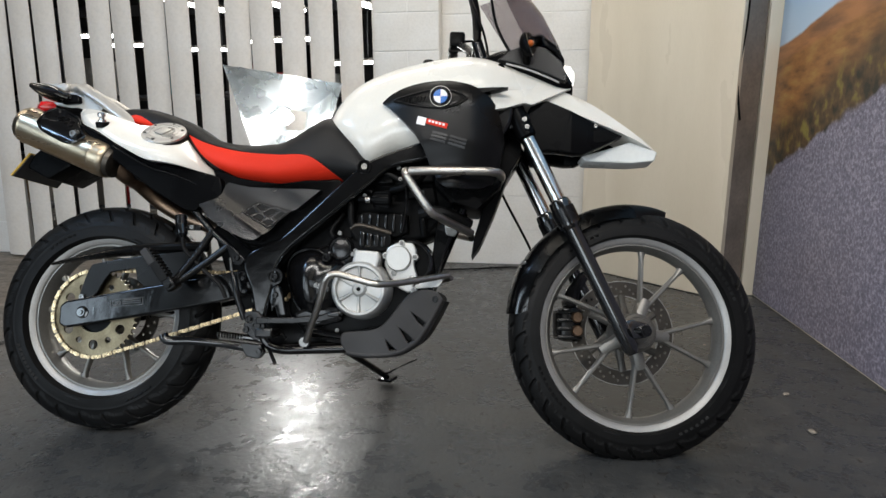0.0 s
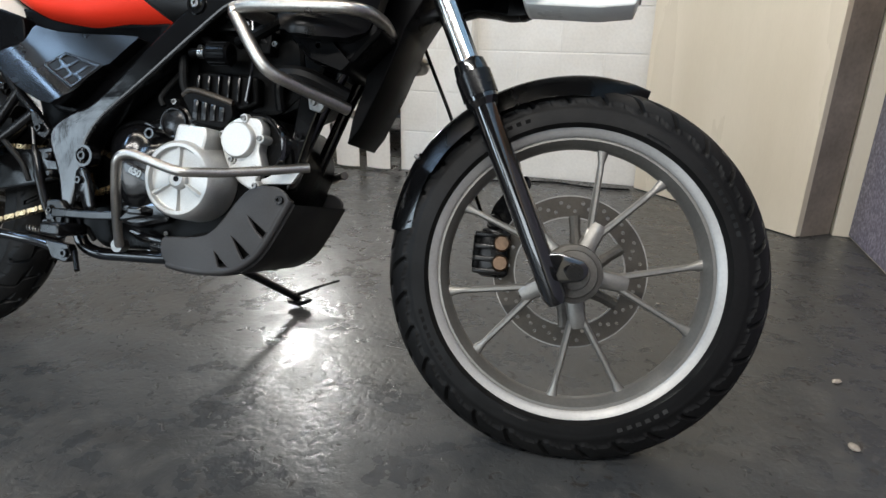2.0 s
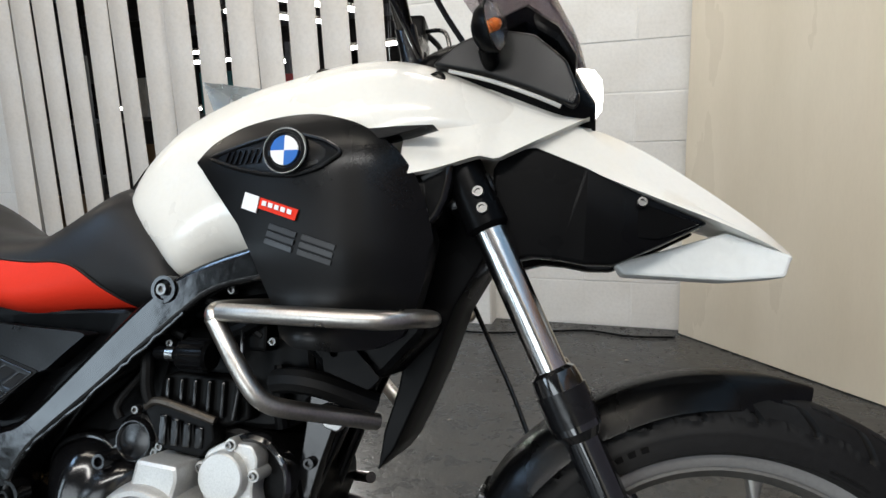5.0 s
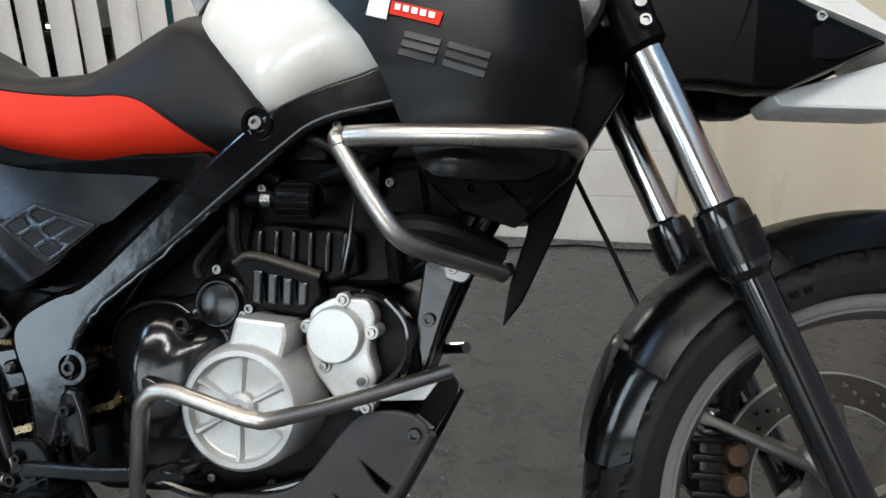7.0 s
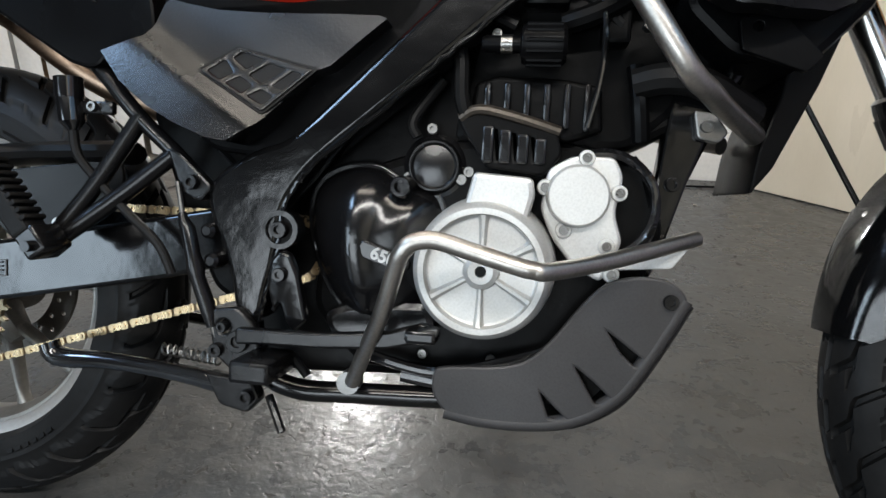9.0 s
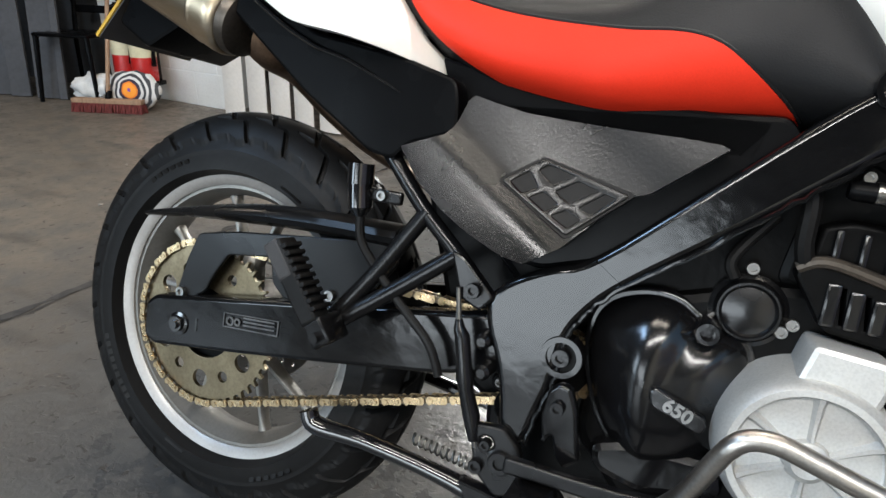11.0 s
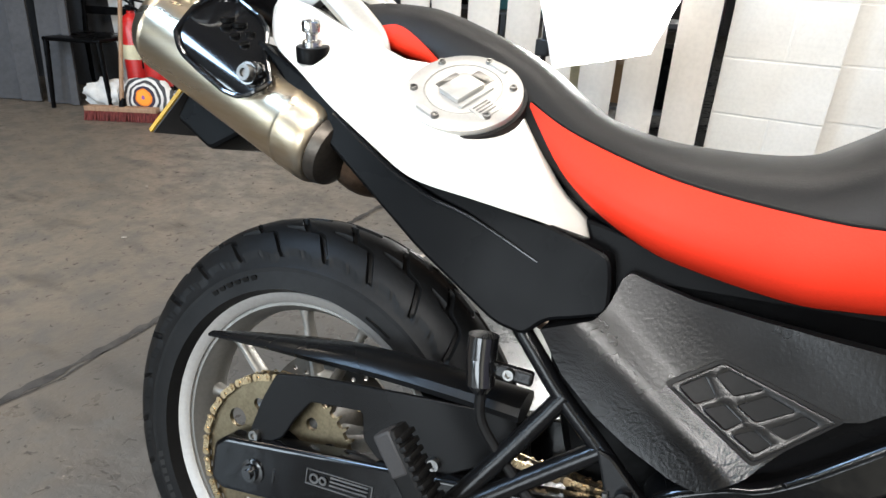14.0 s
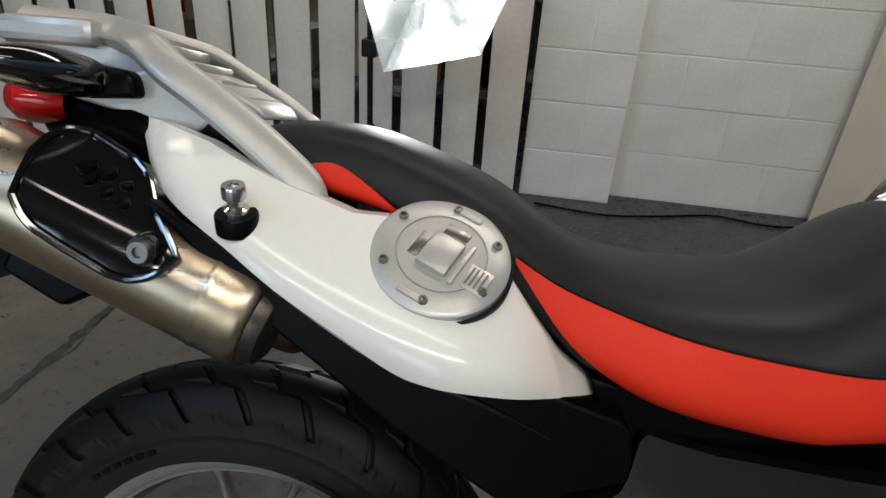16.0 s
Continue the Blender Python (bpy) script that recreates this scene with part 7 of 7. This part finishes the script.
for sgn in (-1, 1):
    part("grip", steered(tube([(0.985, 0.25 * sgn, 1.216), (0.983, 0.39 * sgn, 1.212)], 0.017, 1, 18, smooth=False)), M_RUBBER, bar)
    part("switch_block", steered(box(0.97, 1.02, 0.20 * sgn - 0.025, 0.20 * sgn + 0.025, 1.195, 1.245, 0.008)), M_BLACKP, bar)
    part("lever", steered(tube([(1.01, 0.20 * sgn, 1.225), (1.035, 0.27 * sgn, 1.22), (1.03, 0.37 * sgn, 1.212)], 0.0055, 5, 8)), M_BLACKS, bar)
    part("riser", steered(tube([(1.07, 0.045 * sgn, 0.99), (1.04, 0.045 * sgn, 1.10)], 0.016, 1, 14, smooth=False)), M_BLACKS, bar)
    part("cable", steered(tube([(1.01, 0.20 * sgn, 1.22), (1.06, 0.16 * sgn, 1.20), (1.09, 0.10 * sgn, 1.12), (1.14, 0.06 * sgn, 1.05)], 0.004, 6, 8)), M_BLACKS, bar)
part("fluid_reservoir", steered(box(0.985, 1.035, -0.19, -0.14, 1.235, 1.275, 0.01)), M_BLACKP, bar)
part("cable", steered(tube([(1.0, -0.20, 1.21), (1.01, -0.19, 1.15), (1.05, -0.14, 1.08), (1.07, -0.08, 1.04)], 0.0035, 6, 8)), M_BLACKS, bar)
part("ignition_lock", lathe([(0, 0.0), (0.016, 0.0), (0.018, -0.006), (0.018, -0.03)], 20, (0.905, 0.0, 1.062), "z"), M_BLACKS, BIKE, "ignition lock")

# --- front mudguard
def mudguard(a0, a1, extra=0.0, wide=1.0):
    bm = bmesh.new()
    rings = []
    for a in np.linspace(a0, a1, 44):
        r = float(np.interp(a, [72, 80, 90, 115, 140, 155, 172], [0.353, 0.354, 0.354, 0.352, 0.352, 0.346, 0.338])) + extra
        b = float(np.interp(a, [72, 77, 90, 115, 150, 172], [0.012, 0.034, 0.056, 0.075, 0.078, 0.06])) * wide
        row = []
        for k in range(17):
            f = (k / 16 - 0.5) * 2
            rr = r - 0.006 * f * f - 0.040 * abs(f) ** 5
            row.append(Vector((FC[0] + rr * math.cos(radians(a)), b * f - 0.012, FC[2] + rr * math.sin(radians(a)))))
        rings.append(row)
    loft(rings, caps=False, closed=False, bm=bm)
    bmesh.ops.solidify(bm, geom=list(bm.faces), thickness=-0.004)
    return bm


mud = part("front_mudguard", steered(mudguard(72.5, 150)), M_SILK, BIKE, "black plastic front mudguard")
part("mudguard_tail", steered(mudguard(147, 172, 0.004, 0.9)), M_BLACKG, mud, "gloss black mudguard extension")
for f in (-0.6, 0.0):
    a = radians(148.5)
    bm = lathe([(0, 0.004), (0.004, 0.003), (0.0045, 0), (0.0045, -0.006)], 10, axis="z")
    bmesh.ops.transform(bm, matrix=Matrix.Translation((FC[0] + 0.350 * math.cos(a), 0.07 * f - 0.012, FC[2] + 0.350 * math.sin(a))) @ Vector((math.cos(a), f * 0.3, math.sin(a))).to_track_quat("Z", "Y").to_matrix().to_4x4(), verts=bm.verts)
    part("bolt", steered(bm), M_STEEL, mud)

# ---- loose things in the room ----
M_REDPAINT = mat("fire_red_paint", (0.55, 0.02, 0.018), 0.3, 0, 0.06, 6, 120, 0.0, coat=0.3)
M_BROOM = mat("red_brown_bristles", (0.20, 0.035, 0.03), 0.8, 0, 0.3, 20, 240, 0.3, stretch=(6, 6, 1))
M_WOOD = mat("pale_broom_wood", (0.36, 0.22, 0.13), 0.6, 0, 0.15, 9, 90, 0.05, stretch=(8, 8, 0.6))
M_CLOTH = mat("grubby_white_cloth", (0.7, 0.69, 0.66), 0.85, 0, 0.12, 12, 200, 0.15)
M_LABEL = mat("cream_paper_label", (0.75, 0.68, 0.45), 0.6, 0, 0.08, 9, 120, 0.0)
M_CARD = mat("brown_cardboard", (0.34, 0.22, 0.12), 0.8, 0, 0.12, 5, 90, 0.04)
M_TEAL = mat("teal_crate_plastic", (0.05, 0.22, 0.24), 0.5, 0, 0.1, 5, 90, 0.03)
M_DUST = mat("dirt", (0.04, 0.036, 0.032), 0.9, 0, 0.3, 30, 200, 0.2)
M_RACK = mat("grey_rack_steel", (0.2, 0.21, 0.23), 0.45, 0.5, 0.12, 6, 120, 0.02)
M_TUBE = glow("fluorescent_tube", (1.0, 0.98, 0.94), 22.0)


def extinguisher(x, y, label):
    root = tagged(new("fire_extinguisher"), label, "fire extinguisher", group="fire extinguishers")
    root.matrix_world = pose(x, y, 0, 0, 0, random.uniform(-20, 20))
    part("cylinder", lathe([(0, 0.15), (0.07, 0.15), (0.08, 0.16), (0.08, 0.50), (0.07, 0.54), (0.045, 0.57), (0.024, 0.585), (0.024, 0.60), (0, 0.60)], 32, axis="z"), M_REDPAINT, root)
    part("base_ring", lathe([(0.06, 0.125), (0.079, 0.125), (0.079, 0.16), (0.06, 0.16)], 28, axis="z", closed=True), M_BLACKP, root)
    part("label", lathe([(0.0805, 0.31), (0.0815, 0.31), (0.0815, 0.40), (0.0805, 0.40)], 32, axis="z", closed=True), M_LABEL, root, "cream band of illegible print")
    part("valve", box(-0.03, 0.03, -0.018, 0.018, 0.60, 0.635, 0.006), M_BLACKS, root)
    part("lever", tube([(0.02, 0, 0.635), (-0.03, 0, 0.66), (-0.10, 0, 0.668)], 0.008, 4, 8, flat=0.6), M_BLACKS, root)
    part("handle", tube([(0.02, 0, 0.615), (-0.04, 0, 0.618), (-0.10, 0, 0.605)], 0.008, 4, 8, flat=0.6), M_BLACKS, root)
    part("hose", tube([(0.03, 0, 0.62), (0.09, -0.01, 0.60), (0.112, -0.02, 0.50), (0.108, -0.03, 0.36), (0.10, -0.03, 0.26)], [0.009, 0.009, 0.009, 0.012, 0.017], 6, 10), M_BLACKP, root)
    part("bracket", box(-0.05, 0.05, 0.075, 0.13, 0.12, 0.15, 0.004), M_BLACKS, root)
    part("bracket_strap", box(-0.02, 0.02, 0.078, 0.13, 0.13, 0.56, 0.004), M_BLACKS, root)
    return root


extinguisher(-3.07, 2.12, "red fire extinguisher with a cream label on the white wall")
extinguisher(-3.27, 2.13, "red fire extinguisher with a black hose beside its twin")

# broom
broom = tagged(new("broom"), "wide red-brown broom with a wooden handle leaning up", "broom")
broom.matrix_world = pose(-3.02, 1.79, 0, 0, 0, 28)
part("broom_head", box(-0.22, 0.22, -0.03, 0.03, 0.055, 0.085, 0.006), M_WOOD, broom)
bm = bmesh.new()
for k in range(46):
    for j in range(5):
        x, y = -0.215 + 0.43 * k / 45, -0.026 + 0.052 * j / 4
        rod((x, y, 0.058), (x * 1.03 + random.uniform(-0.006, 0.006), y * 1.5 + random.uniform(-0.006, 0.006), 0.001), 0.0045, 5, bm)
part("bristles", bm, M_BROOM, broom)
part("handle", tube([(0, 0.0, 0.08), (0.03, 0.14, 0.7), (0.06, 0.26, 1.3)], 0.0125, 3, 12), M_WOOD, broom)
part("socket", tube([(0, 0.0, 0.07), (0.004, 0.02, 0.13)], 0.02, 1, 14, smooth=False), M_BLACKP, broom)


# round stuffed cushion with ringed pattern
def ringed_material():
    m = bpy.data.materials.new("ringed_print_cloth")
    m.use_nodes = True
    nt = m.node_tree
    b = nt.nodes["Principled BSDF"]
    b.inputs["Roughness"].default_value = 0.85
    tc, n, ln, r = (nt.nodes.new("ShaderNode" + k) for k in ("TexCoord", "TexNoise", "VectorMath", "ValToRGB"))
    n.inputs["Scale"].default_value = 9
    mixv = nt.nodes.new("ShaderNodeVectorMath")
    mixv.operation = "MULTIPLY_ADD"
    mixv.inputs[1].default_value = (0.05, 0.05, 0.05)
    nt.links.new(tc.outputs["Object"], n.inputs["Vector"])
    nt.links.new(n.outputs["Color"], mixv.inputs[0])
    nt.links.new(tc.outputs["Object"], mixv.inputs[2])
    sub_ = nt.nodes.new("ShaderNodeVectorMath")
    sub_.operation = "SUBTRACT"
    sub_.inputs[1].default_value = (0.03, 0.025, 0.025)
    nt.links.new(mixv.outputs[0], sub_.inputs[0])
    flat = nt.nodes.new("ShaderNodeVectorMath")
    flat.operation = "MULTIPLY"
    flat.inputs[1].default_value = (1, 0, 1)
    nt.links.new(sub_.outputs[0], flat.inputs[0])
    ln.operation = "LENGTH"
    nt.links.new(flat.outputs[0], ln.inputs[0])
    sc = nt.nodes.new("ShaderNodeMath")
    sc.operation = "MULTIPLY"
    sc.inputs[1].default_value = 5.0
    nt.links.new(ln.outputs["Value"], sc.inputs[0])
    stops = [(0.0, (0.25, 0.08, 0.3)), (0.06, (0.85, 0.3, 0.03)), (0.2, (0.75, 0.2, 0.02)), (0.25, (0.03, 0.02, 0.04)), (0.34, (0.6, 0.58, 0.55)), (0.42, (0.04, 0.04, 0.045)), (0.5, (0.65, 0.63, 0.6)), (0.58, (0.05, 0.05, 0.055)), (0.68, (0.65, 0.63, 0.6)), (0.78, (0.06, 0.06, 0.06)), (0.88, (0.6, 0.58, 0.55))]
    while len(r.color_ramp.elements) < len(stops):
        r.color_ramp.elements.new(0.5)
    r.color_ramp.interpolation = "CONSTANT"
    for e, (p, c) in zip(r.color_ramp.elements, stops):
        e.position, e.color = p, (*c, 1)
    nt.links.new(sc.outputs[0], r.inputs["Fac"])
    nt.links.new(r.outputs["Color"], b.inputs["Base Color"])
    return m


rings = []
for s in np.linspace(-1, 1, 17):
    r = 0.001 + 0.165 * (1 - abs(s) ** 2.4) ** 0.5
    rings.append([(r * math.cos(f) * 1.08 * (1 + 0.05 * noise.noise(Vector((math.cos(f) * 2, s * 2, math.sin(f) * 2)))), 0.055 * s, r * math.sin(f) * 0.74 + 0.02 * noise.noise(Vector((math.cos(f) * 3, s, math.sin(f) * 3)))) for f in np.linspace(0, 2 * math.pi, 40, endpoint=False)])
cush = tagged(obj("ringed_cushion", loft(rings), ringed_material(), smooth=80), "crumpled round cloth bag with orange and black rings", "bag")
cush.matrix_world = pose(-2.96, 1.93, 0.122, -14, 0, 30)

# crumpled white bundle
bm = bmesh.new()
bmesh.ops.create_icosphere(bm, subdivisions=4, radius=1)
for v in bm.verts:
    k = 1 + 0.35 * noise.noise(v.co * 1.7) + 0.16 * noise.noise(v.co * 4.5 + Vector((3, 1, 2)))
    v.co = Vector((v.co.x * 0.14 * k, v.co.y * 0.09 * k, max(-0.095, v.co.z * 0.10 * k)))
bun = tagged(obj("crumpled_cloth", bm, M_CLOTH, smooth=50), "crumpled dirty white cloth on the floor", "cloth")
bun.matrix_world = pose(-3.33, 1.93, 0.096, 0, 0, 30)

# boards leaning against the wall at the far left
for k, (x, y, wd, h, tilt, rz, m) in enumerate(((-3.60, 1.86, 0.05, 2.1, -6, 30, M_BOARD), (-3.72, 1.83, 0.16, 2.2, -7, 26, M_BOARD), (-3.92, 1.76, 0.13, 2.3, -5, 32, M_BOARD), (-4.12, 1.70, 0.22, 2.2, -8, 28, M_BOARD), (-4.42, 1.62, 0.26, 2.4, -6, 30, M_BOARD), (-4.75, 1.52, 0.3, 2.3, -5, 29, M_BOARD))):
    b_ = tagged(obj("leaning_board", box(-wd / 2, wd / 2, -0.012, 0.012, 0.0, h, 0.003), m, smooth=0), "long weathered grey board standing against the wall", "board", group="leaning boards")
    b_.matrix_world = pose(x, y, 0.003, tilt, 0, rz)
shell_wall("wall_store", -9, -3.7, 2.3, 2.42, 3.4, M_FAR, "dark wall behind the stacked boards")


# plastic chair behind the broom
def chair():
    root = tagged(new("plastic_chair"), "dark grey plastic chair pushed against the wall", "chair")
    root.matrix_world = pose(-3.52, 2.0, 0, 0, 0, 20)
    part("seat", box(-0.2, 0.2, -0.2, 0.2, 0.415, 0.44, 0.012), M_BLACKP, root)
    for x in (-0.18, 0.18):
        for y in (-0.18, 0.18):
            part("leg", tube([(x * 1.15, y * 1.15, 0.0), (x, y, 0.42)], [0.013, 0.018], 1, 10, smooth=False), M_BLACKP, root)
        part("back_post", tube([(x, 0.19, 0.42), (x * 0.95, 0.24, 0.82)], 0.016, 1, 10, smooth=False), M_BLACKP, root)
    for z in (0.55, 0.67, 0.79):
        part("back_slat", box(-0.18, 0.18, 0.205 + (z - 0.55) * 0.12, 0.225 + (z - 0.55) * 0.12, z, z + 0.05, 0.006), M_BLACKP, root)
    return root


chair()

# small safety notices beside the extinguishers
M_GREEN = mat("pale_green_notice", (0.42, 0.55, 0.36), 0.5, 0, 0.06, 9, 120, 0.0)
for x in (-3.20, -2.93):
    note = tagged(new("wall_notice"), "small red and pale green safety notice on white blockwork", "notice", group="wall notices")
    note.matrix_world = pose(x, 2.3 - SHEAR * 1.4 - 0.006, 1.31, math.degrees(SHEAR))
    part("board", box(-0.035, 0.035, -0.003, 0.003, 0, 0.22, 0.001), M_GREEN, note)
    part("red_panel", box(-0.033, 0.033, -0.0045, -0.002, 0.13, 0.218, 0.0005), M_REDPAINT, note, "red upper panel")
    part("print_bar", box(-0.014, 0.014, -0.0055, -0.004, 0.15, 0.20, 0.0005), M_LABEL, note)
    for k in range(4):
        part("print_bar", box(-0.026, 0.026 - 0.006 * (k % 2), -0.0042, -0.0028, 0.02 + 0.025 * k, 0.029 + 0.025 * k), M_LABEL, note)

# ---- the warehouse behind the slats ----
def lamp_fitting(x, y, z, length, turn):
    root = tagged(new("strip_light"), "lit fluorescent strip light under the roof", "strip light", group="warehouse strip lights")
    root.matrix_world = pose(x, y, z, 0, 0, turn)
    part("tray", box(-length / 2, length / 2, -0.07, 0.07, 0.03, 0.07, 0.006), M_RAIL, root)
    part("tube", rod((-length / 2 + 0.03, -0.03, 0.012), (length / 2 - 0.03, -0.03, 0.012), 0.02, 12), M_TUBE, root)
    part("tube", rod((-length / 2 + 0.03, 0.03, 0.012), (length / 2 - 0.03, 0.03, 0.012), 0.02, 12), M_TUBE, root)
    for k in (-0.4, 0.4):
        part("hanger", rod((length * k, 0, 0.07), (length * k, 0, 3.4 - z), 0.006, 6), M_RACK, root)
    return root


for x, y, z, ln_, tn in ((-5.6, 7.5, 2.33, 0.9, 6), (-5.15, 7.5, 2.18, 0.9, 4), (-3.8, 7.5, 2.09, 0.8, 8), (-3.75, 8.6, 1.9, 0.9, 3), (-2.5, 7.5, 2.2, 1.2, -8), (-1.65, 7.5, 1.85, 1.2, -10), (-3.2, 6.5, 2.5, 1.4, 60), (-2.2, 6.0, 2.45, 1.6, 64), (-1.2, 6.3, 2.5, 1.5, 66), (-0.3, 7.0, 2.6, 1.6, 70), (-7.1, 7.5, 1.55, 1.0, 5), (-6.1, 7.8, 1.5, 1.0, 2)):
    lamp_fitting(x, y, z, ln_, tn)
for k in range(5):
    tagged(obj("roof_beam", box(-8.9, 5.9, 3.6 + 1.7 * k, 3.7 + 1.7 * k, 3.2, 3.398, 0.01), M_RACK, smooth=0), "grey steel roof beam in the dim hall", "roof beam", kind="structure")


def storage_rack(x, y, turn, shelves, w=1.5):
    root = tagged(new("storage_rack"), "dim steel storage rack loaded with boxes", "rack", group="storage racks")
    root.matrix_world = pose(x, y, 0, 0, 0, turn)
    for px in (-w / 2, w / 2):
        for py in (-0.22, 0.22):
            part("post", box(px - 0.02, px + 0.02, py - 0.02, py + 0.02, 0, 1.75, 0.003), M_RACK, root)
    for z in shelves:
        part("shelf", box(-w / 2, w / 2, -0.24, 0.24, z - 0.025, z, 0.004), M_RACK, root)
    return root


MIX = (M_CARD, M_BLACKP, M_CLOTH, M_TEAL, M_CARD, M_BLACKP, M_RAIL, M_REDPAINT, M_LABEL)
for x, y, tn in ((-4.2, 3.9, 4), (-2.45, 4.1, -3), (-0.75, 3.8, 2), (0.9, 4.2, -2), (-5.9, 4.3, 5)):
    storage_rack(x, y, tn, (0.15, 0.68, 1.2))
    for z in (0.15, 0.68, 1.2):
        px = -0.68
        while px < 0.55:
            bw, bh = random.uniform(0.12, 0.36), random.uniform(0.14, 0.4)
            if random.random() < 0.8:
                o = tagged(obj("storage_box", box(-bw / 2, bw / 2, -0.16, 0.16, 0, bh, 0.006), random.choice(MIX), smooth=0), "box stored on a rack in the dim hall", "box", group="stored boxes")
                o.matrix_world = pose(x, y, 0, 0, 0, tn) @ pose(px + bw / 2, random.uniform(-0.05, 0.05), z + 0.002, 0, 0, random.uniform(-8, 8))
            px += bw + 0.04

# ---- floor details ----
def ribbon(line, width):
    bm = bmesh.new()
    rows = []
    for i, (x, y) in enumerate(line):
        w_ = width * random.uniform(0.3, 1.7)
        rows.append((bm.verts.new((x - w_, y, 0.0025)), bm.verts.new((x + w_, y + 0.004, 0.0025))))
    for a, b_ in zip(rows, rows[1:]):
        bm.faces.new((a[0], a[1], b_[1], b_[0]))
    return bm


ys = np.linspace(-3.0, 2.6, 260)
line = [(-0.93 + 0.012 * noise.noise(Vector((y * 3, 0, 0))) + 0.006 * noise.noise(Vector((y * 17, 2, 0))) + 0.03 * max(0, y - 1), y) for y in ys]
tagged(obj("floor_joint", ribbon(line, 0.0105), M_DUST, smooth=0), "dark cracked joint across the concrete floor", "floor joint", kind="structure")
line = [(x + 0.017 + 0.02 * noise.noise(Vector((y * 6, 5, 0))), y) for x, y in line if -0.1 < y < 1.4]
tagged(obj("floor_crack", ribbon(line, 0.0022), M_DUST, smooth=0), "fine crack beside the floor joint", "floor crack", kind="structure")


def chip(x, y, size, m, label):
    bm = bmesh.new()
    bmesh.ops.create_icosphere(bm, subdivisions=2, radius=size)
    for v in bm.verts:
        v.co = Vector((v.co.x, v.co.y * 0.7, v.co.z * 0.3)) * (1 + 0.4 * noise.noise(v.co * 90 + Vector((x, y, 0)) * 7))
    o = tagged(obj("paint_chip", bm, m), label, "debris", group="floor debris")
    o.matrix_world = pose(x, y, size * 0.28, 0, 0, random.uniform(0, 360))


for x, y, s in ((2.03, 0.44, 0.012), (2.0, 0.18, 0.013), (1.12, -0.42, 0.006), (-0.52, 1.17, 0.014), (1.65, 0.75, 0.006), (1.9, 0.9, 0.008), (1.3, 1.9, 0.009), (0.75, 1.2, 0.006), (-1.5, 0.7, 0.01), (-1.9, 1.1, 0.008)):
    chip(x, y, s, M_CONC, "small pale chip of paint on the floor")
dirt = bmesh.new()
for k in range(420):
    x, y = random.uniform(0.66, 1.6), 2.33 - random.random() ** 2 * 0.16
    s = random.uniform(0.001, 0.005)
    for v in bmesh.ops.create_icosphere(dirt, subdivisions=1, radius=s)["verts"]:
        v.co = Vector((x + v.co.x, y + v.co.y, 0.001 + abs(v.co.z) * 0.6))
tagged(obj("swept_dirt", dirt, M_DUST), "loose dirt along the wall foot", "dirt", kind="stuff")
cable_line = [(0.30, 2.14, 0.006), (0.6, 2.10, 0.006), (0.85, 2.16, 0.006), (1.1, 2.24, 0.006), (1.3, 2.20, 0.006), (1.5, 2.23, 0.006)]
tagged(obj("floor_cable", tube(cable_line, 0.005, 10, 8), M_BLACKP), "thin black cable lying along the wall foot", "cable")
tagged(obj("jamb_cable", tube([(2.19, 1.60, 2.5), (2.17, 1.60, 1.75), (2.18, 1.605, 1.4), (2.16, 1.61, 1.1), (2.185, 1.615, 0.9)], 0.005, 8, 8), M_BLACKP), "thin black cable hanging on the post", "cable")
